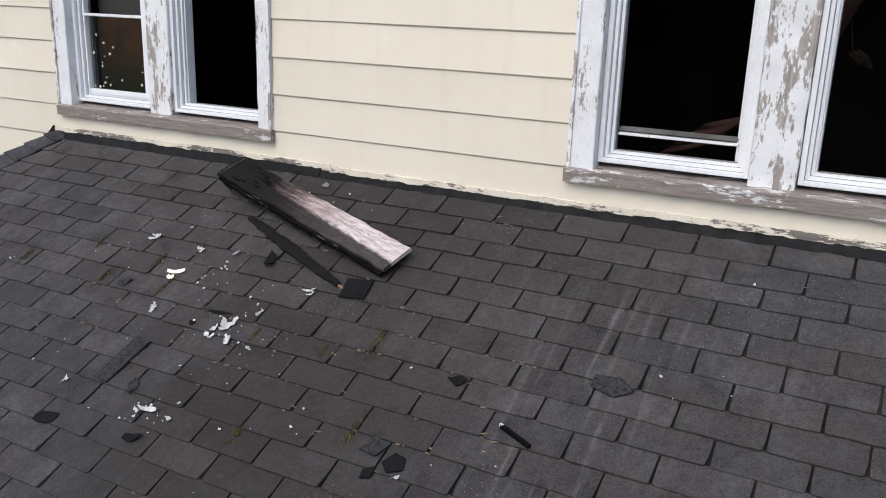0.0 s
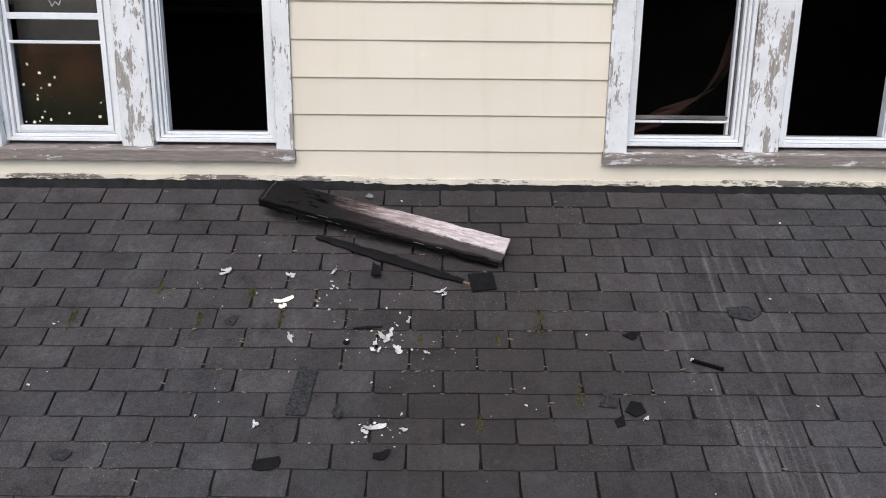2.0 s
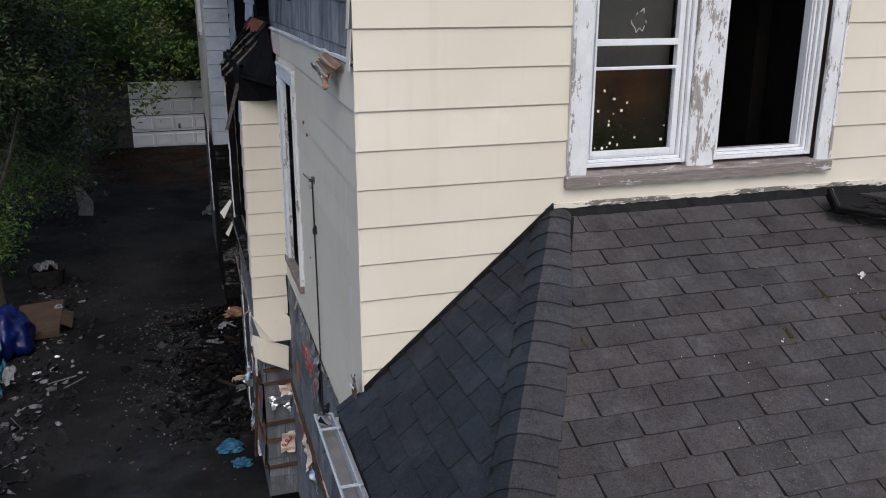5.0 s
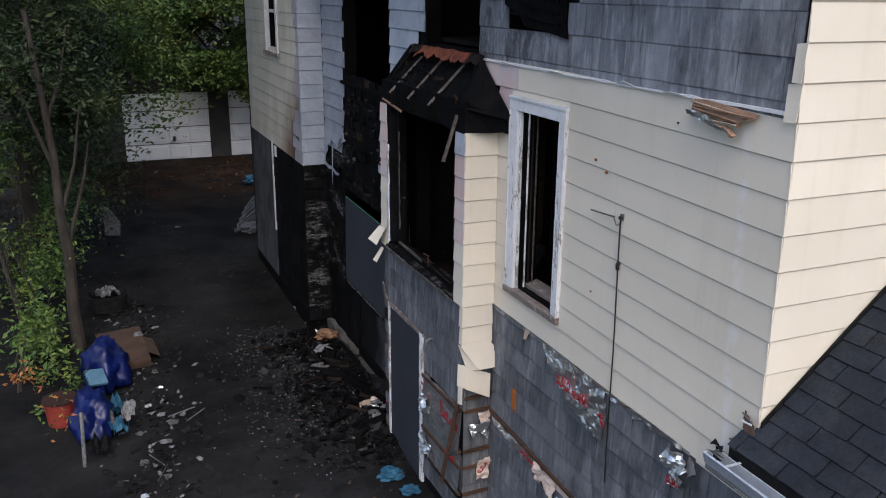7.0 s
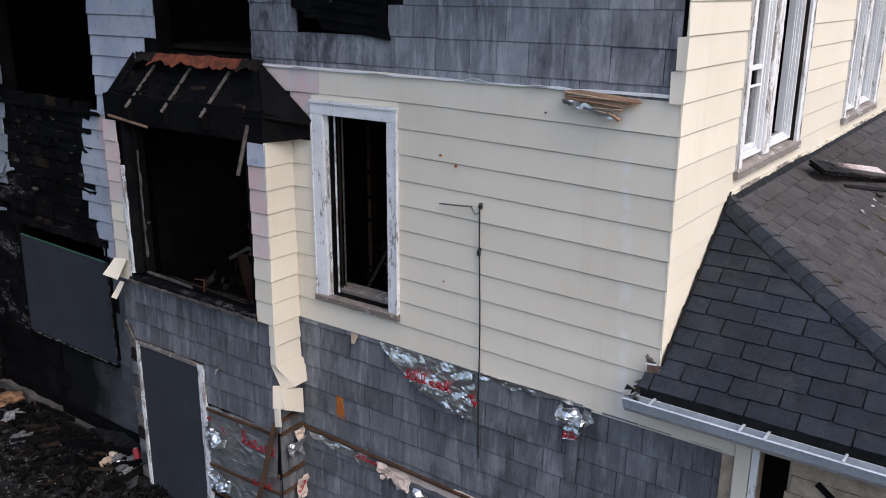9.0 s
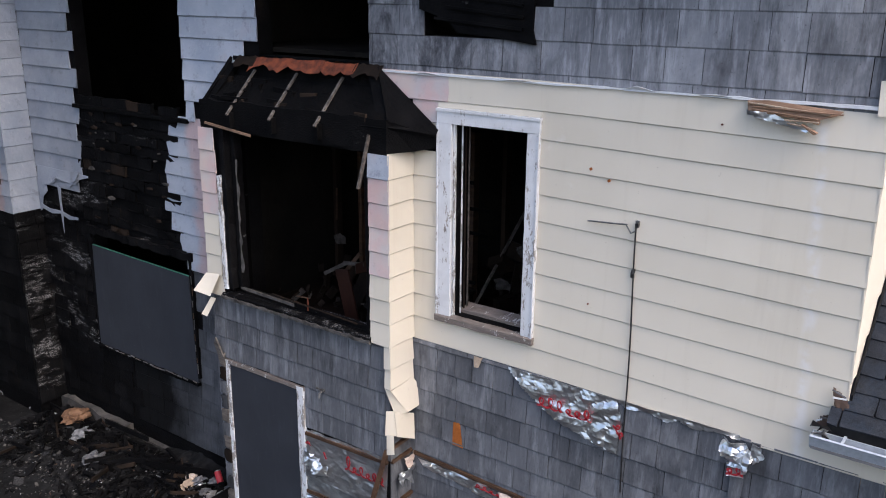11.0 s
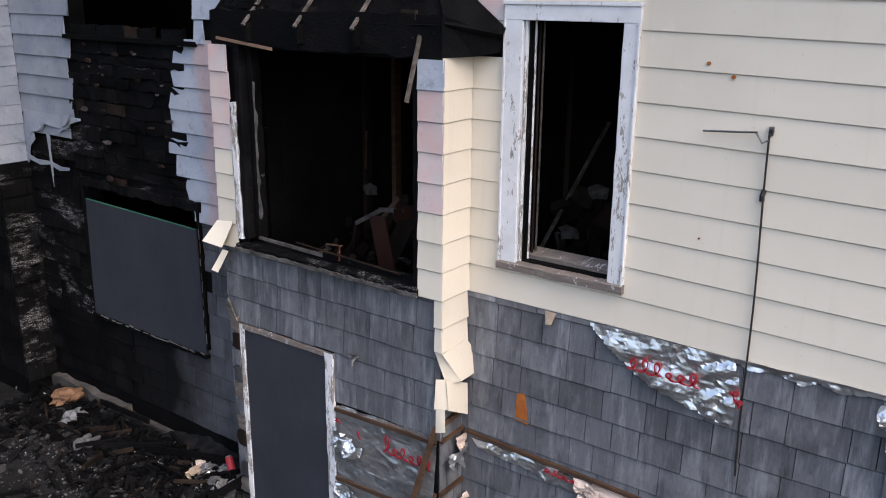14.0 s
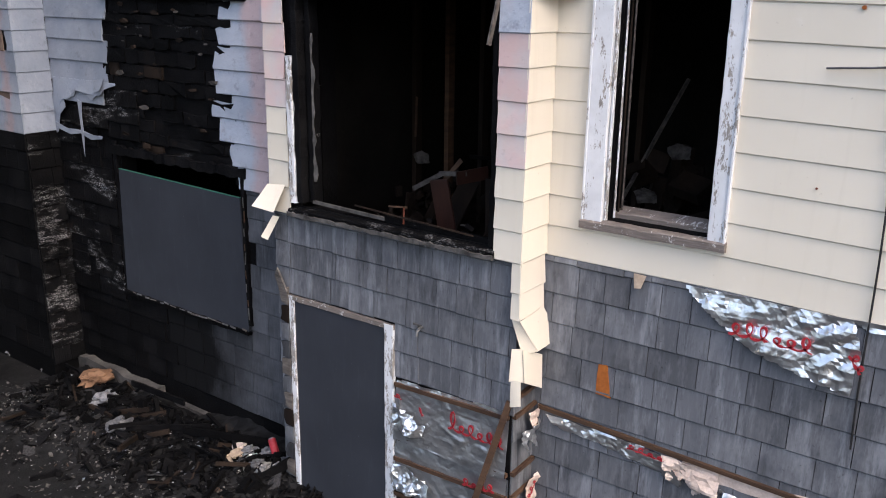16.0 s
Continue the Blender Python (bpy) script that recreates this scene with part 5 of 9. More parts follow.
def curled(name, corners, parent, mat, curl, label=""):
    """A loose metal flap bent out of its plane."""
    bm = bmesh.new()
    a, b, c, d = (Vector(v) for v in corners)
    n = (b - a).cross(d - a).normalized()
    grid = []
    for i in range(7):
        u = i / 6
        row = []
        for j in range(5):
            v = j / 4
            p = (a * (1 - u) + b * u) * (1 - v) + (d * (1 - u) + c * u) * v
            row.append((p + n * curl * (u * u + 0.4 * v * v)))
        grid.append(row)
    top = [[bm.verts.new(p) for p in row] for row in grid]
    low = [[bm.verts.new(p - n * 0.0025) for p in row] for row in grid]
    for i in range(6):
        for j in range(4):
            bm.faces.new((top[i][j], top[i + 1][j], top[i + 1][j + 1], top[i][j + 1]))
            bm.faces.new((low[i][j], low[i][j + 1], low[i + 1][j + 1], low[i + 1][j]))
    for i in range(6):
        bm.faces.new((top[i][0], low[i][0], low[i + 1][0], top[i + 1][0]))
        bm.faces.new((top[i][4], top[i + 1][4], low[i + 1][4], low[i][4]))
    for j in range(4):
        bm.faces.new((top[0][j], top[0][j + 1], low[0][j + 1], low[0][j]))
        bm.faces.new((top[6][j], low[6][j], low[6][j + 1], top[6][j + 1]))
    return part(name, bm, mat, parent, label)


for corners in (
    [(-6.20, 6.940, 2.035), (-5.908, 6.935, 2.055), (-5.716, 6.90, 1.79), (-6.03, 6.90, 1.785)],
    [(-6.20, 6.995, 2.035), (-6.202, 6.942, 2.035), (-6.032, 6.898, 1.785), (-6.13, 6.955, 1.785)],
    [(-6.16, 6.935, 1.835), (-5.888, 6.935, 1.71), (-5.90, 6.915, 1.475), (-6.15, 6.915, 1.606)],
    [(-6.20, 6.99, 1.84), (-6.16, 6.937, 1.835), (-6.152, 6.917, 1.606), (-6.205, 7.0, 1.614)],
    [(-6.195, 6.99, 1.625), (-6.19, 6.925, 1.625), (-6.20, 6.915, 1.457), (-6.20, 6.99, 1.434)],
):
    curled("loose_siding", corners, wall_bay, M["siding"], 0.010, "bent loose cream siding piece")
# left cheek of the bay window: pale then pink then cream pieces
for k, (z0, z1) in enumerate(zip(bay_lines[:-1], bay_lines[1:])):
    if z1 > 2.55 and z0 < 3.9:
        lap(wall_bay, on_bay, 8.955 + 0.01 * (k % 2), 9.18, z0, min(z1, 3.98), M["siding" if k < 4 else "pink"], (0.012, 0.012), seed=80 + k)
curled("loose_siding", [(BAY - 0.03, 8.985, 2.62), (BAY - 0.03, 9.165, 2.60), (BAY - 0.14, 9.225, 2.44), (BAY - 0.12, 9.025, 2.42)], wall_bay, M["siding"], 0.01, "bent loose cream siding piece")
curled("loose_siding", [(BAY - 0.02, 9.075, 2.36), (BAY - 0.02, 9.135, 2.36), (BAY - 0.10, 9.185, 2.20), (BAY - 0.08, 9.145, 2.18)], wall_bay, M["siding"], 0.01, "bent loose cream siding piece")
# shingles of the bay, below the window
LOW = BAY + 0.04
to_bay_low = lambda o, a, z: Vector((LOW - o, a, z))
wall_shingles(wall_bay, to_bay_low, RETURN + 0.022, 9.18, 1.70, 2.5605, 0.2035, M["shingle"], seed=12, proud=0.017, cap=2.40)
wall_shingles(wall_bay, to_bay_low, RETURN + 0.022, 8.0, 0.05, 1.7465, 0.2035, M["shingle"], [(7.0, 7.99, 0.42, 1.27)], seed=15)
wall_shingles(wall_bay, to_bay_low, 9.05, 9.18, 0.05, 1.7465, 0.2035, M["shingle"], seed=16)
wall_shingles(wall_bay, lambda o, a, z: Vector((a, RETURN + 0.04 - o, z)), LOW, SIDE, 0.05, 1.95, 0.2035, M["shingle"], [], seed=14)


def burnt_window():
    w = thing("window_4", (BAY, 8.0, 2.45), "large burnt-out window opening with charred frame and sill", "window", kind="structure")
    part("casing", worn_upright(on_bay, -0.06, 0.02, 8.89, 8.96, 2.49, 3.55, 71, 0.012), M["casing_bad"], w, "scorched white casing")
    part("casing", worn_upright(on_bay, -0.10, 0.015, 8.825, 8.895, 2.50, 4.0, 72, 0.014), M["char"], w, "charred jamb")
    part("casing", worn_upright(on_bay, -0.14, -0.05, 8.765, 8.825, 2.50, 4.0, 73, 0.014), M["char"], w, "charred jamb")
    part("casing", worn_upright(on_bay, -0.12, 0.0, 7.168, 7.22, 2.46, 3.96, 74, 0.012), M["char"], w, "charred jamb")
    part("window_sill", worn_sill(on_bay, -0.18, 0.03, 7.155, 8.965, 2.40, 2.455, 75), M["ashy"], w, "charred sill")
    part("sill_edge", ragged_strip(lambda o, a, z: on_bay(o + 0.02, a, z), 7.155, 8.975, 2.392, 2.42, 0.02, 76, 0.006, 0.006, 0.03), M["blister"], w, "grey scorched sill edge")
    part("sash_rail", bar(on_bay(-0.06, 8.785, 2.505), on_bay(-0.06, 8.10, 2.485), 0.02, 0.022), M["blister"], w, "scorched bottom rail")
    part("sash_rail", bar(on_bay(-0.07, 8.10, 2.49), on_bay(-0.07, 7.2, 2.475), 0.035, 0.04), M["char"], w)
    # peeling paint on the inner frame edge
    r = random.Random(8)
    bm = bmesh.new()
    outer = [on_bay(-0.05, 8.765 + r.uniform(-0.004, 0.004), 2.66 + 0.05 * i) for i in range(22)]
    inner = [on_bay(-0.052 + r.uniform(-0.004, 0.004), 8.765 - 0.05 * max(0.12, 0.45 + 0.75 * noise.noise(Vector((0.3 * i, 5.1, 0)))) + r.uniform(-0.006, 0.006), 2.66 + 0.05 * i) for i in range(22)]
    for i in range(21):
        slab(bm, [outer[i], outer[i + 1], inner[i + 1], inner[i]], (0.004, 0, 0))
    part("paint_remnant", bm, M["blister"], w, "grey blistered paint")
    part("hanging_lath", bar(on_bay(0.0, 7.15, 4.10), on_bay(0.12, 7.165, 3.70), 0.012, 0.030), M["rafter"], w, "splintered hanging lath")
    part("cross_lath", bar(on_bay(-0.03, 8.35, 2.55), on_bay(-0.04, 7.35, 2.50), 0.010, 0.010), M["soot_wood"], w)
    part("cross_lath", bar(on_bay(-0.05, 7.924, 2.60), on_bay(-0.05, 7.93, 2.48), 0.008, 0.010), M["rust"], w)
    part("cross_lath", bar(on_bay(-0.05, 8.06, 2.585), on_bay(-0.05, 7.90, 2.60), 0.008, 0.010), M["brown_wood"], w)


burnt_window()


def rough_sheet(p, q, r_, t, nu, nv, amp, seed):
    """A four-cornered sheet with an uneven burnt surface and some depth."""
    bm = bmesh.new()
    p, q, r_, t = (Vector(v) for v in (p, q, r_, t))
    nrm = (q - p).cross(t - p).normalized()
    top, low = [], []
    for i in range(nu + 1):
        u = i / nu
        row = []
        for j in range(nv + 1):
            v = j / nv
            c = (p * (1 - u) + q * u) * (1 - v) + (t * (1 - u) + r_ * u) * v
            k = 0.0 if i in (0, nu) or j in (0, nv) else amp * (noise.noise(c * 7 + Vector((seed, 0, 0))) + 0.6 * noise.noise(c * 19))
            row.append(c + nrm * k)
        top.append([bm.verts.new(c) for c in row])
        low.append([bm.verts.new(c - nrm * 0.03) for c in row])
    for i in range(nu):
        for j in range(nv):
            bm.faces.new((top[i][j], top[i + 1][j], top[i + 1][j + 1], top[i][j + 1]))
            bm.faces.new((low[i][j], low[i][j + 1], low[i + 1][j + 1], low[i + 1][j]))
    for i in range(nu):
        bm.faces.new((top[i][0], low[i][0], low[i + 1][0], top[i + 1][0]))
        bm.faces.new((top[i][nv], top[i + 1][nv], low[i + 1][nv], low[i][nv]))
    for j in range(nv):
        bm.faces.new((top[0][j], top[0][j + 1], low[0][j + 1], low[0][j]))
        bm.faces.new((top[nu][j], low[nu][j], low[nu][j + 1], top[nu][j + 1]))
    return bm


def hood():
    """Burnt pent roof over the bay: charred deck, three pale rafters, a rusty flashing edge."""
    h = thing("bay_hood", (-6.1, 8.0, 4.0), "burnt-through pent roof with charred boards and bare rafters", "roof")
    yl, yr, tl, tr = 9.14, 6.98, 9.0, 7.31
    xo, zt, zl = -6.17, 4.57, 4.17
    wx = SIDE - 0.025
    part("deck", rough_sheet((wx, tl, 4.40), (wx, tr, 4.40), (xo + 0.02, yr, 4.14), (xo + 0.02, yl, 4.14), 40, 10, 0.012, 1), M["char"], h, "charred sagging deck")
    part("side_deck", rough_sheet((wx, tr, zt), (wx, 6.72, 4.13), (wx - 0.03, 6.72, 4.09), (xo + 0.02, yr, zl - 0.02), 8, 6, 0.02, 2), M["char"], h)
    part("side_deck", rough_sheet((wx, yl + 0.02, 4.1), (wx, tl, zt), (wx - 0.01, tl, zt - 0.01), (xo + 0.02, yl, zl - 0.02), 5, 5, 0.015, 3), M["char"], h)
    mpart("back_board", on_side, 0.0, 0.02, tr, tl, 4.34, 4.585, M["char"], h, "charred boards behind the rafters", 0)
    part("hip_rafter", bar((wx, tr + 0.01, zt - 0.06), (xo + 0.03, yr + 0.02, zl - 0.05), 0.04, 0.11, (0, 1, 0)), M["char"], h, "charred hip rafter")
    part("hip_rafter", bar((wx, tl - 0.01, zt - 0.06), (xo + 0.03, yl - 0.02, zl - 0.05), 0.04, 0.11, (0, 1, 0)), M["char"], h, "charred hip rafter")
    part("fascia", ragged_strip(lambda o, a, z: Vector((xo + 0.03 - o, a, z)), yr, yl, 3.965, 4.225, 0.03, 91, 0.012, 0.012, 0.11), M["char"], h, "charred fascia board")
    bm = bmesh.new()
    slab(bm, [(xo, yr, 3.97), (xo, yr, 4.22), (-6.0, 6.86, 4.17), (wx, 6.72, 4.10), (wx, 6.75, 4.0), (-5.98, 6.87, 3.975)], (0.015, 0.03, 0))
    part("fascia", bm, M["char"], h, "charred side fascia")
    part("soffit", one_box(xo + 0.03, SIDE, yr + 0.03, yl, 3.98, 4.0), M["char"], h)
    for k, y in enumerate((8.695, 8.178, 7.657)):
        part("rafter", bar((-5.872, y + 0.02, 4.474), (-6.238, y, 4.122), 0.016, 0.024, (0, 1, 0)), M["rafter"], h, "bare scorched rafter")
        part("rafter_tail", one_box(xo - 0.052, xo, y - 0.015, y + 0.015, 4.01, 4.14), M["char"], h)
    r = random.Random(31)
    for k, (y0, y1) in enumerate(((8.92, 8.66), (8.70, 8.28), (8.30, 7.86), (7.88, 7.50), (7.52, 7.24))):
        bm = bmesh.new()
        n = 8
        up, low = [], []
        for i in range(n + 1):
            y = y0 + (y1 - y0) * i / n
            d = 0.075 + 0.02 * math.sin(0.9 * i + 1.7 * k) + r.uniform(-0.018, 0.022)
            up.append(Vector((wx - 0.004, y, zt + 0.02 + r.uniform(-0.006, 0.012))))
            low.append(Vector((wx - 0.02 - d * 0.75, y, zt + 0.01 - d * 0.9)))
        slab(bm, up + low[::-1], (0.0, 0, -0.006))
        part("rusty_flashing", bm, M["rust"] if 0 < k < 4 else M["soot_wood"], h, "rusted orange flashing scrap")
    part("edge_strip", bar((xo - 0.02, 9.05, 4.02), (xo - 0.03, 8.45, 3.962), 0.012, 0.02), M["raw_wood"], h, "split pale wood strip")
    for k in range(22):
        u, v = r.random(), r.uniform(0.1, 0.95)
        p = Vector((wx + (xo - wx) * v, tl + (tr - tl) * u, 4.42 + (4.15 - 4.42) * v)) + Vector((-0.01, 0, 0.01))
        part("char_scrap", bar(p, p + Vector((r.uniform(-0.05, 0.05), r.uniform(-0.3, 0.3), r.uniform(-0.03, 0.03))), 0.02, r.uniform(0.02, 0.06)), M["char" if k % 5 else "soot_wood"], h)


hood()


def boarded_door():
    d = thing("boarded_door", (LOW, 8.5, 0.0), "side doorway closed with a dark painted plywood panel", "door")
    to = lambda o, a, z: Vector((LOW - o, a, z))
    part("casing", worn_upright(to, -0.05, 0.03, 7.995, 8.085, -0.05, 1.735, 81, 0.006), M["casing_bad"], d, "flaking white casing")
    part("casing", worn_upright(to, -0.05, 0.03, 8.988, 9.048, -0.05, 1.735, 82, 0.006), M["casing_bad"], d, "flaking white casing")
    part("head_casing", ragged_strip(lambda o, a, z: to(o - 0.01, a, z), 7.995, 9.048, 1.70, 1.738, 0.04, 83, 0.003, 0.003, 0.12), M["sill"], d, "bare weathered head")
    mpart("panel", to, -0.03, 0.019, 8.085, 8.988, -0.05, 1.70, M["board"], d, "dark grey painted plywood", 0.002)
    # split shingle ends beside the casing
    r = random.Random(17)
    for k in range(11):
        z = 0.15 + 0.15 * k
        bm = bmesh.new()
        slab(bm, [to(0.016, 9.049, z), to(0.016, 9.113 + r.uniform(0, 0.03), z + r.uniform(0, 0.02)), to(0.02, 9.133 + r.uniform(-0.02, 0.02), z + 0.07), to(0.02, 9.108 + r.uniform(0, 0.03), z + 0.135), to(0.016, 9.049, z + 0.147)], (-0.02, 0, 0))
        part("split_edge", bm, M[("rafter", "sooty", "shingle", "soot_wood", "rafter", "shingle")[k % 6]], d, "splintered shingle edge")
    bm = bmesh.new()
    slab(bm, [to(0.03, 9.043, 1.76), to(0.05, 9.123, 1.95), to(0.04, 9.163, 1.88), to(0.03, 9.123, 1.76)], (-0.015, 0, 0))
    part("torn_scrap", bm, M["rafter"], d, "torn pale scrap")


boarded_door()


# ---- charred main wall behind the bay ----
BURNT = [(9.869, 11.62, 1.17, 2.54), (9.705, 11.61, 3.93, 5.6)]
wall_shingles(wall_side, lambda o, a, z: on_side(o - 0.012, a, z), 9.18, WING_Y, 0.30, 2.62, 0.192, M["char"], BURNT + [(9.1, 11.05, -1, 2.4)], seed=21, proud=0.02)
wall_shingles(wall_side, lambda o, a, z: on_side(o - 0.012, a, z), 9.18, 11.05, 0.25, 2.5605, 0.2035, M["soot_edge"], [BURNT[0]], seed=22)


def sheathing():
    """Burnt sheathing boards, each one uneven, between the two burnt openings."""
    r = random.Random(29)
    z = 2.54
    while z < 3.93:
        h = r.uniform(0.085, 0.14)
        a = 9.89 + r.uniform(-0.03, 0.05)
        while a < 11.641:
            w = min(r.uniform(0.12, 0.6), 11.703 - a + r.uniform(-0.06, 0.06))
            if w < 0.03:
                break
            if r.random() < 0.9:
                bm = bmesh.new()
                o = r.uniform(-0.004, 0.014)
                n = 4
                top = [on_side(o + r.uniform(-0.006, 0.006), a + w * i / n + r.uniform(-0.01, 0.01), z + h - r.uniform(0.0, 0.025)) for i in range(n + 1)]
                low = [on_side(o + r.uniform(-0.006, 0.010), a + w * i / n + r.uniform(-0.01, 0.01), z + r.uniform(-0.012, 0.014)) for i in range(n + 1)]
                slab(bm, top + low[::-1], (0.035, 0, 0))
                part("sheathing_board", bm, M["char"] if r.random() < 0.93 else M["soot_wood"], wall_side)
            a += w + 0.006
        z += h
    mpart("ledge", on_side, -0.05, 0.05, 9.705, 11.641, 3.91, 3.95, M["char"], wall_side, "charred window ledge")
    for k in range(26):
        y, zz = r.uniform(10.044, 11.589), r.uniform(2.6, 3.9)
        c = on_side(0.036, y, zz)
        s = r.uniform(0.015, 0.05)
        bm = bmesh.new()
        slab(bm, [c + Vector((r.uniform(-0.02, 0), s * math.cos(t) * r.uniform(0.9, 1.9), s * math.sin(t) * r.uniform(0.3, 0.7))) for t in (0.3, 1.2, 2.4, 3.5, 4.6, 5.6)], (0.006, 0, 0))
        part("peeled_layer", bm, M["soot_wood"] if k % 3 else M["ash_scrap"], wall_side, "peeled scorched layer")


sheathing()

# pale scorched siding that is left on this wall
for k in range(9):
    z0 = 2.39 + 0.196 * k
    if z0 > 2.4 and z0 < 3.93:
        lap(wall_side, on_side, 9.478, (9.96, 10.02, 10.14, 10.22, 10.17, 10.16, 10.10, 10.08, 10.08)[k], z0, z0 + 0.196, M["blushed"], (0, 0.10), seed=100, proud=0.022)
lap(wall_side, on_side, 9.529, 9.92, 2.40, 2.60, M["blushed"], (0, 0.04), seed=120, proud=0.022)
for k in range(9):
    z0 = 3.93 + 0.196 * k
    lap(wall_side, on_side, (9.59, 9.28, 9.08, 8.84, 8.66, 8.67, 8.70, 8.70, 8.70)[k], 9.745, z0, z0 + 0.196, M["scorched"], (0.05, 0.02), seed=130 + k, proud=0.022)
for k in range(14):
    z0 = 2.94 + 0.196 * k
    lap(wall_side, on_side, 11.589 + 0.05 * math.sin(k * 2.9) + (0.12 if k == 0 else 0.0), WING_Y, z0, z0 + 0.196, M["shaded"], (0.10 if k < 5 else 0.04, 0), seed=150 + k, proud=0.022)
# return of the rear wing, and its side, the corner's shade put into the siding's colour
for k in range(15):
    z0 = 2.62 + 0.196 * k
    lap(wall_wing, on_wing_return, WING - 0.012, SIDE - 0.02, z0, z0 + 0.196, M["shaded"], (0, 0), seed=170 + k)
    lap(wall_wing, on_wing, WING_Y - 0.012, 12.86 + 0.1 * math.sin(k * 1.3) + (0.25 if k < 4 else 0.0), z0, z0 + 0.196, M["shaded"], (0, 0.06), seed=190 + k, proud=0.016)
    spans = [(12.80, WING_END)] if z0 < 4.0 else [(12.80, 13.90), (14.84, WING_END)]
    for a, b in spans:
        lap(wall_wing, on_wing, a, b, z0, z0 + 0.196, M["dull_cream"], seed=210 + k, proud=0.013)
# same grey shingles as the side wall, darkened to stand for the wing's shade
wall_shingles(wall_wing, on_wing, 14.74, WING_END, 0.2, 2.64, 0.2, M["sooty"], [], seed=33, wide=(0.25, 0.45))
wall_shingles(wall_wing, on_wing, WING_Y, 14.70, 0.2, 2.64, 0.2, M["char"], [], seed=34, wide=(0.2, 0.4))
wall_shingles(wall_wing, on_wing_return, WING, SIDE, 0.2, 2.64, 0.19, M["ashy"], [], seed=35, wide=(0.18, 0.4), proud=0.03)
bm = bmesh.new()
mbox(bm, on_wing, -0.03, 0.025, 14.70, 14.76, 1.10, 2.70)
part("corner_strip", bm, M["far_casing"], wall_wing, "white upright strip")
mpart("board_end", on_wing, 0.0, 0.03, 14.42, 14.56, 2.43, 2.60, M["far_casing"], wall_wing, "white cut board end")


def far_window():
    w = thing("window_5", (WING, 14.38, 4.1), "narrow white-framed window in the rear wing", "window", kind="structure")
    for a, b in ((13.90, 14.0), (14.76, 14.84)):
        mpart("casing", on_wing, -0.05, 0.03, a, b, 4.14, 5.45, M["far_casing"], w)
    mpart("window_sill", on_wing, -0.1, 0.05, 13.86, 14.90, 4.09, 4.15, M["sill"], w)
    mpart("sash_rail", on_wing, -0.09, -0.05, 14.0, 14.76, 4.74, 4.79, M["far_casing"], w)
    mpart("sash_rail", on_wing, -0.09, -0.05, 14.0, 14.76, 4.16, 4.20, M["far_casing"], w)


far_window()


def boarded_window():
    w = thing("window_6", (SIDE, 10.714, 1.19), "burnt window covered by a dark plywood panel", "window", kind="structure")
    bm = bmesh.new()
    slab(bm, [on_side(0.012, 9.86, 1.135), on_side(0.012, 11.64, 1.14), on_side(0.012, 11.59, 2.358), on_side(0.012, 9.885, 2.325)], (-0.018, 0, 0))
    part("panel", bm, M["board"], w, "dark grey painted plywood")
    part("panel_edge", bar(on_side(0.021, 9.885, 2.328), on_side(0.021, 11.59, 2.361), 0.019, 0.006), M["green_edge"], w, "green painted top edge")
    part("window_sill", ragged_strip(lambda o, a, z: on_side(o, a, z), 9.849, 11.662, 1.10, 1.138, 0.05, 95), M["char"], w, "burnt splintered sill")
    r = random.Random(55)
    for k in range(16):
        y = 9.89 + 0.105 * k + r.uniform(-0.03, 0.03)
        p = on_side(0.052, y, 1.142 + r.uniform(-0.012, 0.006))
        part("sill_splinter", bar(p, p + Vector((0, r.uniform(0.04, 0.13), r.uniform(-0.008, 0.012))), 0.006, r.uniform(0.006, 0.016)), M["concrete" if k % 3 else "rafter"], w, "pale splinter on the burnt sill")
    for k in range(9):
        p = on_side(0.032, 9.841 + r.uniform(-0.006, 0.02), 1.25 + 0.125 * k)
        part("edge_splinter", bar(p, p + Vector((0, r.uniform(-0.008, 0.008), r.uniform(0.04, 0.11))), 0.005, 0.007), M["brown_wood" if k % 2 else "concrete"], w, "split edge of the burnt casing")
    part("casing", worn_upright(on_side, -0.05, 0.03, 11.61, 11.672, 1.19, 2.62, 96, 0.01), M["char"], w)
    part("casing", worn_upright(on_side, -0.05, 0.03, 9.828, 9.88, 1.19, 2.50, 97, 0.01), M["char"], w)
    part("head_casing", ragged_strip(lambda o, a, z: on_side(o, a, z), 9.808, 11.693, 2.50, 2.58, 0.045, 98, 0.015, 0.015), M["char"], w)


boarded_window()

# charred wall beside the wing, with ash and painted highlights
wall_shingles(wall_side, lambda o, a, z: on_side(o + 0.004, a, z), 11.70, WING_Y, 1.0, 2.9, 0.19, M["ashy"], [], seed=36, wide=(0.12, 0.3), proud=0.022, drop=0.2)
wall_shingles(wall_side, lambda o, a, z: on_side(o + 0.002, a, z), 11.22, 11.70, 2.62, 3.1, 0.15, M["ashy"], [], seed=37, wide=(0.08, 0.2), proud=0.03, drop=0.15)


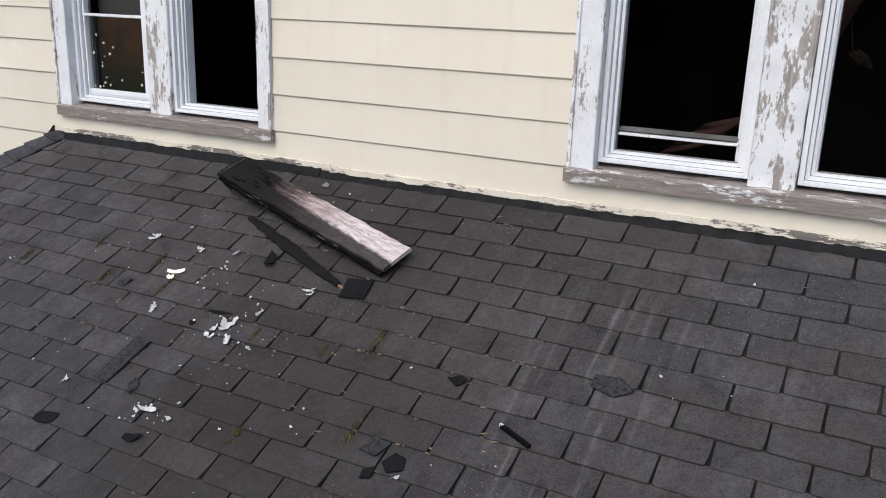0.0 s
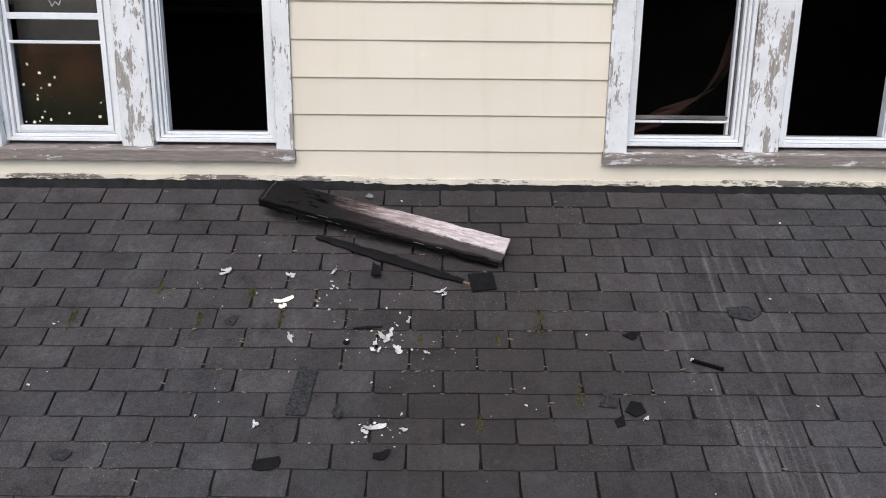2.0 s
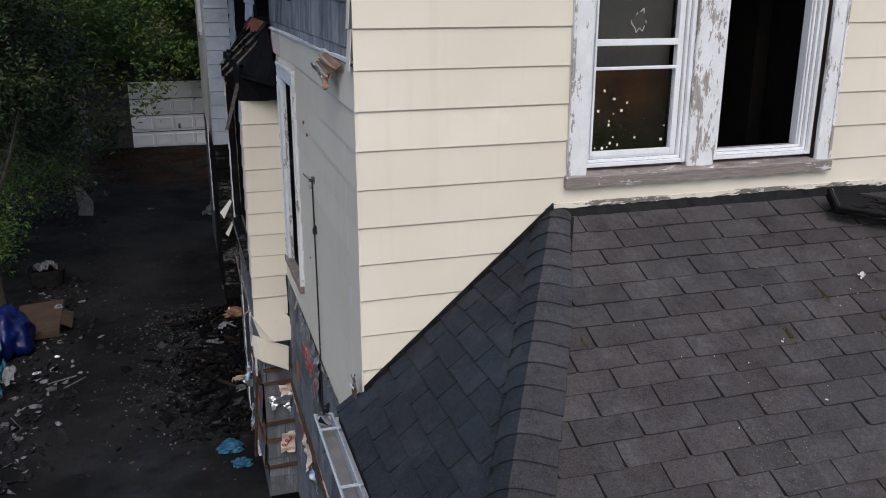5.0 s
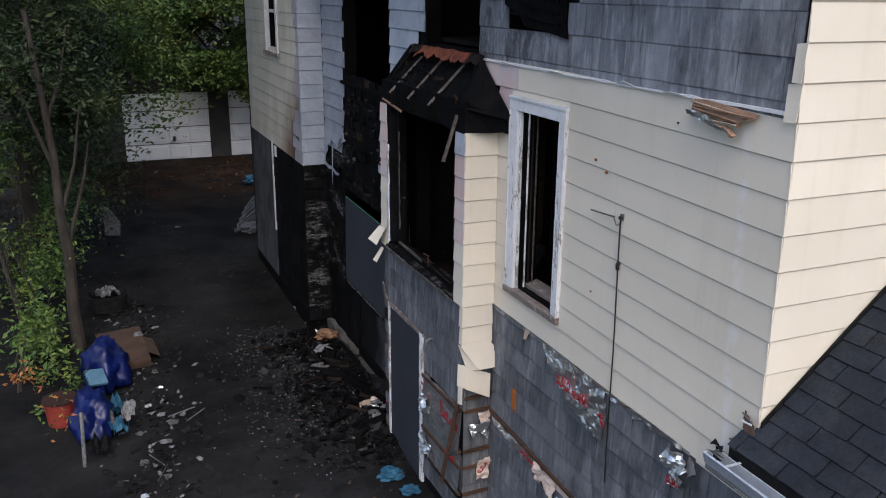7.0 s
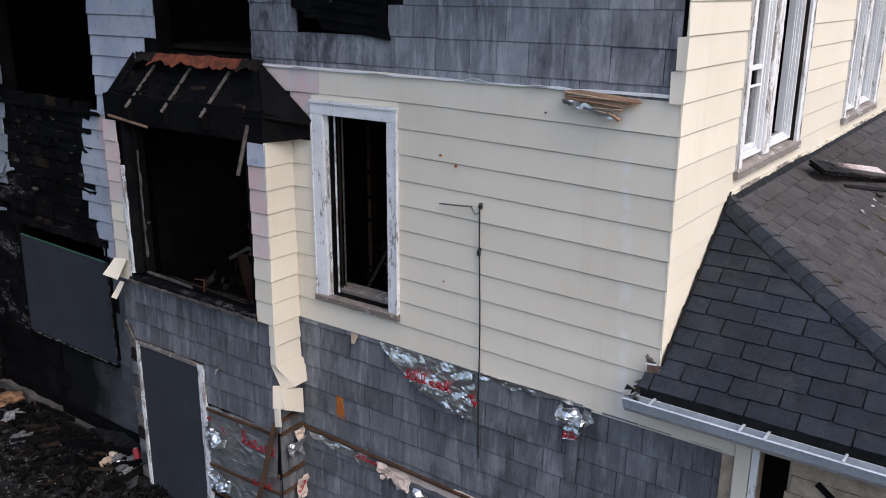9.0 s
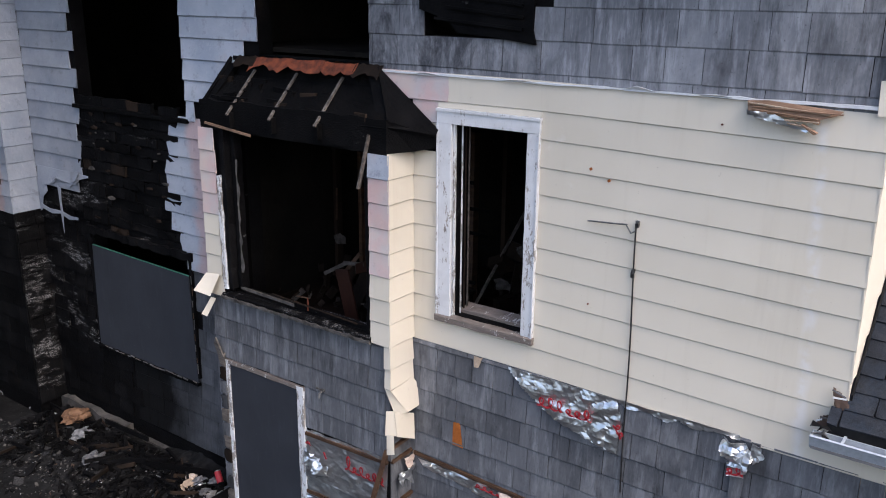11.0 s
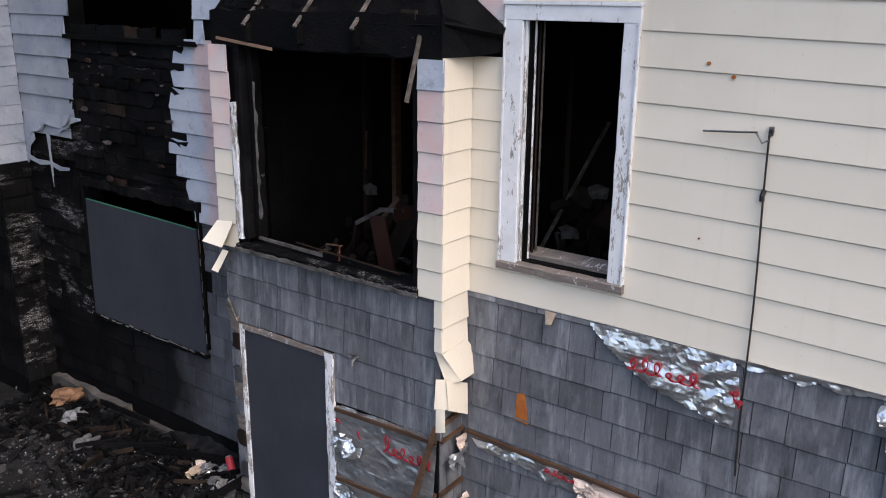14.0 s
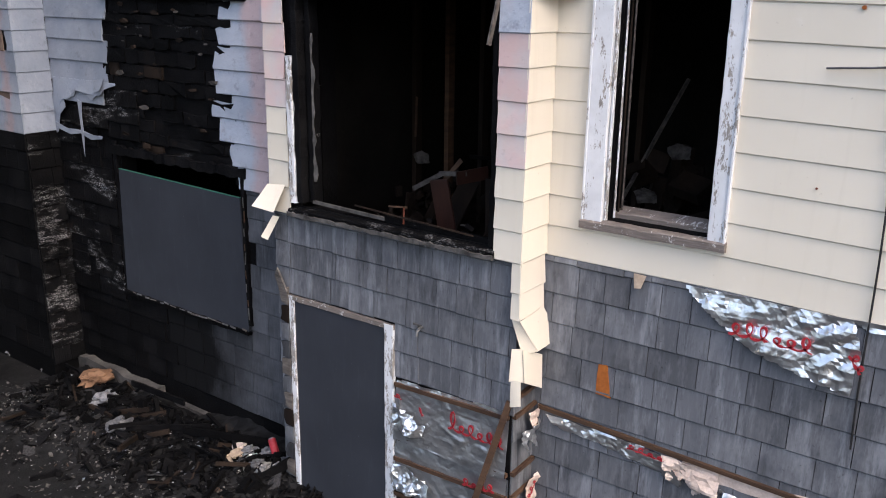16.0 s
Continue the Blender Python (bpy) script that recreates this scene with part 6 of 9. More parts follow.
def melted_edge():
    """The torn, half-molten lower end of the siding beside the wing."""
    strip = lambda pts, lab: part("melted_strip", bent(pts), M["shaded"], wall_side, lab)

    def bent(pts):
        bm = bmesh.new()
        slab(bm, [on_side(o, a, z) for o, a, z in pts], (0.004, 0, 0))
        return bm

    r = random.Random(99)
    # ragged tongue that runs down from the burnt corner towards the wing
    up = [(0.030, 11.52 + 0.08 * i, 3.16) for i in range(14)]
    low = []
    for i in range(14):
        a = 11.52 + 0.08 * i
        base = 3.19 - 0.05 * i if i < 5 else 2.96 + 0.035 * (i - 5) if i < 9 else 3.02 - 0.055 * (i - 9)
        low.append((0.036 + r.uniform(-0.004, 0.012), a + r.uniform(-0.02, 0.02), min(3.14, base + r.uniform(-0.045, 0.045))))
    strip(up + low[::-1], "melted ragged siding edge")
    strip([(0.03, 12.61, 3.0), (0.03, 12.42, 3.0), (0.05, 12.36, 2.88), (0.05, 12.47, 2.80), (0.04, 12.55, 2.62), (0.03, 12.61, 2.60)], "melted siding edge folded down")
    strip([(0.05, 12.14, 2.97), (0.05, 12.07, 2.95), (0.06, 12.075, 2.80), (0.07, 12.05, 2.66), (0.07, 12.075, 2.42), (0.07, 12.09, 2.60), (0.06, 12.11, 2.78)], "melted hanging siding strip")
    strip([(0.06, 12.54, 2.72), (0.06, 12.36, 2.675), (0.06, 12.10, 2.68), (0.065, 11.90, 2.65), (0.065, 11.75, 2.655), (0.065, 11.76, 2.625), (0.06, 11.95, 2.60), (0.06, 12.12, 2.645), (0.06, 12.30, 2.62), (0.06, 12.52, 2.66)], "molten siding bar hanging across")
    strip([(0.05, 11.84, 3.17), (0.05, 11.66, 3.20), (0.08, 11.70, 3.09), (0.08, 11.80, 3.06)], "curled siding end")


melted_edge()
# concrete footing
bm = bmesh.new()
bm = ragged_strip(lambda o, a, z: on_side(o, a, z), 11.20, WING_Y, -0.2, 0.20, 0.09, 181, 0.0, 0.018, 0.09)
mbox(bm, on_side, -0.02, 0.045, 9.2, 11.18, -0.2, 0.12)
part("footing", bm, M["footing"], wall_side, "sooty concrete footing")

# ---- foil, battens, wires and scraps on the side wall ----
def inside(poly, a, z):
    hit = False
    for (p, q), (r, s) in zip(poly, poly[1:] + poly[:1]):
        if (q > z) != (s > z) and a < p + (z - q) * (r - p) / (s - q):
            hit = not hit
    return hit


def onto_edge(poly, a, z):
    """The nearest point of a polygon's outline."""
    best, at = 9e9, (a, z)
    for (p, q), (u, v) in zip(poly, poly[1:] + poly[:1]):
        l = (u - p) ** 2 + (v - q) ** 2
        t = max(0.0, min(1.0, ((a - p) * (u - p) + (z - q) * (v - q)) / l)) if l else 0.0
        x, y = p + (u - p) * t, q + (v - q) * t
        d = (x - a) ** 2 + (y - z) ** 2
        if d < best:
            best, at = d, (x, y)
    return at


def crumple(to, poly, step, lift, amp, seed, thick=0.0015, sag=0.0):
    """A crumpled sheet cut to a polygon in (along, up)."""
    bm = bmesh.new()
    a0, a1 = min(p[0] for p in poly), max(p[0] for p in poly)
    z0, z1 = min(p[1] for p in poly), max(p[1] for p in poly)
    na, nz = max(2, int((a1 - a0) / step)), max(2, int((z1 - z0) / step))
    r = random.Random(seed)
    pt = {}

    def vert(i, j):
        if (i, j) not in pt:
            a, z = a0 + (a1 - a0) * i / na, z0 + (z1 - z0) * j / nz
            k = Vector((a * 5.2 + seed, z * 5.2, seed * 1.7))
            w_ = Vector((noise.noise(k * 0.7), noise.noise(k * 0.7 + Vector((9, 0, 0))), 0)) * 0.8
            k = Vector((k.x + 0.6 * k.y, k.y * 1.5 - 0.4 * k.x, k.z)) + w_
            o = lift + amp * abs(noise.noise(k)) * 2.6 + amp * 0.8 * abs(noise.noise(k * 2.6)) + amp * 0.35 * abs(noise.noise(k * 5.5)) + sag * (z1 - z)
            a, z = a + r.uniform(-0.15, 0.15) * step, z + r.uniform(-0.15, 0.15) * step
            if not inside(poly, a, z):
                a, z = onto_edge(poly, a, z)
            pt[i, j] = bm.verts.new(to(max(o, 0.003), a, z))
        return pt[i, j]

    for i in range(na):
        for j in range(nz):
            if inside(poly, a0 + (a1 - a0) * (i + 0.5) / na, z0 + (z1 - z0) * (j + 0.5) / nz):
                q = [vert(i, j), vert(i + 1, j), vert(i + 1, j + 1), vert(i, j + 1)]
                if (i + j) % 2:
                    bm.faces.new(q[:3])
                    bm.faces.new((q[0], q[2], q[3]))
                else:
                    bm.faces.new((q[0], q[1], q[3]))
                    bm.faces.new(q[1:])
    ex = bmesh.ops.extrude_face_region(bm, geom=bm.faces[:])
    d = to(thick, 0, 0) - to(0, 0, 0)
    bmesh.ops.translate(bm, verts=[g for g in ex["geom"] if isinstance(g, bmesh.types.BMVert)], vec=-d)
    return bm


def squiggle(to, o, a0, z0, a1, z1, height, loops, parent, seed=0):
    """Red printed flourish, drawn as plain looping strokes that lie flat on the foil."""
    r = random.Random(seed)
    d = Vector((a1 - a0, z1 - z0))
    up = Vector((-d.y, d.x)).normalized()
    up = up if up.y > 0 else -up
    wide = 0.0060 + 0.0022 * (height > 0.045)
    lift = to(0.0015, 0, 0) - to(0, 0, 0)
    for k in range(loops):
        tall = height * r.choice((0.5, 0.6, 1.0)) * (1.6 if k == 0 else 1.0)
        line = []
        for i in range(15):
            w = i / 14 * 2 * math.pi
            t = (k + i / 14 + 0.45 * math.sin(w)) / loops
            line.append(Vector((a0, z0)) + d * t + up * tall * (0.5 - 0.5 * math.cos(w)))
        bm = bmesh.new()
        rim = []
        for i, p in enumerate(line):
            run = (line[min(i + 1, 14)] - line[max(i - 1, 0)]).normalized()
            n = Vector((-run.y, run.x)) * wide * (0.75 + 0.35 * math.sin(i * 0.9 + k))
            rim.append([[bm.verts.new(to(o, q.x, q.y) + e) for q in (p + n, p - n)] for e in (lift, -lift)])
        for (t0, b0), (t1, b1) in zip(rim, rim[1:]):
            bm.faces.new((t0[0], t0[1], t1[1], t1[0]))
            bm.faces.new((b0[0], b1[0], b1[1], b0[1]))
            bm.faces.new((t0[0], t1[0], b1[0], b0[0]))
            bm.faces.new((t0[1], b0[1], b1[1], t1[1]))
        for t0, b0 in (rim[0], rim[-1]):
            bm.faces.new((t0[0], b0[0], b0[1], t0[1]))
        part("print_stroke", bm, M["red"], parent, "red printed stroke")


def torn_foil(name, at, label, sheets):
    t = thing(name, at, label, "insulation")
    for k, (to, poly, lift, amp, mat, lab) in enumerate(sheets):
        part("sheet", crumple(to, poly, 0.021, lift, amp, 7 + 5 * k + int(at[1] * 10), sag=0.08), M[mat], t, lab)
    return t


f1 = torn_foil("foil_sheet", (SIDE, 5.55, 2.0), "crumpled silver foil backing with red print hanging below the siding",
               [(on_side, [(6.05, 2.385), (5.965, 2.315), (5.81, 2.20), (5.70, 2.13), (5.61, 2.085), (5.42, 2.036), (5.20, 1.984), (5.09, 1.972), (5.06, 2.19), (5.10, 2.33), (5.13, 2.385)], 0.02, 0.012, "foil", "crumpled silver foil")])
squiggle(on_side, 0.058, 5.75, 2.165, 5.30, 2.155, 0.085, 6, f1, 3)
squiggle(on_side, 0.070, 5.12, 2.20, 5.055, 2.11, 0.05, 2, f1, 4)
part("edge_strip", crumple(on_side, [(5.15, 2.39), (5.05, 2.33), (4.9, 2.352), (4.75, 2.32), (4.67, 2.358), (4.55, 2.33), (4.4, 2.362), (4.25, 2.35), (4.25, 2.39)], 0.012, 0.022, 0.010, 3), M["foil"], f1, "ragged foil edge under the siding")
f2 = torn_foil("foil_scrap", (SIDE, 4.23, 2.1), "wad of silver foil with red print under the siding",
               [(on_side, [(4.37, 2.30), (4.33, 2.22), (4.28, 2.18), (4.17, 2.20), (4.14, 2.28), (4.2, 2.36), (4.35, 2.36)], 0.03, 0.05, "foil", "crumpled silver foil"),
                (on_side, [(4.31, 2.19), (4.3, 2.10), (4.19, 2.11), (4.17, 2.18)], 0.04, 0.03, "foil", "silver foil end with red print"),
                (on_side, [(4.17, 2.36), (4.11, 2.35), (4.08, 2.28), (4.15, 2.22), (4.18, 2.26)], 0.02, 0.03, "foil", "crumpled silver foil")])
squiggle(on_side, 0.085, 4.3, 2.12, 4.19, 2.14, 0.05, 2, f2, 14)
curled("torn_shingle", [on_side(0.02, 4.29, 2.10), on_side(0.02, 4.2, 2.10), on_side(0.05, 4.21, 1.76), on_side(0.04, 4.28, 1.74)], wall_side, M["shingle"], 0.01, "loose hanging grey shingle")


def antenna():
    t = thing("cable_bracket", (SIDE, 5.09, 3.3), "black cable hanging from a small wall bracket with arm", "cable")
    o = 0.035
    part("arm", tube([on_side(o, 5.428, 3.648), on_side(o, 5.208, 3.662), on_side(o, 5.138, 3.668)], 0.006, 6), M["metal"], t)
    part("brace", tube([on_side(o, 5.148, 3.668), on_side(o, 5.108, 3.612), on_side(o, 5.078, 3.632)], 0.005, 6), M["metal"], t)
    part("plate", one_box(SIDE - 0.03, SIDE - 0.01, 5.06, 5.084, 3.657, 3.702, 0.003), M["metal"], t)
    part("clamp", tube([on_side(0.02, 5.068, 3.678), on_side(0.045, 5.068, 3.678)], 0.012, 8), M["cable"], t)
    r = random.Random(2)
    pts = [on_side(o - 0.01, 5.046 + 0.0145 * (z - 1.65) + 0.005 * math.sin(z * 4), z) for z in (3.672, 3.5, 3.34, 3.1, 2.9, 2.7, 2.5, 2.3, 2.1, 1.9, 1.66)]
    part("cable", tube(pts, 0.0055, 6), M["cable"], t)
    part("junction", tube([on_side(o - 0.02, 5.075, 3.365), on_side(o - 0.01, 5.08, 3.335), on_side(o - 0.015, 5.08, 3.305)], 0.014, 8), M["cable"], t, "black cable joint")


antenna()

# battens with torn foil where shingles are gone, on the main wall
part("batten", bar(on_side(0.026, 6.96, 1.325), on_side(0.026, 4.6, 1.245), 0.024, 0.026), M["brown_wood"], wall_side, "bare brown batten")
part("foil_strip", crumple(on_side, [(6.90, 1.29), (6.84, 1.225), (6.74, 1.20), (6.5, 1.20), (6.3, 1.165), (6.1, 1.14), (5.95, 1.08), (5.93, 1.13), (6.05, 1.25), (6.2, 1.28)], 0.02, 0.02, 0.012, 9), M["foil"], wall_side, "torn silver foil strip")
squiggle(on_side, 0.05, 6.30, 1.245, 6.05, 1.235, 0.03, 4, wall_side, 9)
part("paper_scrap", crumple(on_side, [(6.08, 1.27), (6.02, 1.10), (5.92, 1.16), (5.86, 1.06), (5.78, 1.13), (5.70, 1.12), (5.72, 1.27)], 0.02, 0.02, 0.03, 12), M["paper"], wall_side, "torn tan backing paper")
part("foil_strip", crumple(on_side, [(5.72, 1.18), (5.60, 1.06), (5.45, 1.04), (5.55, 1.14)], 0.02, 0.02, 0.03, 13), M["foil"], wall_side, "torn silver foil strip")
part("bare_board", ragged_strip(lambda o, a, z: on_side(o + 0.008, a, z), 4.6, 5.95, 1.19, 1.28, 0.012, 14), M["paper"], wall_side, "bare pale board")
bm = bmesh.new()
slab(bm, [on_side(0.019, a, z) for a, z in ((6.545, 1.742), (6.486, 1.748), (6.478, 1.69), (6.462, 1.61), (6.45, 1.528), (6.50, 1.536), (6.553, 1.533), (6.552, 1.64))], (0.012, 0, 0))
part("stain", bm, M["orange"], wall_side, "orange undercoat patch")
curled("hanging_scrap", [on_side(0.01, 6.36, 2.385), on_side(0.02, 6.28, 2.385), on_side(0.05, 6.30, 2.31), on_side(0.04, 6.34, 2.30)], wall_side, M["osb"], 0.01, "small hanging scrap")
for y, z, size, mat in ((5.437, 4.004, 0.011, "orange"), (5.299, 3.94, 0.011, "orange"), (4.58, 4.385, 0.007, "rust"), (5.40, 3.04, 0.006, "rust")):
    part("nail_mark", tube([on_side(0.010, y, z), on_side(0.020, y, z)], size, 7), M[mat], wall_side, "rusty nail head")

# the same on the bay beside the door
to_low = lambda o, a, z: Vector((LOW - o, a, z))
for k, (z, y0, y1) in enumerate(((1.31, 7.02, 7.98), (0.885, 7.02, 7.99), (0.71, 7.02, 7.99), (0.42, 7.02, 7.99))):
    part("batten", bar(to_low(0.026, y1, z - 0.015), to_low(0.026, y0, z + 0.015), 0.028, 0.030), M["brown_wood"], wall_bay, "bare brown batten")
    part("batten", bar(Vector((LOW, RETURN + 0.025, z + 0.02)), Vector((SIDE, RETURN + 0.025, z + 0.03)), 0.03, 0.03), M["brown_wood"], wall_bay, "bare brown batten")
part("batten", bar(Vector((LOW, RETURN + 0.012, 1.47)), Vector((SIDE, RETURN + 0.012, 1.485)), 0.03, 0.024), M["brown_wood"], wall_bay, "bare brown batten")
f3 = torn_foil("foil_lining", (LOW, 7.6, 0.9), "silver foil lining with red print behind missing shingles",
               [(to_low, [(7.985, 1.30), (7.985, 0.86), (7.80, 0.86), (7.66, 0.87), (7.2, 0.86), (7.03, 0.88), (7.025, 1.30)], 0.006, 0.006, "dull_foil", "dull silver foil"),
                (to_low, [(7.98, 1.16), (7.98, 1.0), (7.85, 0.94), (7.70, 0.97), (7.68, 1.06), (7.85, 1.13)], 0.03, 0.045, "foil", "bright crumpled foil"),
                (to_low, [(7.98, 0.66), (7.98, 0.50), (7.80, 0.47), (7.62, 0.52), (7.64, 0.60), (7.8, 0.67)], 0.03, 0.04, "foil", "bright crumpled foil"),
                (to_low, [(7.985, 0.86), (7.985, 0.44), (7.03, 0.44), (7.03, 0.86)], 0.005, 0.005, "dull_foil", "dull silver foil"),
                (to_low, [(7.97, 1.335), (7.97, 1.28), (7.4, 1.30), (7.05, 1.33), (7.05, 1.37), (7.5, 1.35)], 0.012, 0.012, "foil", "ragged foil edge")])
squiggle(to_low, 0.035, 7.50, 1.10, 7.05, 1.09, 0.085, 6, f3, 5)
squiggle(to_low, 0.055, 7.70, 1.14, 7.72, 1.13, 0.04, 1, f3, 6)
squiggle(to_low, 0.05, 7.36, 0.72, 7.10, 0.75, 0.05, 4, f3, 7)
squiggle(to_low, 0.05, 7.97, 1.21, 7.90, 1.20, 0.03, 1, f3, 8)
wall_shingles(wall_bay, lambda o, a, z: to_low(o - 0.004, a, z), 7.02, 7.98, 0.45, 0.86, 0.2, M["shingle"], [(7.6, 8.0, 0.4, 0.66)], seed=44)
part("leaning_plank", bar(to_low(0.055, 7.00, 1.46), to_low(0.10, 7.30, 0.42), 0.02, 0.042), M["brown_wood"], wall_bay, "loose brown plank")
ret = lambda o, a, z: Vector((a, RETURN + 0.03 - o, z))
f4 = torn_foil("foil_scrap", (-6.0, RETURN, 1.0), "torn foil and paper on the bay's narrow side",
               [(ret, [(-6.10, 1.22), (-6.08, 1.08), (-5.98, 1.12), (-5.90, 1.02), (-5.88, 1.24)], 0.02, 0.04, "foil", "crumpled silver foil"),
                (ret, [(-6.0, 1.32), (-5.98, 1.18), (-5.88, 1.24), (-5.87, 1.34)], 0.025, 0.04, "paper", "torn tan paper"),
                (ret, [(-6.0, 0.82), (-6.02, 0.62), (-5.88, 0.60), (-5.87, 0.84)], 0.02, 0.03, "paper", "torn tan paper")])
squiggle(ret, 0.06, -5.98, 0.66, -5.89, 0.78, 0.04, 3, f4, 11)

# ragged metal edge along the top of the cream siding, and a torn sheathing scrap
part("top_edge", ragged_strip(on_side, 3.72, 7.28, 4.543, 4.556, 0.022, 51, 0.003, 0.006, 0.11), M["vinyl"], wall_side, "bent white metal edge")
for k, (y0, y1, h) in enumerate(((5.25, 5.02, 0.03), (6.2, 5.85, 0.012), (6.95, 6.7, 0.015), (4.75, 4.5, 0.014))):
    bm = bmesh.new()
    slab(bm, [on_side(0.02, y0, 4.55), on_side(0.02, y1, 4.55), on_side(0.05, (y0 + y1) / 2, 4.55 + h)], (0.004, 0, 0.002))
    part("bent_edge", bm, M["vinyl"], wall_side, "bent white metal edge")
scrap = thing("torn_sheathing", (SIDE, 4.168, 4.4), "torn raw wood sheathing scrap with foil underside", "board")
bm = bmesh.new()
slab(bm, [on_side(0.03, 4.440, 4.54), on_side(0.035, 4.322, 4.55), on_side(0.03, 3.908, 4.517), on_side(0.045, 3.933, 4.495), on_side(0.06, 4.016, 4.47), on_side(0.07, 4.018, 4.44), on_side(0.06, 4.158, 4.465), on_side(0.055, 4.423, 4.485)], (0.010, 0, 0.004))
part("wood_scrap", bm, M["raw_wood"], scrap, "splintered raw wood")
for k, (y0, y1, za, zb, w, o) in enumerate(((4.428, 3.968, 4.535, 4.500, 0.016, 0.050), (4.40, 3.898, 4.515, 4.506, 0.012, 0.056), (4.398, 4.028, 4.500, 4.470, 0.014, 0.066), (4.268, 4.018, 4.453, 4.455, 0.013, 0.074), (4.108, 4.018, 4.438, 4.395, 0.030, 0.078), (4.078, 4.028, 4.418, 4.388, 0.022, 0.084), (4.188, 4.058, 4.438, 4.42, 0.018, 0.078))):
    part("splinter", bar(on_side(o, y0, za), on_side(o + 0.006, y1, zb), 0.006, w, (1, 0, 0.1)), M["raw_wood" if k % 3 else "osb"], scrap, "splintered wood sliver")
part("foil_scrap", crumple(lambda o, a, z: on_side(o + 0.055, a, z), [(4.420, 4.495), (4.272, 4.486), (4.158, 4.44), (4.063, 4.413), (4.073, 4.394), (4.230, 4.425), (4.411, 4.465)], 0.014, 0.024, 0.012, 18), M["foil"], scrap, "silver foil underside")
# siding ends that wrap the front corner
for z0, z1, d in ((4.512, 4.71, 0.075), (4.71, 4.908, 0.05)):
    curled("corner_return", [(SIDE - 0.02, FRONT - 0.02, z1), (SIDE - 0.016, FRONT + d, z1 - 0.01), (SIDE - 0.03, FRONT + d - 0.01, z0), (SIDE - 0.034, FRONT - 0.02, z0)], wall_front, M["siding"], 0.004, "bent siding end")
# burnt patch in the upper wall
bm = bmesh.new()
slab(bm, [on_side(0.02, 6.92, 5.6), on_side(0.02, 5.90, 5.6), on_side(0.02, 5.93, 4.90), on_side(0.025, 5.90, 4.80), on_side(0.02, 6.2, 4.835), on_side(0.02, 6.55, 4.86), on_side(0.02, 6.65, 4.95), on_side(0.02, 6.9, 5.02)], (0.02, 0, 0))
part("burnt_patch", bm, M["char"], wall_side, "black burnt boarding")
for k in range(3):
    part("burnt_lath", bar(on_side(0.035, 6.75 - 0.1 * k, 4.96 + 0.08 * k), on_side(0.035, 6.0, 4.90 + 0.08 * k), 0.012, 0.02), M["char"], wall_side)

# hose tap on the bay
tap = thing("hose_tap", (LOW, 7.745, 1.77), "small weathered metal hose tap on the grey shingles", "tap")
part("spout", tube([(LOW - 0.005, 7.745, 1.785), (LOW - 0.05, 7.745, 1.785), (LOW - 0.075, 7.745, 1.77), (LOW - 0.085, 7.742, 1.735)], 0.011, 8), M["metal"], tap)
part("stem", tube([(LOW - 0.05, 7.745, 1.785), (LOW - 0.075, 7.745, 1.82)], 0.007, 6), M["metal"], tap)
part("tap_handle", bar((LOW - 0.077, 7.715, 1.822), (LOW - 0.077, 7.775, 1.822), 0.01, 0.012), M["blister"], tap)

# torn flashing and dust where the gutter meets the house corner
part("torn_flashing", crumple(lambda o, a, z: on_side(o + 0.05, a, z), [(3.805, 2.64), (3.79, 2.70), (3.735, 2.735), (3.665, 2.725), (3.675, 2.66), (3.725, 2.63)], 0.016, 0.02, 0.025, 61), M["dull_cream"], wall_side, "torn bent flashing")
part("torn_flashing", crumple(lambda o, a, z: on_side(o + 0.02, a, z), [(3.745, 2.89), (3.73, 2.80), (3.695, 2.73), (3.635, 2.74), (3.645, 2.82), (3.685, 2.86)], 0.016, 0.008, 0.014, 62), M["dull_cream"], wall_side, "dusty torn flashing")
for k, (y0, z0, y1, z1) in enumerate(((3.745, 2.88, 3.665, 2.845), (3.735, 2.835, 3.66, 2.84), (3.805, 2.665, 3.685, 2.735), (3.785, 2.70, 3.645, 2.71))):
    part("bent_strip", bar(on_side(0.055 + 0.012 * k, y0, z0), on_side(0.05 + 0.01 * k, y1, z1), 0.003, 0.010), M[("litter", "vinyl", "vinyl", "metal")[k]], wall_side, "bent metal strip")

# ---- things lying on the porch roof ----
def roof_point(x, y, h=0.012):
    return Vector((x, y, z_front(y))) + nf * h


def roof_pose(x, y, h, turn):
    up = nf
    ex = Vector((1, 0, 0))
    ey = up.cross(ex)
    m = Matrix((ex, ey, up)).transposed().to_4x4()
    m.translation = roof_point(x, y, h)
    return m @ Matrix.Rotation(radians(turn), 4, "Z")


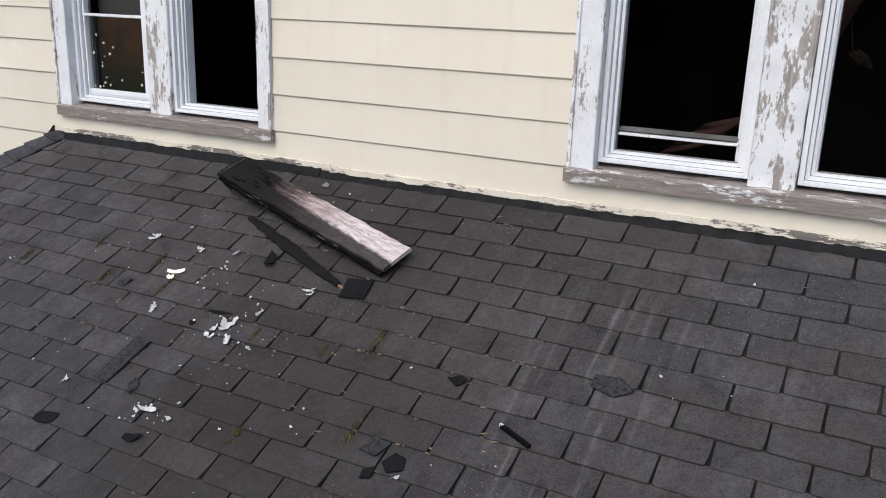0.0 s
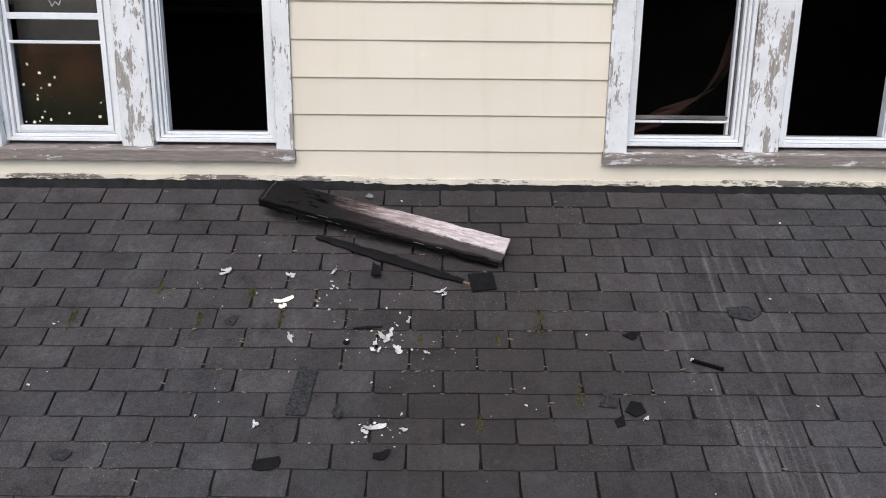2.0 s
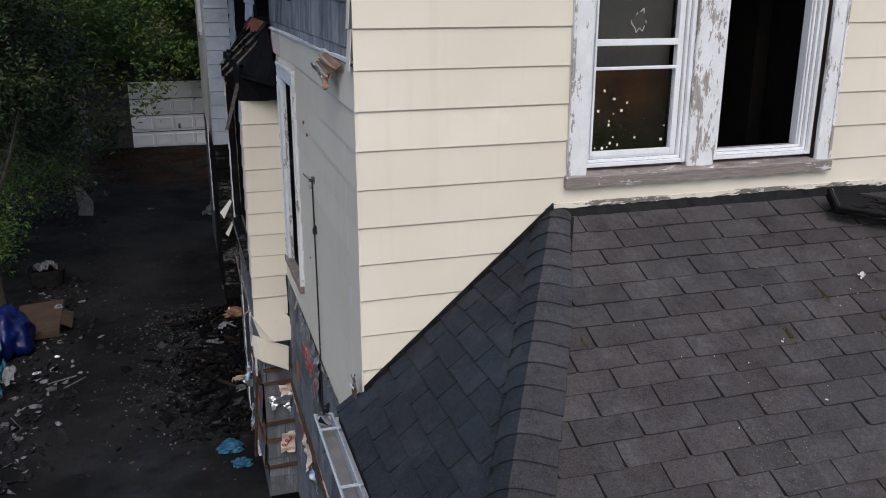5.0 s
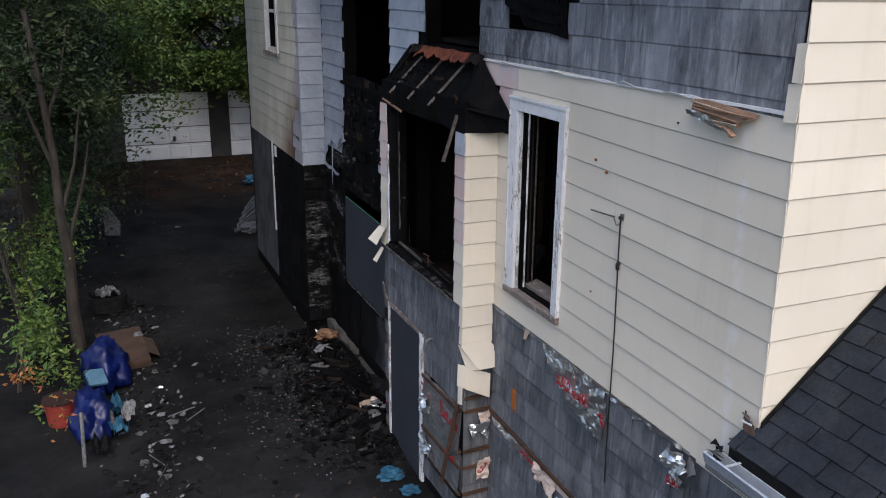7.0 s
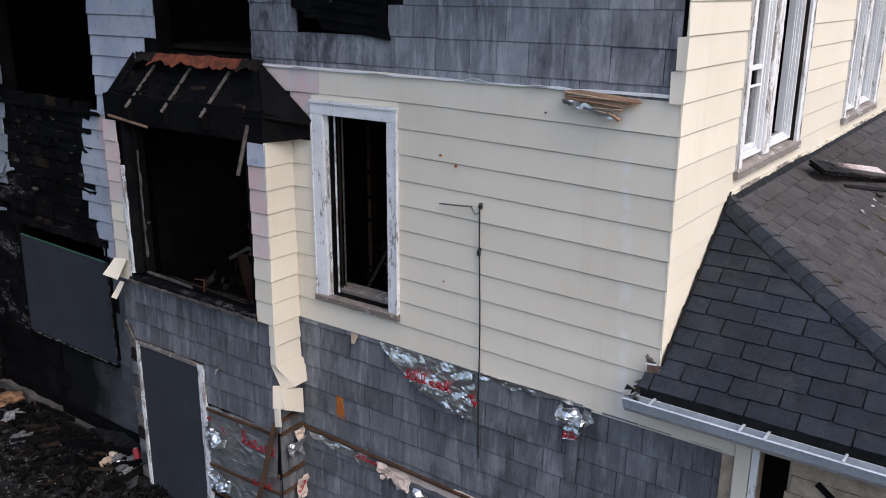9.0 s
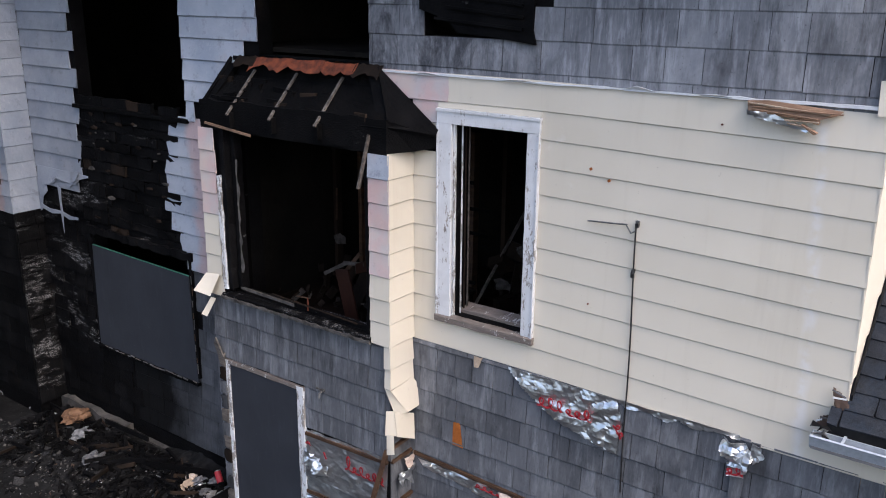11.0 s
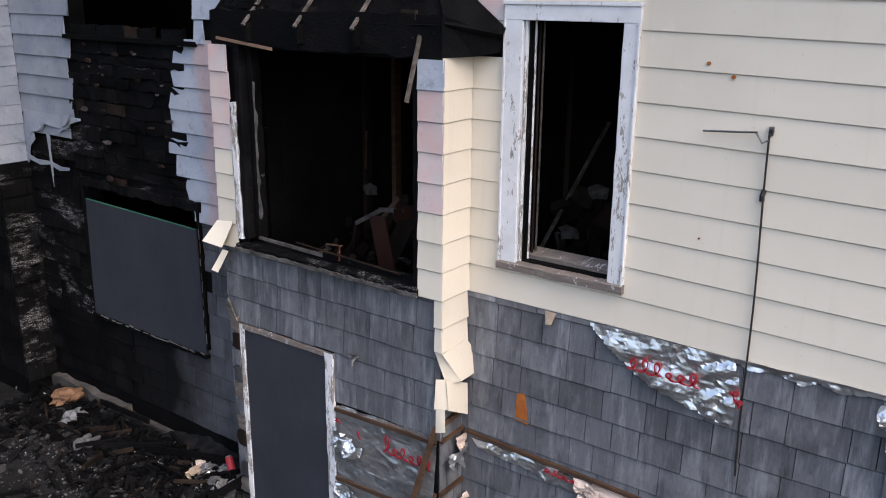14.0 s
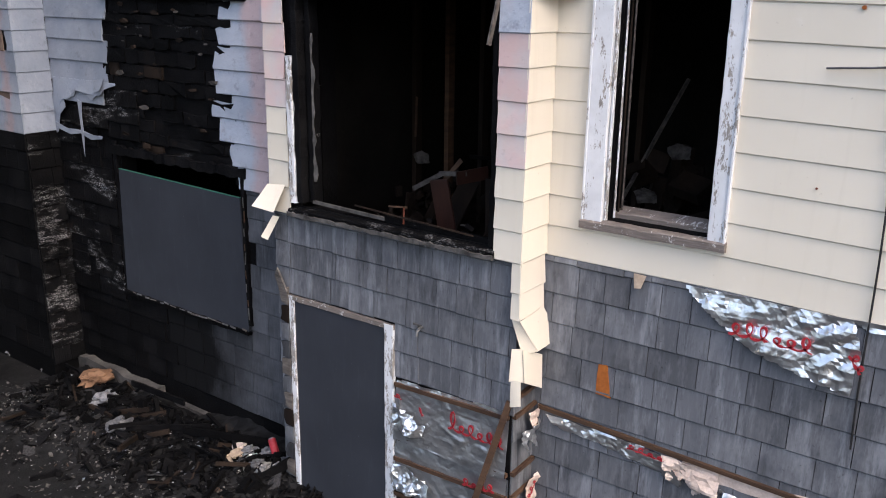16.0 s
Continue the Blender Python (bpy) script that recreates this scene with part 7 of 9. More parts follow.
def rough_plank(m, length, width, thick, seed, chew=0.006, taper=0.0):
    """A weathered plank with chewed edges."""
    r = random.Random(seed)
    bm = bmesh.new()
    n = 26
    rows = []
    for i in range(n + 1):
        u = -length / 2 + length * i / n
        k = 1 - taper * abs(i / n - 0.5)
        w0, w1 = -width / 2 * k + r.uniform(0, chew), width / 2 * k - r.uniform(0, chew)
        t = thick * r.uniform(0.85, 1.05)
        e = r.uniform(-0.3, 0.3) * chew if 0 < i < n else r.uniform(-1, 1) * chew
        rows.append([bm.verts.new(m @ Vector((u + e, v, z))) for v, z in ((w0, 0), (w1, 0), (w1, t * 0.8), (w1 - 0.006, t), (w0 + 0.006, t), (w0, t * 0.8))])
    for p, q in zip(rows, rows[1:]):
        for i in range(6):
            bm.faces.new((p[i], p[(i + 1) % 6], q[(i + 1) % 6], q[i]))
    bm.faces.new(rows[0])
    bm.faces.new(rows[-1][::-1])
    return bm


def burnt_planks():
    t = thing("burnt_planks", roof_point(-2.508, 3.271, 0.0), "two stacked white planks burnt black at one end", "plank")
    a, b = roof_point(-3.139, 3.493, 0.075), roof_point(-1.888, 3.133, 0.02)
    d = (b - a)
    ex = d.normalized()
    ey = (nf - ex * nf.dot(ex)).normalized().cross(ex)
    m = Matrix((ex, ey, ex.cross(ey))).transposed().to_4x4()
    m.translation = (a + b) / 2
    part("plank", rough_plank(m @ Matrix.Translation((0, 0.0, 0.026)), d.length, 0.185, 0.022, 1, 0.012), M["plank"], t, "weathered white plank burnt at one end")
    part("plank", rough_plank(m @ Matrix.Translation((-0.01, -0.012, 0.0)), d.length - 0.03, 0.18, 0.022, 2, 0.012), M["char"], t, "charred lower plank")
    r = random.Random(4)
    for k in range(9):
        u = -0.6 + 0.13 * k
        p = m @ Vector((u, -0.10, 0.012))
        part("splinter", bar(p, p + ex * r.uniform(0.05, 0.16) + Vector((0, -0.004, r.uniform(-0.01, 0.006))), 0.006, 0.008), M["char"], t, "charred splinter")
    for k in range(18):
        u = r.uniform(-0.62, 0.55)
        p = m @ Vector((u, -0.094 - r.uniform(0, 0.006), r.choice((0.022, 0.03, 0.044))))
        part("ash_line", bar(p, p + ex * r.uniform(0.015, 0.07), 0.002, 0.003), M["concrete" if k % 3 == 0 else "char"], t, "pale ash line on the charred edge")
    for k in range(7):
        p = m @ Vector((-0.648 + r.uniform(0, 0.01), -0.085 + 0.024 * k, 0.047))
        part("ash_line", bar(p, m @ Vector((-0.645 + r.uniform(-0.004, 0.012), -0.063 + 0.024 * k, 0.049)), 0.003, 0.003), M["concrete"], t, "pale ash line on the charred edge")
    for k in range(14):
        p = m @ Vector((r.uniform(-0.62, -0.36), r.uniform(-0.085, 0.085), 0.047))
        part("char_blister", bar(p, p + ex * r.uniform(0.02, 0.07) + ey * r.uniform(-0.006, 0.006), r.uniform(0.006, 0.014), 0.005), M["char"], t)
    for k in range(5):
        p = m @ Vector((-0.615, -0.08 + 0.035 * k, 0.02))
        part("burnt_end", bar(p, p - ex * r.uniform(0.01, 0.05) + Vector((0, 0, 0.006)), 0.014, 0.012), M["char"], t)


burnt_planks()

strip = thing("tar_strip", roof_point(-2.478, 3.108, 0), "long strip of charred lath beside the planks", "lath")
a, b = roof_point(-2.86, 3.26, 0.012), roof_point(-2.105, 2.969, 0.012)
m = (b - a)
ex = m.normalized()
mm = Matrix((ex, nf.cross(ex), nf)).transposed().to_4x4()
mm.translation = (a + b) / 2
part("lath", rough_plank(mm, m.length, 0.072, 0.012, 5, 0.008, 0.9), M["tar"], strip)
part("lath_tip", bar(b - ex * 0.01, b + ex * 0.035, 0.012, 0.008), M["raw_wood"], strip, "bare split wood tip")


def blob(x, y, size, stretch, turn, thick, seed, n=9, jag=0.25):
    """A thin torn scrap that curls up from the roof."""
    r = random.Random(seed)
    m = roof_pose(x, y, 0.009, turn)
    bm = bmesh.new()
    rim = [(size * (1 + r.uniform(-jag, jag)) * math.cos(2 * math.pi * i / n), size * stretch * (1 + r.uniform(-jag, jag)) * math.sin(2 * math.pi * i / n)) for i in range(n)]
    bend, tip = r.uniform(0, 3.14), r.uniform(2.0, 6.0)

    def at(u, v):
        w = (u * math.cos(bend) + v * math.sin(bend)) / size
        return tip * 0.0015 * w * w + 0.001 * noise.noise(Vector((u * 60, v * 60, seed)))

    low = [bm.verts.new(m @ Vector((u, v, at(u, v)))) for u, v in rim]
    top = [bm.verts.new(m @ Vector((u * 0.98, v * 0.98, at(u, v) + min(thick, 0.004)))) for u, v in rim]
    c = bm.verts.new(m @ Vector((0, 0, min(thick, 0.004))))
    bm.faces.new(low[::-1])
    for i in range(n):
        j = (i + 1) % n
        bm.faces.new((low[i], low[j], top[j], top[i]))
        bm.faces.new((top[i], top[j], c))
    return bm


def flake(x, y, size, turn, seed):
    """Curled shards of peeled paint lying together."""
    r = random.Random(seed)
    bm = bmesh.new()
    for k in range(r.choice((2, 3, 4))):
        l = size * r.uniform(0.7, 1.5) * (1.0 if k == 0 else 0.6)
        w = size * r.uniform(0.22, 0.5)
        m = roof_pose(x + r.gauss(0, size * 0.5) * (k > 0), y + r.gauss(0, size * 0.5) * (k > 0), 0.012, turn + r.uniform(-70, 70) * (k > 0))
        n = 6
        curve = r.uniform(-0.25, 0.25)
        up, low = [], []
        for i in range(n + 1):
            t = i / n * 2 - 1
            ww = w * (1 - 0.5 * t * t) * r.uniform(0.25, 1.35)
            wv = w * (1 - 0.5 * t * t) * r.uniform(0.1, 1.2)
            cx, cy = l * t, curve * l * t * t
            lift = 0.10 * size + 0.35 * size * t * t
            up.append(m @ Vector((cx, cy + ww, lift + 0.35 * ww)))
            low.append(m @ Vector((cx, cy - wv, lift * 0.6)))
        for a, b, c, d in zip(low, low[1:], up[1:], up):
            slab(bm, [a, b, c, d], nf * 0.0012)
    return bm


def quad_scrap(x, y, sx, sy, turn, thick, mat, name, label, cat):
    m = roof_pose(x, y, 0.012 + thick / 2, turn)
    bm = bmesh.new()
    obox(bm, m, sx, sy, thick, min(0.003, thick * 0.3))
    for v in bm.verts:
        v.co += nf * 0.004 * noise.noise(v.co * 30) + Vector((0.006 * noise.noise(v.co * 21), 0.006 * noise.noise(v.co * 19 + Vector((3, 3, 3))), 0))
    return solid(name, bm, M[mat], label, cat)


quad_scrap(-2.015, 2.97, 0.125, 0.12, 8, 0.005, "tar", "tar_square", "square scrap of black roofing felt", "scrap")
solid("tar_scrap", blob(-2.534, 3.027, 0.026, 1.9, 10, 0.006, 3), M["tar"], "small scrap of black roofing felt", "scrap")
# torn half shingle lying lengthways
quad_scrap(-2.811, 2.36, 0.085, 0.26, -6, 0.006, "scrap", "shingle_scrap", "torn dark shingle strip lying on the roof", "shingle")
solid("shingle_scrap", blob(-2.644, 2.259, 0.028, 1.4, 20, 0.005, 9, 9, 0.4), M["scrap"], "torn crumb of dark shingle", "shingle")
solid("shingle_scrap", blob(-0.788, 2.793, 0.085, 0.62, -2, 0.004, 10, 5, 0.12), M["scrap"], "torn dark shingle corner", "shingle")
solid("shingle_scrap", blob(-1.495, 2.323, 0.06, 0.75, 30, 0.004, 11, 4, 0.2), M["scrap"], "torn dark shingle corner", "shingle")
solid("tar_scrap", blob(-1.392, 2.290, 0.050, 1.0, -25, 0.008, 12, 5, 0.30), M["tar"], "curled scrap of black roofing felt", "scrap")
solid("tar_scrap", blob(-1.468, 2.222, 0.030, 1.2, -30, 0.006, 13, 4, 0.35), M["tar"], "small scrap of black roofing felt", "scrap")
solid("tar_scrap", blob(-2.905, 2.033, 0.065, 0.5, 14, 0.010, 14, 9, 0.2), M["tar"], "curled scrap of black roofing felt", "scrap")
solid("tar_scrap", blob(-2.451, 2.072, 0.032, 0.8, 30, 0.008, 15, 8, 0.35), M["tar"], "small scrap of black roofing felt", "scrap")
solid("tar_scrap", blob(-2.643, 2.612, 0.02, 0.7, 0, 0.006, 16), M["tar"], "small scrap of black roofing felt", "scrap")
solid("tar_scrap", blob(-1.345, 2.662, 0.035, 0.6, 0, 0.006, 17, 9, 0.45), M["tar"], "crumbled scrap of black roofing felt", "scrap")
solid("tar_scrap", blob(-3.726, 2.07, 0.05, 0.5, 0, 0.005, 18, 9, 0.45), M["scrap"], "crumbled dark shingle scrap", "scrap")
solid("tar_scrap", blob(-2.56, 2.694, 0.07, 0.12, 4, 0.004, 19, 9, 0.3), M["tar"], "thin sliver of black roofing felt", "scrap")
solid("tar_scrap", blob(-3.187, 2.727, 0.032, 0.8, 40, 0.005, 20, 7, 0.3), M["scrap"], "curled grey shingle scrap", "scrap")
stick = thing("burnt_stick", roof_point(-1.018, 2.518, 0), "short charred stick lying on the shingles", "stick")
part("stick", bar(roof_point(-1.095, 2.527, 0.016), roof_point(-0.965, 2.480, 0.016), 0.016, 0.015, bevel=0.003), M["char"], stick)
part("ash_tip", bar(roof_point(-1.100, 2.531, 0.018), roof_point(-1.088, 2.525, 0.019), 0.011, 0.010), M["white_chip"], stick, "ashy white tip")

# broken brick, lying low on the roof
brick = thing("brick_piece", roof_point(-1.715, 1.789, 0), "broken reddish-brown brick resting in dirt", "brick")
bm = bmesh.new()
obox(bm, roof_pose(-1.731, 1.754, 0.045, 6), 0.165, 0.062, 0.04, 0.012)
for v in bm.verts:
    v.co += Vector((noise.noise(v.co * 25), noise.noise(v.co * 25 + Vector((5, 0, 0))), noise.noise(v.co * 25 + Vector((0, 5, 0))))) * 0.008
part("brick", bm, plain("brick_face", (0.12, 0.06, 0.042), (0.27, 0.16, 0.115), 14, 0.85, 0, 60, 0.6), brick)
bm = bmesh.new()
obox(bm, roof_pose(-1.736, 1.744, 0.022, 4), 0.215, 0.095, 0.022, 0.008)
for v in bm.verts:
    v.co += Vector((noise.noise(v.co * 22), noise.noise(v.co * 22 + Vector((5, 0, 0))), 0)) * 0.009
part("mortar_lump", bm, M["concrete"], brick, "grey mortar under the brick")

# white paint flakes: the larger ones singly, in the clusters where they lie
flake_spots = [(-2.958, 2.841, 0.030), (-2.45, 2.642, 0.034), (-2.899, 2.628, 0.026), (-2.273, 2.558, 0.018), (-2.217, 2.907, 0.022), (-2.746, 3.027, 0.016), (-2.736, 2.935, 0.011),
               (-2.953, 3.006, 0.018), (-3.271, 3.014, 0.026), (-2.362, 2.737, 0.014), (-2.521, 2.571, 0.022), (-2.369, 2.187, 0.016), (-1.361, 2.241, 0.014), (-2.986, 2.199, 0.020), (-2.409, 2.579, 0.020), (-2.486, 2.19, 0.036)]
for k, (x, y, s) in enumerate(flake_spots):
    solid("paint_flake", flake(x, y, s * 1.1, k * 47 + 20, 200 + k), M["white_chip"] if k else M["sticker"], "white paint flake curled on the shingles", "paint flake", "paint flakes")


def flake_dust():
    r = random.Random(71)
    bm = bmesh.new()
    for cx, cy, sx, sy, n in ((-2.561, 2.646, 0.35, 0.25, 18), (-2.461, 2.161, 0.25, 0.10, 12), (-2.913, 2.887, 0.55, 0.25, 16), (-3.019, 2.404, 0.9, 0.35, 14), (-2.207, 2.405, 0.7, 0.35, 12), (-0.989, 2.6, 0.8, 0.6, 10), (-2.46, 2.628, 0.08, 0.05, 10), (-2.481, 2.19, 0.06, 0.03, 14), (-2.607, 3.508, 0.5, 0.05, 6), (-2.206, 3.271, 0.35, 0.12, 10), (-4.237, 2.594, 0.6, 0.5, 10)):
        for _ in range(n):
            x, y = r.gauss(cx, sx * 0.6), r.gauss(cy, sy * 0.6)
            if not (-4.9 < x < 1.0 and 1.3 < y < 3.6) or x < hip_x(y) + 0.15:
                continue
            m = roof_pose(x, y, 0.013, r.uniform(0, 360))
            s = r.choice((0.0015, 0.002, 0.003, 0.003, 0.006))
            q = [m @ Vector((u * s * r.uniform(0.5, 1.4), v * s * r.uniform(0.3, 1.0), r.uniform(0, 0.5) * s)) for u, v in ((-1, -1), (1, -1), (1.2, 0.2), (0.6, 1), (-1, 1))]
            slab(bm, q, nf * 0.0015)
    return solid("paint_dust", bm, M["white_chip"], "scattered crumbs of white paint on the shingles", "paint flakes", kind="stuff")


flake_dust()


def joint_grit():
    """Tan leaf crumbs and grit caught along the shingle edges."""
    r = random.Random(73)
    bm = bmesh.new()
    for _ in range(520):
        row = r.randrange(0, 16)
        y = ROW_EDGES[row] - r.uniform(0.001, 0.009)
        x = r.gauss(-2.6, 1.0)
        if r.random() < 0.35:
            x = row_start(row) + 0.3025 * round((x + 1.9) / 0.3025) + r.uniform(-0.005, 0.005)
            y += r.uniform(0.0, 0.11)
        if not (-4.9 < x < 1.5) or x < hip_x(y) + 0.15 or noise.noise(Vector((x * 1.7, y * 1.7, 4))) < -0.05:
            continue
        m = roof_pose(x, y, 0.006, r.uniform(-25, 25))
        s = r.choice((0.002, 0.003, 0.003, 0.005))
        slab(bm, [m @ Vector((u * s * r.uniform(0.8, 3.2), v * s * r.uniform(0.5, 1.0), r.uniform(0, 0.5) * s)) for u, v in ((-1, -1), (1, -1), (1.2, 0.3), (0, 1), (-1, 0.6))], nf * 0.002)
    return solid("joint_grit", bm, M["grit"], "tan leaf crumbs caught along the shingle edges", "debris", kind="stuff")


joint_grit()


def moss_tufts():
    r = random.Random(72)
    bm = bmesh.new()
    spots = [(-3.124, 2.903, 0.05), (-1.757, 2.737, 0.06), (-3.339, 2.741, 0.04), (-2.96, 2.742, 0.04), (-3.929, 2.739, 0.05), (-3.569, 2.933, 0.03), (-2.308, 2.628, 0.03), (-1.617, 2.356, 0.05), (-2.054, 2.21, 0.05), (-1.953, 2.628, 0.03), (-4.984, 2.833, 0.03)]
    for x, y, s in spots:
        for _ in range(80):
            px, py = r.gauss(x, s * 0.18), r.gauss(y, s * 0.60)
            p = roof_point(px, py, 0.004)
            d = Vector((r.uniform(-0.4, 0.4), r.uniform(-0.4, 0.4), 1)) * r.uniform(0.008, 0.018)
            w = Vector((r.uniform(-1, 1), r.uniform(-1, 1), 0)).normalized() * 0.0042
            bm.faces.new([bm.verts.new(v) for v in (p - w, p + w, p + d)])
    return solid("moss", bm, M["moss"], "moss growing in the shingle joints", "moss", kind="stuff")


moss_tufts()
# torn scrap by the flashing
solid("paint_flake", blob(-2.608, 3.564, 0.022, 1.0, 20, 0.006, 300, 9, 0.4), M["litter"], "grey plastic scrap by the flashing", "paint flake", "paint flakes")

# ---- dark rooms behind the openings ----
def rooms():
    s = M["soot_wall"]
    # partitions and ceilings added so that no outside light brightens the openings
    bm = bmesh.new()
    box(bm, -5.66, 3.0, 5.80, 5.87, 3.2, TOP)
    box(bm, -2.9, -2.82, 3.84, 5.80, 3.2, TOP)
    box(bm, -3.05, -2.95, 4.4, 16.3, 0.0, TOP)
    box(bm, -5.66, -3.05, 9.3, 9.38, 0.0, TOP)
    box(bm, -5.66, -3.05, 5.0, 5.06, 0.0, 3.2)
    solid("wall_inner", bm, s, "sooty inner walls of burnt rooms", "wall", kind="structure")
    bm = bmesh.new()
    box(bm, -5.68, 3.0, 3.84, 5.80, 3.12, 3.20)
    box(bm, -5.68, -3.05, 5.06, 9.3, 1.95, 2.05)
    box(bm, -5.68, -3.05, 9.38, 12.2, 3.3, 3.38)
    box(bm, -5.68, -3.05, 9.38, 12.2, 0.5, 0.58)
    box(bm, -6.03, -3.05, 12.80, 16.3, 3.3, 3.38)
    solid("floor", bm, M["soot_floor"], "debris-stained burnt floors", "floor", kind="structure")
    bm = bmesh.new()
    box(bm, -5.66, -3.0, 5.06, 9.3, 4.62, 4.66)
    box(bm, -2.9, 3.0, 3.84, 5.80, 5.5, 5.54)
    solid("ceiling_inner", bm, s, "sooty ceiling over the stair hall", "ceiling", kind="structure")


rooms()


def stud_wall():
    t = thing("stud_wall", (-3.5, 8.2, 2.05), "charred bare studs with scraps of lath", "partition")
    r = random.Random(13)
    for k in range(7):
        y = 7.0 + 0.36 * k
        part("stud", one_box(-4.42, -4.33, y, y + 0.045, 2.05, 4.6, 0.004), M["brown_wood"] if k % 2 else M["soot_wood"], t)
    for k in range(8):
        z = 2.4 + 0.25 * k
        y0 = r.uniform(7.0, 8.2)
        part("lath", bar((-4.44, y0, z), (-4.44, y0 + r.uniform(0.4, 1.1), z + r.uniform(-0.03, 0.03)), 0.01, 0.035), M["char"], t)


stud_wall()
lath = thing("leaning_lath", (-5.0, 7.0, 2.05), "pale wooden lath leaning inside the stair hall", "lath")
part("lath", bar((-5.0, 7.05, 2.20), (-4.45, 6.66, 3.42), 0.02, 0.024), M["rafter"], lath)
for k, (x, y, w, h, turn, mat, lab) in enumerate(((-5.1, 8.20, 0.16, 0.5, 12, "soot_wood", "singed brown board fallen inside the bay"), (-4.9, 8.55, 0.12, 0.4, -20, "soot_wood", "singed board fallen inside the bay"), (-5.05, 7.75, 0.10, 0.55, 30, "soot_wood", "charred board fallen inside the bay"))):
    bm = bmesh.new()
    obox(bm, Matrix.Translation((x, y, 2.22 + h / 2 - 0.1)) @ Euler((radians(20), radians(18), radians(turn))).to_matrix().to_4x4(), 0.02, w, h, 0.003)
    solid("fallen_board", bm, M[mat], lab, "board")


def inner_debris():
    """Loose rubble on the stair hall floor."""
    r = random.Random(19)
    bm, pale = bmesh.new(), bmesh.new()
    for _ in range(420):
        x, y = r.uniform(-5.6, -3.6), r.uniform(5.2, 9.1)
        s = r.uniform(0.02, 0.11)
        m = Matrix.Translation((x, y, 2.06 + s * 0.3 + (0.25 * r.random() if y > 7.2 else 0))) @ Euler([r.uniform(0, 6) for _ in range(3)]).to_matrix().to_4x4()
        obox(bm if r.random() < 0.93 else pale, m, s * r.uniform(0.6, 2.2), s * r.uniform(0.4, 1.0), s * 0.35)
    solid("burnt_rubble", bm, M["soot_wood"], "burnt rubble heaped on the floor indoors", "rubble", kind="stuff")
    solid("pale_rubble", pale, M["ash_scrap"], "pale plaster crumbs among indoor rubble", "rubble", kind="stuff")


inner_debris()
for k, (x, y, z) in enumerate(((-4.75, 6.55, 2.95), (-4.8, 6.75, 2.62), (-4.9, 6.62, 2.35), (-4.55, 8.95, 2.60))):
    bm = crumple(lambda o, a, zz: Vector((x - o, y + a, z + zz)), [(-0.09, -0.04), (0.05, -0.06), (0.10, 0.02), (0.02, 0.06), (-0.07, 0.04)], 0.007, 0.02, 0.03, 30 + k)
    solid("paper_wad", bm, M["ash_scrap"], "grey crumpled paper among burnt debris", "paper")
# heap that carries the wads
bm = bmesh.new()
for k in range(26):
    r = random.Random(500 + k)
    obox(bm, Matrix.Translation((r.uniform(-4.75, -4.3), r.uniform(6.2, 6.9), r.uniform(2.1, 2.8))) @ Euler([r.uniform(0, 6) for _ in range(3)]).to_matrix().to_4x4(), r.uniform(0.1, 0.4), r.uniform(0.05, 0.2), r.uniform(0.03, 0.1))
solid("burnt_heap", bm, M["soot_wood"], "heap of burnt furniture and plaster", "rubble", kind="stuff")

# dark red drape sagging inside the second front window, and a pale scrap
drape = thing("drape", (-0.55, 4.3, 4.0), "dark red scorched drape sagging behind the window", "curtain")
pts = [(-0.30, 4.28, 4.85), (-0.36, 4.29, 4.62), (-0.44, 4.3, 4.40), (-0.58, 4.3, 4.19), (-0.76, 4.31, 4.07), (-0.98, 4.32, 4.0)]
bm = bmesh.new()
rows = []
for i, p in enumerate(pts):
    w = 0.10 + 0.02 * math.sin(i * 1.7)
    rows.append([bm.verts.new(Vector(p) + Vector((w * u, 0.03 * math.sin(u * 5 + i), w * u * 0.8))) for u in (-1, -0.5, 0, 0.5, 1)])
for p, q in zip(rows, rows[1:]):
    for j in range(4):
        bm.faces.new((p[j], p[j + 1], q[j + 1], q[j]))
ex_ = bmesh.ops.extrude_face_region(bm, geom=bm.faces[:])
bmesh.ops.translate(bm, verts=[g for g in ex_["geom"] if isinstance(g, bmesh.types.BMVert)], vec=(0, 0.006, 0))
part("cloth", bm, M["drape"], drape, smooth=True)
part("rail", bar((-1.2, 4.28, 4.9), (0.3, 4.28, 4.9), 0.02, 0.02), M["char"], drape)
bm = crumple(lambda o, a, zz: Vector((-0.24 + a, 4.5 - o, 4.43 + zz)), [(-0.06, 0.03), (0.0, -0.02), (0.07, -0.04), (0.05, 0.01), (0.0, 0.05)], 0.008, 0.01, 0.02, 40)
hung = thing("hanging_scrap", (-0.24, 4.5, 4.4), "pale torn scrap hanging in the dark room", "scrap")
part("scrap", bm, M["soot_wood"], hung)
part("wire", bar((-0.27, 4.5, 4.46), (-0.45, 4.5, 5.5), 0.004, 0.004), M["cable"], hung)

# what the fire left just inside the bay window
drawer = thing("broken_chest", (-5.45, 8.05, 2.05), "broken red-brown wooden chest upended among burnt debris", "chest")
bm = bmesh.new()
obox(bm, Matrix.Translation((-5.47, 8.05, 2.36)) @ Euler((radians(-8), radians(-6), radians(4))).to_matrix().to_4x4(), 0.022, 0.155, 0.62, 0.004)
part("front", bm, M["cherry"], drawer)
part("side", bar((-5.45, 7.97, 2.68), (-5.20, 7.86, 2.70), 0.012, 0.10), M["cherry"], drawer)
part("back_rail", bar((-5.18, 7.84, 2.08), (-5.20, 7.84, 2.66), 0.05, 0.05), M["soot_wood"], drawer)
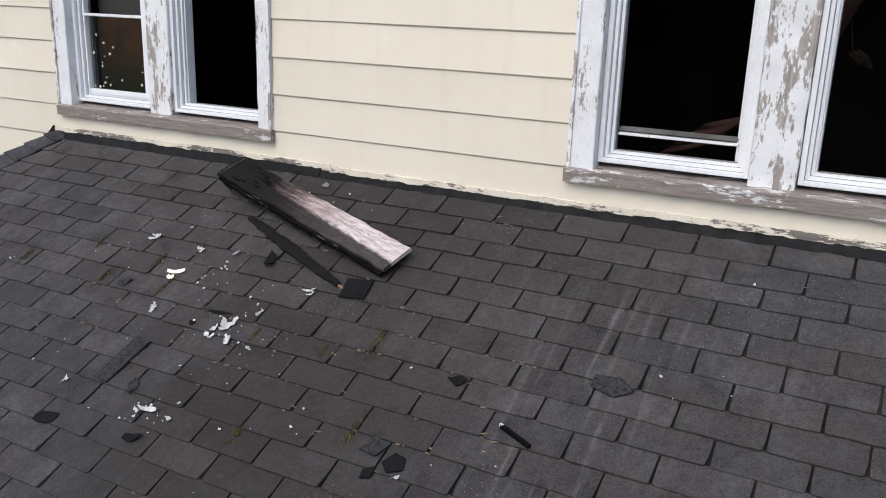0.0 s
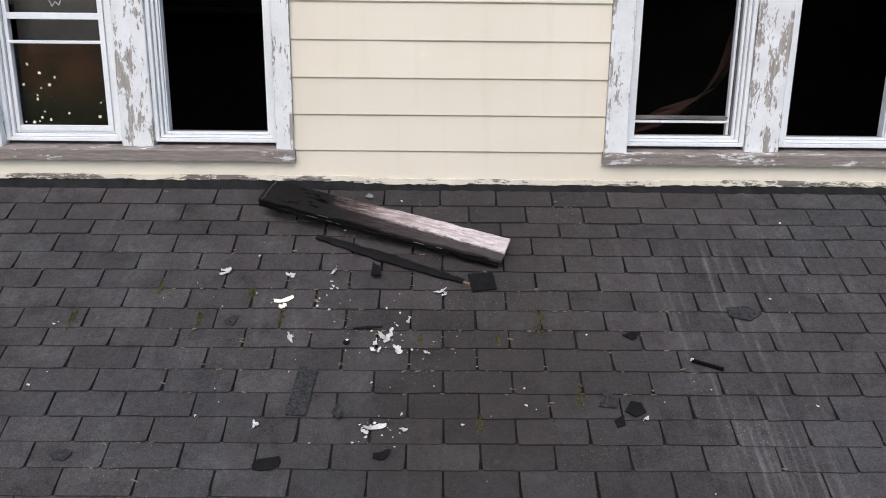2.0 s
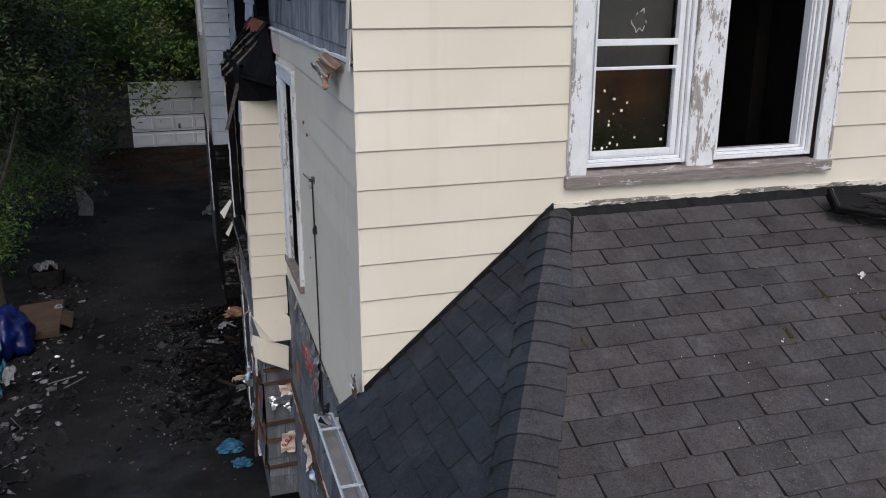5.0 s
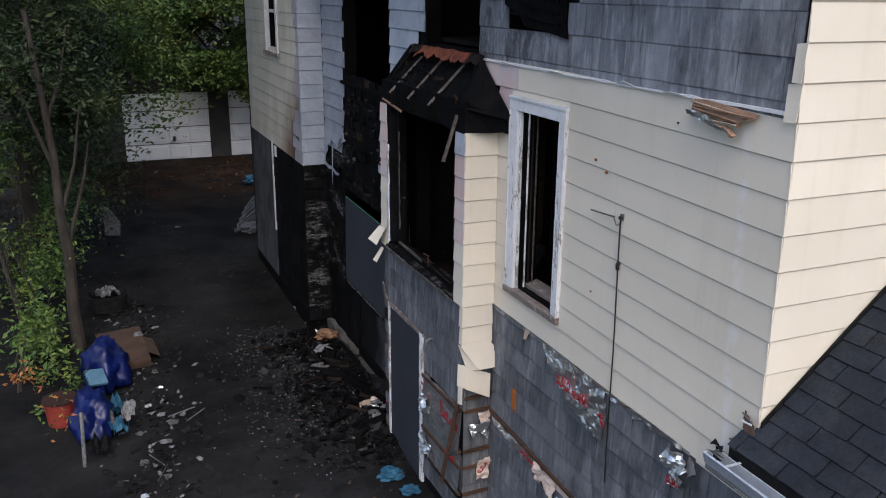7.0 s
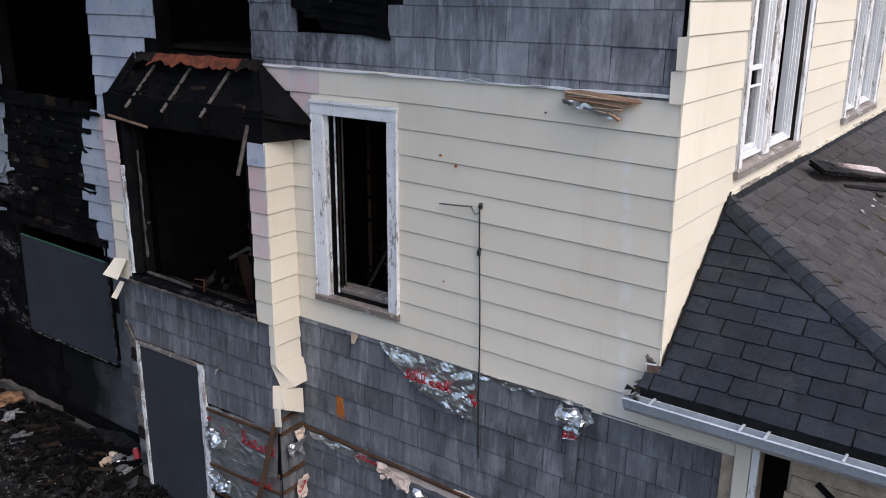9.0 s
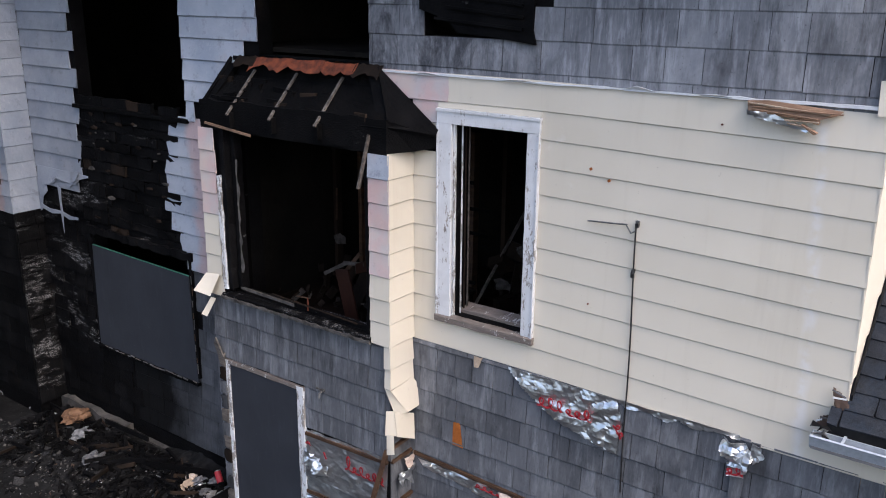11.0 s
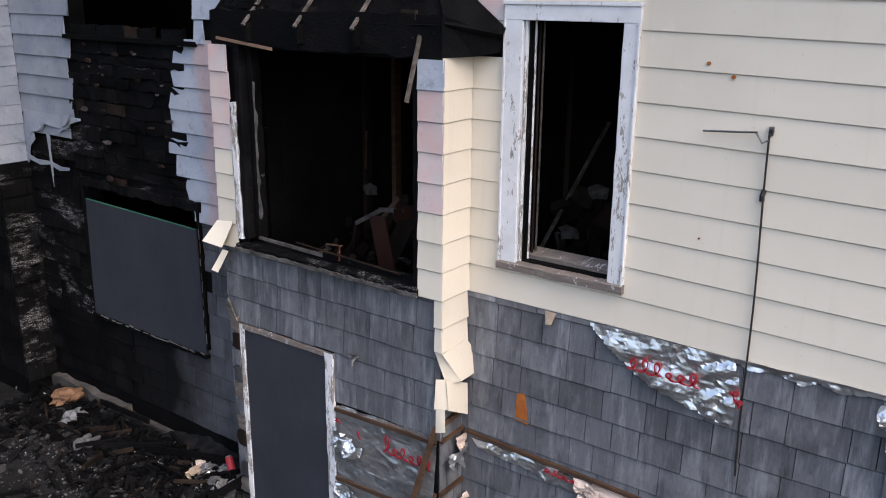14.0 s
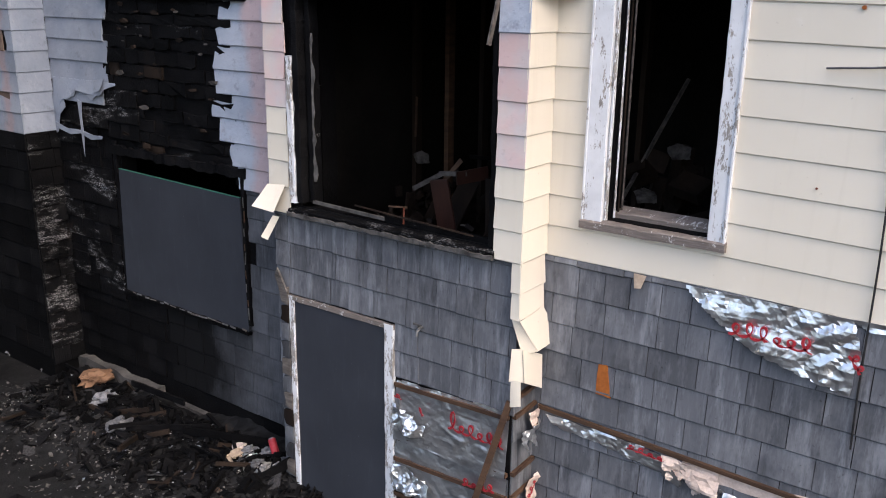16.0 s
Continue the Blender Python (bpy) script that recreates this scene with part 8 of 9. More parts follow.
for k, (p, q, mat) in enumerate((((-5.42, 8.40, 2.54), (-5.38, 8.14, 2.69), "ash_scrap"), ((-5.38, 8.18, 2.68), (-5.38, 7.93, 2.71), "ash_scrap"), ((-5.35, 8.22, 2.55), (-5.35, 8.0, 2.80), "brown_wood"), ((-5.4, 7.80, 2.2), (-5.1, 7.5, 2.62), "soot_wood"))):
    part("slat", bar(p, q, 0.012, 0.035), M[mat], drawer, "broken slat leaning on the chest")
part("singed_edge", bar((-4.425, 9.16, 2.74), (-4.425, 9.145, 3.10), 0.012, 0.02), M["brown_wood"], bpy.data.objects["stud_wall"], "stud edge singed orange-brown")

# ---- yard: rubble by the wall ----
def rubble_mound():
    r = random.Random(91)
    bm = bmesh.new()
    nx, ny = 26, 60
    grid = []
    for j in range(ny + 1):
        y = 8.4 + 4.4 * j / ny
        row = []
        for i in range(nx + 1):
            x = SIDE + 0.05 - 1.5 * i / nx
            d = 1 - i / nx
            ends = min(1, (y - 8.4) / 0.8, (12.8 - y) / 0.9)
            h = 0.22 * max(0, d) ** 1.5 * max(0, ends) * (0.7 + 0.6 * noise.noise(Vector((x * 2, y * 1.5, 3)))) + 0.05 * noise.noise(Vector((x * 9, y * 9, 1))) * d
            row.append(bm.verts.new((x, y, ground_height(x, y) + h - 0.012 * (1 - min(1, d * 5)))))
        grid.append(row)
    for a, b in zip(grid, grid[1:]):
        for i in range(nx):
            bm.faces.new((a[i], a[i + 1], b[i + 1], b[i]))
    return solid("rubble_mound", bm, M["dark_litter"], "mound of soot and burnt crumbs along the wall", "rubble", kind="stuff")


rubble_mound()


def mound_z(x, y):
    d = max(0, min(1, (x - (SIDE - 1.45)) / 1.5))
    ends = max(0, min(1, (y - 8.4) / 0.8, (12.8 - y) / 0.9))
    return ground_height(x, y) + 0.22 * d ** 1.5 * ends * (0.7 + 0.6 * noise.noise(Vector((x * 2, y * 1.5, 3))))


def scatter(name, label, mat, n, where, sizes, seed, flat=0.3, cat="litter"):
    """Many small loose bits as one stuff mesh."""
    r = random.Random(seed)
    bm = bmesh.new()
    for _ in range(n):
        x, y = where(r)
        s = r.uniform(*sizes)
        z = mound_z(x, y)
        m = Matrix.Translation((x, y, z + s * 0.15)) @ Euler((r.uniform(-0.6, 0.6), r.uniform(-0.6, 0.6), r.uniform(0, 6.28))).to_matrix().to_4x4()
        n_ = r.choice((4, 5, 6))
        slab(bm, [m @ Vector((s * r.uniform(0.5, 1.3) * math.cos(6.283 * i / n_), s * r.uniform(0.3, 0.9) * math.sin(6.283 * i / n_), r.uniform(-0.3, 0.3) * s)) for i in range(n_)], m.to_3x3() @ Vector((0, 0, s * flat * 0.3)))
    return solid(name, bm, M[mat], label, cat, kind="stuff")


by_wall = lambda r: (SIDE - 0.15 - abs(r.gauss(0, 0.55)), r.uniform(8.5, 12.6))
by_hedge = lambda r: (-8.75 + r.gauss(0, 0.25), r.uniform(8.0, 15.0))
drive = lambda r: (r.uniform(-8.9, -6.2), r.uniform(5.5, 19.0))
scatter("burnt_scraps", "charred scraps strewn over the rubble", "dark_litter", 1700, by_wall, (0.008, 0.05), 1)
scatter("char_flakes", "black flakes of charred timber", "char", 900, by_wall, (0.01, 0.07), 2)
scatter("burnt_plates", "broken dark roofing and plaster plates heaped in the rubble", "scrap", 60, by_wall, (0.03, 0.09), 41)
scatter("black_plates", "black charred plates heaped in the rubble", "char", 130, by_wall, (0.05, 0.13), 42)
scatter("tan_scraps", "small tan wood and card scraps in the rubble", "carton", 70, by_wall, (0.012, 0.04), 43)
scatter("pale_scraps", "pale paper and plaster scraps among rubble", "litter", 620, by_wall, (0.004, 0.018), 3)
# matt white crumbs stand in for the rubble's bright glints
scatter("foil_bits", "white crumbs standing for glints among rubble", "white_chip", 700, by_wall, (0.003, 0.011), 31)
scatter("foil_scraps", "torn silver foil and grey ash scraps in the rubble", "foil", 60, lambda r: (SIDE - 0.25 - abs(r.gauss(0, 0.4)), r.uniform(9.2, 12.4)), (0.015, 0.055), 32, 0.15)
off_wall = lambda r: (SIDE - 0.7 - abs(r.gauss(0, 0.6)), r.uniform(9.4, 13.0))
scatter("strewn_crumbs", "grey ash and plaster crumbs strewn beyond the rubble", "footing", 700, off_wall, (0.006, 0.028), 33)
scatter("strewn_chips", "small pale chips strewn beyond the rubble", "litter", 260, off_wall, (0.004, 0.014), 34)
scatter("hedge_litter", "pale plastic and paper litter by the hedge", "litter", 160, by_hedge, (0.01, 0.06), 4)
scatter("hedge_dark_litter", "dark wet litter by the hedge", "dark_litter", 500, by_hedge, (0.02, 0.09), 5)
scatter("drive_grit", "small pale crumbs on the drive", "litter", 260, drive, (0.004, 0.016), 6)
scatter("drive_leaves", "brown leaves and dirt crumbs on the drive", "carton", 260, lambda r: (r.uniform(-9.0, -5.6), r.uniform(6.0, 20.0)), (0.01, 0.03), 7)
scatter("rear_leaves", "fallen brown leaves in front of the garage", "carton", 900, lambda r: (r.uniform(-9.6, -4.0), min(26.2, r.gauss(24.2, 1.2))), (0.015, 0.05), 8)


def burnt_lumps():
    """Broken blocks of charred timber and plaster heaped up in the rubble."""
    r = random.Random(93)
    dark, grey = bmesh.new(), bmesh.new()
    for k in range(260):
        x, y = SIDE - 0.2 - abs(r.gauss(0, 0.38)), r.uniform(8.8, 12.5)
        s = r.uniform(0.02, 0.075) * (0.6 if k % 16 == 0 else 1.0)
        m = Matrix.Translation((x, y, mound_z(x, y) + s * 0.45)) @ Euler([r.uniform(0, 6.28) for _ in range(3)]).to_matrix().to_4x4()
        obox(grey if k % 16 == 0 else dark, m, s * r.uniform(1.0, 3.2), s * r.uniform(0.6, 1.2), s * r.uniform(0.25, 0.7))
    solid("burnt_lumps", dark, M["char"], "broken charred blocks heaped in the rubble", "rubble", kind="stuff")
    solid("plaster_lumps", grey, M["footing"], "sooty plaster lumps in the rubble", "rubble", kind="stuff")


burnt_lumps()


def charred_sticks():
    r = random.Random(92)
    for k in range(70):
        x, y = SIDE - 0.15 - abs(r.gauss(0, 0.4)), r.uniform(8.7, 12.4)
        a = r.uniform(0, 6.28)
        l = r.uniform(0.12, 0.5)
        p = Vector((x, y, mound_z(x, y) + 0.02))
        q = p + Vector((math.cos(a) * l, math.sin(a) * l, r.uniform(-0.02, 0.09)))
        q.x = min(q.x, SIDE - 0.12)
        q.z = max(q.z, mound_z(q.x, q.y) + 0.015)
        solid("charred_stick", bar(p, q, r.uniform(0.012, 0.035), r.uniform(0.012, 0.05)), M["char" if k % 4 else "soot_wood"], "charred piece of timber in the rubble", "timber", "charred sticks")


charred_sticks()


def wad(name, at, size, mat, label, cat, seed):
    """A crumpled ball of sheet."""
    bm = bmesh.new()
    bmesh.ops.create_icosphere(bm, subdivisions=3, radius=size)
    for v in bm.verts:
        d = v.co.normalized()
        k = 1 + 0.6 * noise.noise(d * 2.3 + Vector((seed, 0, 0))) + 0.55 * abs(noise.noise(d * 5 + Vector((0, seed, 0)))) + 0.3 * abs(noise.noise(d * 11 + Vector((seed, seed, 0))))
        v.co = Vector((d.x * 1.25, d.y, d.z * 0.62)) * size * 0.8 * k
        v.co += Vector(at)
    return solid(name, bm, M[mat], label, cat)


for k, (x, y, s, mat, lab) in enumerate(((-6.25, 11.62, 0.10, "litter", "crumpled grey-white foil ball on rubble"), (-6.48, 11.05, 0.10, "litter", "flattened grey paper wad on rubble"), (-6.40, 10.88, 0.06, "litter", "pale crumpled paper on rubble"),
                                         (-6.10, 12.00, 0.13, "tan", "crumpled brown paper by the footing"), (-6.10, 12.9, 0.08, "litter", "pale crumpled paper by the footing"), (-6.12, 9.66, 0.07, "litter", "white crumpled paper on rubble"),
                                         (-6.10, 9.80, 0.06, "paper", "tan crumpled paper on rubble"), (-6.03, 9.52, 0.06, "litter", "white crumpled cup on rubble"), (-6.12, 13.6, 0.07, "litter", "pale scrap by the rear wing"), (-6.10, 9.27, 0.07, "litter", "white crumpled cup beside the can"), (-6.22, 9.45, 0.06, "litter", "white crumpled paper beside the can"), (-6.16, 9.60, 0.055, "foil", "crumpled silver wrapper on rubble"), (-6.24, 9.72, 0.07, "osb", "torn tan cardboard on rubble"), (-6.20, 9.36, 0.05, "concrete", "grey crumpled scrap beside the can"))):
    wad("paper_wad" if mat != "foil" else "foil_wad", (x, y, mound_z(x, y) + s * 0.45), s, mat, lab, "litter", 3.1 * k)
can = thing("drink_can", (-6.02, 9.46, mound_z(-6.02, 9.46)), "red and silver drink can on the rubble", "can")
zc = mound_z(-6.02, 9.46) + 0.04
part("body", tube([(-6.03, 9.42, zc), (-6.0, 9.50, zc + 0.10)], 0.035, 14), M["red"], can)
part("rim", tube([(-6.0, 9.50, zc + 0.10), (-5.997, 9.508, zc + 0.11)], 0.029, 14), M["metal"], can)
rag = wad("blue_rag", (-6.43, 8.2, 0.05), 0.11, "teal", "bright blue plastic rag on the drive", "rag", 9.0)
wad("blue_rag", (-6.35, 7.85, 0.04), 0.08, "teal", "bright blue plastic rag on the drive", "rag", 4.0)
for k, (p, q, w) in enumerate((((-6.25, 10.4, 0.16), (-6.0, 9.55, 0.22), 0.07), ((-6.5, 10.9, 0.12), (-6.1, 10.2, 0.2), 0.05), ((-6.35, 9.3, 0.10), (-6.0, 9.0, 0.35), 0.08), ((-6.02, 11.5, 0.22), (-6.0, 10.7, 0.24), 0.06))):
    solid("scorched_plank", bar(p, q, 0.02, w), M["char"], "scorched plank lying on the rubble", "plank", "scorched planks")

# ---- yard: hedge side ----
def plastic_bag(name, at, size, label, seed):
    bm = bmesh.new()
    bmesh.ops.create_icosphere(bm, subdivisions=4, radius=1)
    for v in bm.verts:
        d = v.co.normalized()
        k = 0.9 + 0.34 * noise.noise(d * 1.7 + Vector((seed, 0, 0))) + 0.30 * abs(noise.noise(Vector((d.x * 5, d.y * 5, d.z * 1.6 + seed)))) + 0.12 * abs(noise.noise(Vector((d.x * 13, d.y * 13, d.z * 5))))
        v.co = Vector((d.x * size[0] * k, d.y * size[1] * k, max(-0.35, d.z) * size[2] * k)) + Vector(at)
    return solid(name, bm, M["blue"], label, "bag", smooth=True)


plastic_bag("blue_bag", (-9.20, 11.85, 0.18), (0.31, 0.38, 0.42), "shiny blue plastic bag slumped by the hedge", 1.0)
plastic_bag("blue_bag", (-9.40, 10.55, 0.15), (0.22, 0.42, 0.34), "slack blue plastic bag slumped by the hedge", 5.0)
tray = thing("plastic_tray", (-9.3, 11.35, 0.2), "pale blue plastic bowl lying between the bags", "tray")
bm = bmesh.new()
obox(bm, Matrix.Translation((-9.32, 11.32, 0.34)) @ Euler((0.5, 0.15, 0.3)).to_matrix().to_4x4(), 0.24, 0.26, 0.05, 0.02)
part("bowl", bm, plain("pale_blue_plastic", (0.05, 0.12, 0.18), (0.09, 0.18, 0.25), 6, 0.4, 0, 60, 0.1), tray)
part("bowl_stand", one_box(-9.40, -9.24, 11.25, 11.4, 0.0, 0.30, 0.02), M["blue"], tray, "blue plastic film below the bowl")
for k, (x, y, s_, mat) in enumerate(((-9.15, 10.75, 0.16, "teal"), (-9.3, 10.4, 0.18, "litter"), (-9.0, 10.5, 0.10, "litter"), (-9.4, 10.95, 0.15, "litter"), (-9.12, 10.2, 0.12, "teal"), (-9.35, 9.9, 0.14, "dark_litter"))):
    solid("plastic_film", crumple(lambda o, a, zz: Vector((x + zz, y + a, 0.05 + o)), [(-s_, -0.3 * s_), (-0.2 * s_, -s_), (0.9 * s_, -0.5 * s_), (s_, 0.5 * s_), (0.1 * s_, s_), (-0.8 * s_, 0.7 * s_)], 0.025, 0.02, 0.13, 80 + k), M[mat], "crumpled plastic film heaped by the hedge", "litter", "plastic film")
box_ = thing("cardboard_box", (-8.75, 12.75, 0.0), "crushed brown cardboard box on the drive edge", "box")
bm = bmesh.new()
obox(bm, Matrix.Translation((-8.93, 12.8, 0.07)) @ Euler((0.03, -0.04, 0.05)).to_matrix().to_4x4(), 0.62, 1.25, 0.11, 0.01)
for v in bm.verts:
    v.co += Vector((0.03 * noise.noise(v.co * 4), 0.03 * noise.noise(v.co * 4 + Vector((4, 0, 0))), 0.02 * noise.noise(v.co * 5)))
part("body", bm, M["carton"], box_)
curled("flap", [(-8.62, 12.4, 0.14), (-8.62, 13.1, 0.13), (-8.48, 13.15, 0.05), (-8.45, 12.4, 0.05)], box_, M["carton"], 0.03)
wad("paper_wad", (-8.7, 13.1, 0.15), 0.05, "litter", "pale paper lying on the cardboard box", "litter", 2.0)
tub = thing("plastic_tub", (-9.05, 14.72, 0.0), "grey plastic tub with a pale bag in it", "tub")
bm = bmesh.new()
for z0, z1, s in ((0.02, 0.30, 0.26),):
    ro, ri = [], []
    for z, k in ((z0, 0.82), (z1, 1.0), (z1, 0.92), (z0 + 0.03, 0.75)):
        ro.append([bm.verts.new((-9.05 + s * k * math.copysign(abs(math.cos(t)) ** 0.6, math.cos(t)) * 1.2, 14.72 + s * k * math.copysign(abs(math.sin(t)) ** 0.6, math.sin(t)), z)) for t in (2 * math.pi * i / 20 for i in range(20))])
    for a, b in zip(ro, ro[1:]):
        for i in range(20):
            bm.faces.new((a[i], a[(i + 1) % 20], b[(i + 1) % 20], b[i]))
    bm.faces.new(ro[0])
    bm.faces.new(ro[-1])
part("tub", bm, M["dark_litter"], tub)
bm = crumple(lambda o, a, zz: Vector((-9.05 + zz, 14.72 + a, 0.22 + o)), [(-0.15, -0.18), (0.15, -0.18), (0.18, 0.15), (-0.1, 0.2)], 0.03, 0.03, 0.1, 61)
part("bag", bm, M["litter"], tub, "pale crumpled plastic bag")
for k, (x, y, s) in enumerate(((-8.75, 10.9, 0.07), (-8.62, 10.6, 0.09), (-8.9, 10.2, 0.08), (-8.5, 10.35, 0.10), (-8.65, 9.9, 0.09), (-8.55, 11.4, 0.06), (-8.3, 12.0, 0.05), (-8.2, 10.75, 0.05), (-8.9, 9.5, 0.1), (-8.7, 9.1, 0.09), (-8.95, 8.8, 0.08))):
    wad("plastic_wad", (x, y, 0.03), s * 0.45, "litter" if k % 5 else "foil", "crumpled pale plastic lying on the drive edge", "litter", 1.3 * k + 20)
for k, (x, y, a) in enumerate(((-8.55, 10.45, 0.3), (-8.35, 10.25, 0.8), (-8.7, 9.3, 2.0), (-8.8, 9.0, 1.2))):
    p = Vector((x, y, 0.06))
    solid("white_strip", bar(p, p + Vector((math.cos(a) * 0.35, math.sin(a) * 0.28, 0.03)), 0.004, 0.016), M["litter"], "thin pale plastic strip in the litter", "litter", "white strips")
shard = thing("white_board", (-8.82, 19.1, 0.0), "torn white board leaning at the drive edge", "board")
bm = bmesh.new()
slab(bm, [(-8.95, 19.1, 0.0), (-8.65, 19.0, 0.02), (-8.62, 19.1, 0.35), (-8.80, 19.2, 0.62), (-8.98, 19.2, 0.75), (-8.92, 19.15, 0.3)], (0.02, 0.03, 0))
part("sheet", bm, M["litter"], shard)
solid("paper_scrap", crumple(lambda o, a, zz: Vector((-7.44 + a, 19.2 + zz, 0.10 + o)), [(-0.07, -0.06), (0.06, -0.05), (0.08, 0.05), (-0.05, 0.06)], 0.02, 0.005, 0.01, 62), M["litter"], "single white paper on the drive", "paper")
red = thing("red_bucket", (-9.75, 10.9, 0.0), "faded red bucket beside the hedge", "bucket")
bm = tube([(-9.75, 10.9, 0.0), (-9.75, 10.9, 0.32)], 0.16, 18, taper=1.2)
part("bucket", bm, plain("faded_red_plastic", (0.16, 0.02, 0.015), (0.24, 0.04, 0.03), 5, 0.5, 0, 60, 0.1), red)
part("rim", tube([(-9.75, 10.9, 0.31), (-9.75, 10.9, 0.335)], 0.205, 18), M["drape"], red)
wp = thing("white_stake", (-9.5, 9.85, 0.0), "thin white plastic stake by the hedge", "stake")
part("stake", tube([(-9.52, 9.7, 0.0), (-9.5, 9.95, 0.55)], 0.022, 8), M["litter"], wp)
pile = thing("plank_pile", (-5.6, 17.5, 0.0), "pale boards and bags dumped by the house end", "boards")
for k in range(5):
    part("board", bar((-6.35 + 0.10 * k, 18.4 + 0.25 * k, 0.08 + 0.05 * k), (-5.30, 19.6 + 0.25 * k, 0.26 + 0.05 * k), 0.02, 0.14), M["concrete"], pile)
wad("white_bag", (-6.0, 18.3, 0.16), 0.2, "litter", "white bag slumped by the house end", "bag", 8.0)
wad("blue_tarp", (-5.05, 22.6, 0.28), 0.24, "teal", "blue tarp folded on the ground", "tarp", 6.0)


# ---- garage ----
def garage():
    g = thing("garage", (-5.5, 26.5, 0.2), "low garage with white panelled doors under trees", "garage")
    y, z0 = 26.5, 0.18
    part("wall", one_box(-9.2, -8.0, y + 0.05, y + 0.3, 0.0, 3.0), M["garage_wall"], g)
    part("wall", one_box(-8.0, -0.5, y + 0.1, y + 0.3, 2.15, 3.0), M["garage_wall"], g)
    part("wall", one_box(-5.60, -5.04, y - 0.02, y + 0.3, 0.0, 2.15), M["garage_wall"], g, "weathered post between the doors")
    part("wall", one_box(-9.2, -0.5, y + 5.0, y + 5.2, 0.0, 3.0), M["garage_wall"], g)
    part("roof", one_box(-9.5, -0.3, y - 0.25, y + 5.4, 3.0, 3.12), M["felt"], g)
    for x0, x1 in ((-8.02, -5.62), (-5.02, -2.62)):
        d = part("door", one_box(x0, x1, y + 0.02, y + 0.06, z0, 2.15), M["garage"], g, "white sectional door")
        rows = 4
        for i in range(rows):
            zz = z0 + 0.02 + i * (1.95 / rows)
            for j in range(4):
                xx = x0 + 0.06 + j * ((x1 - x0 - 0.06) / 4)
                wdt = (x1 - x0 - 0.06) / 4 - 0.07
                bm = bmesh.new()
                box(bm, xx, xx + wdt, y - 0.02, y + 0.02, zz + 0.07, zz + 1.95 / rows - 0.08, 0.016)
                part("panel", bm, M["garage"], d)
            part("joint", one_box(x0, x1, y + 0.012, y + 0.021, zz - 0.018, zz + 0.004), M["garage_wall"], d)
    part("handle", one_box(-6.7, -6.62, y - 0.02, y + 0.01, 0.75, 0.9), M["metal"], g)


garage()


# ---- trees and hedge ----
def leaves(n, where, size, seed, keep=0.0):
    """A crown of many bent leaves, thinned by noise so that gaps show."""
    r = random.Random(seed)
    verts, faces = [], []
    k = 0
    while k < n:
        p = where(r)
        if noise.noise(p * 0.9) < keep - 0.12 or noise.noise(p * 2.6) < keep - 0.25:
            n -= 0.35
            continue
        s = r.uniform(*size)
        rot = Euler((r.uniform(-1.2, 1.2), r.uniform(-1.2, 1.2), r.uniform(0, 6.28))).to_matrix()
        b = len(verts)
        for q in ((0, -1, 0), (0.42, -0.1, 0.16), (0, 1, -0.1), (-0.42, -0.1, 0.16), (0, 0, 0)):
            verts.append(tuple(p + rot @ (Vector(q) * s)))
        faces += [(b, b + 1, b + 4), (b + 1, b + 2, b + 4), (b + 2, b + 3, b + 4), (b + 3, b, b + 4)]
        k += 1
    me = bpy.data.meshes.new("crown")
    me.from_pydata(verts, [], faces)
    return me


def clumps(centres, spread):
    def where(r):
        c = r.choice(centres)
        d = Vector((r.gauss(0, 1), r.gauss(0, 1), r.gauss(0, 0.7)))
        d = d.normalized() * abs(r.gauss(0.75, 0.3))
        return Vector(c[:3]) + d * c[3] * spread
    return where


def tree(at, height, lean, seed, centres, n, size, label, mat="leaf"):
    t = thing("tree", at, label, "tree", "trees behind the drive")
    r = random.Random(seed)
    x, y, z = at
    trunk = [Vector((x + lean[0] * k * k, y + lean[1] * k * k, z + height * k)) for k in (0, 0.25, 0.5, 0.75, 1.0)]
    part("trunk", tube(trunk, 0.16, 10, taper=0.35), M["bark"], t)
    for c in centres[:8]:
        a = trunk[r.choice((1, 2, 3))]
        b = Vector(c[:3])
        mid = (a + b) / 2 + Vector((r.uniform(-0.3, 0.3), r.uniform(-0.3, 0.3), 0.2))
        part("limb", tube([a, mid, b], 0.05, 6, taper=0.3), M["bark"], t)
    me = leaves(n, clumps(centres, 1.0), size, seed)
    me.materials.append(M[mat])
    part("crown", me, None, t)
    return t


def cloud(x, y, z, sx, sy, sz, k, rad, seed):
    r = random.Random(seed)
    return [(r.gauss(x, sx), r.gauss(y, sy), r.gauss(z, sz), rad * r.uniform(0.7, 1.3)) for _ in range(k)]


tree((-4.2, 28.5, 0.2), 6.5, (-1.0, -1.5), 1, cloud(-6.0, 24.5, 4.5, 1.2, 1.0, 1.0, 40, 0.75, 11), 15000, (0.05, 0.09), "leafy green tree hanging over the garage")
# slender tree standing at the drive edge
slim = thing("tree", (-9.5, 13.3, 0.0), "slender dark tree with a pale foot and bare branches", "tree", "trees behind the drive")
part("trunk", tube([(-9.52, 13.25, 0.0), (-9.54, 13.3, 0.6), (-9.51, 13.32, 1.35), (-9.56, 13.35, 2.0), (-9.55, 13.4, 2.8), (-9.62, 13.5, 3.8), (-9.7, 13.6, 4.8)], 0.10, 10, taper=0.3), M["bark"], slim)
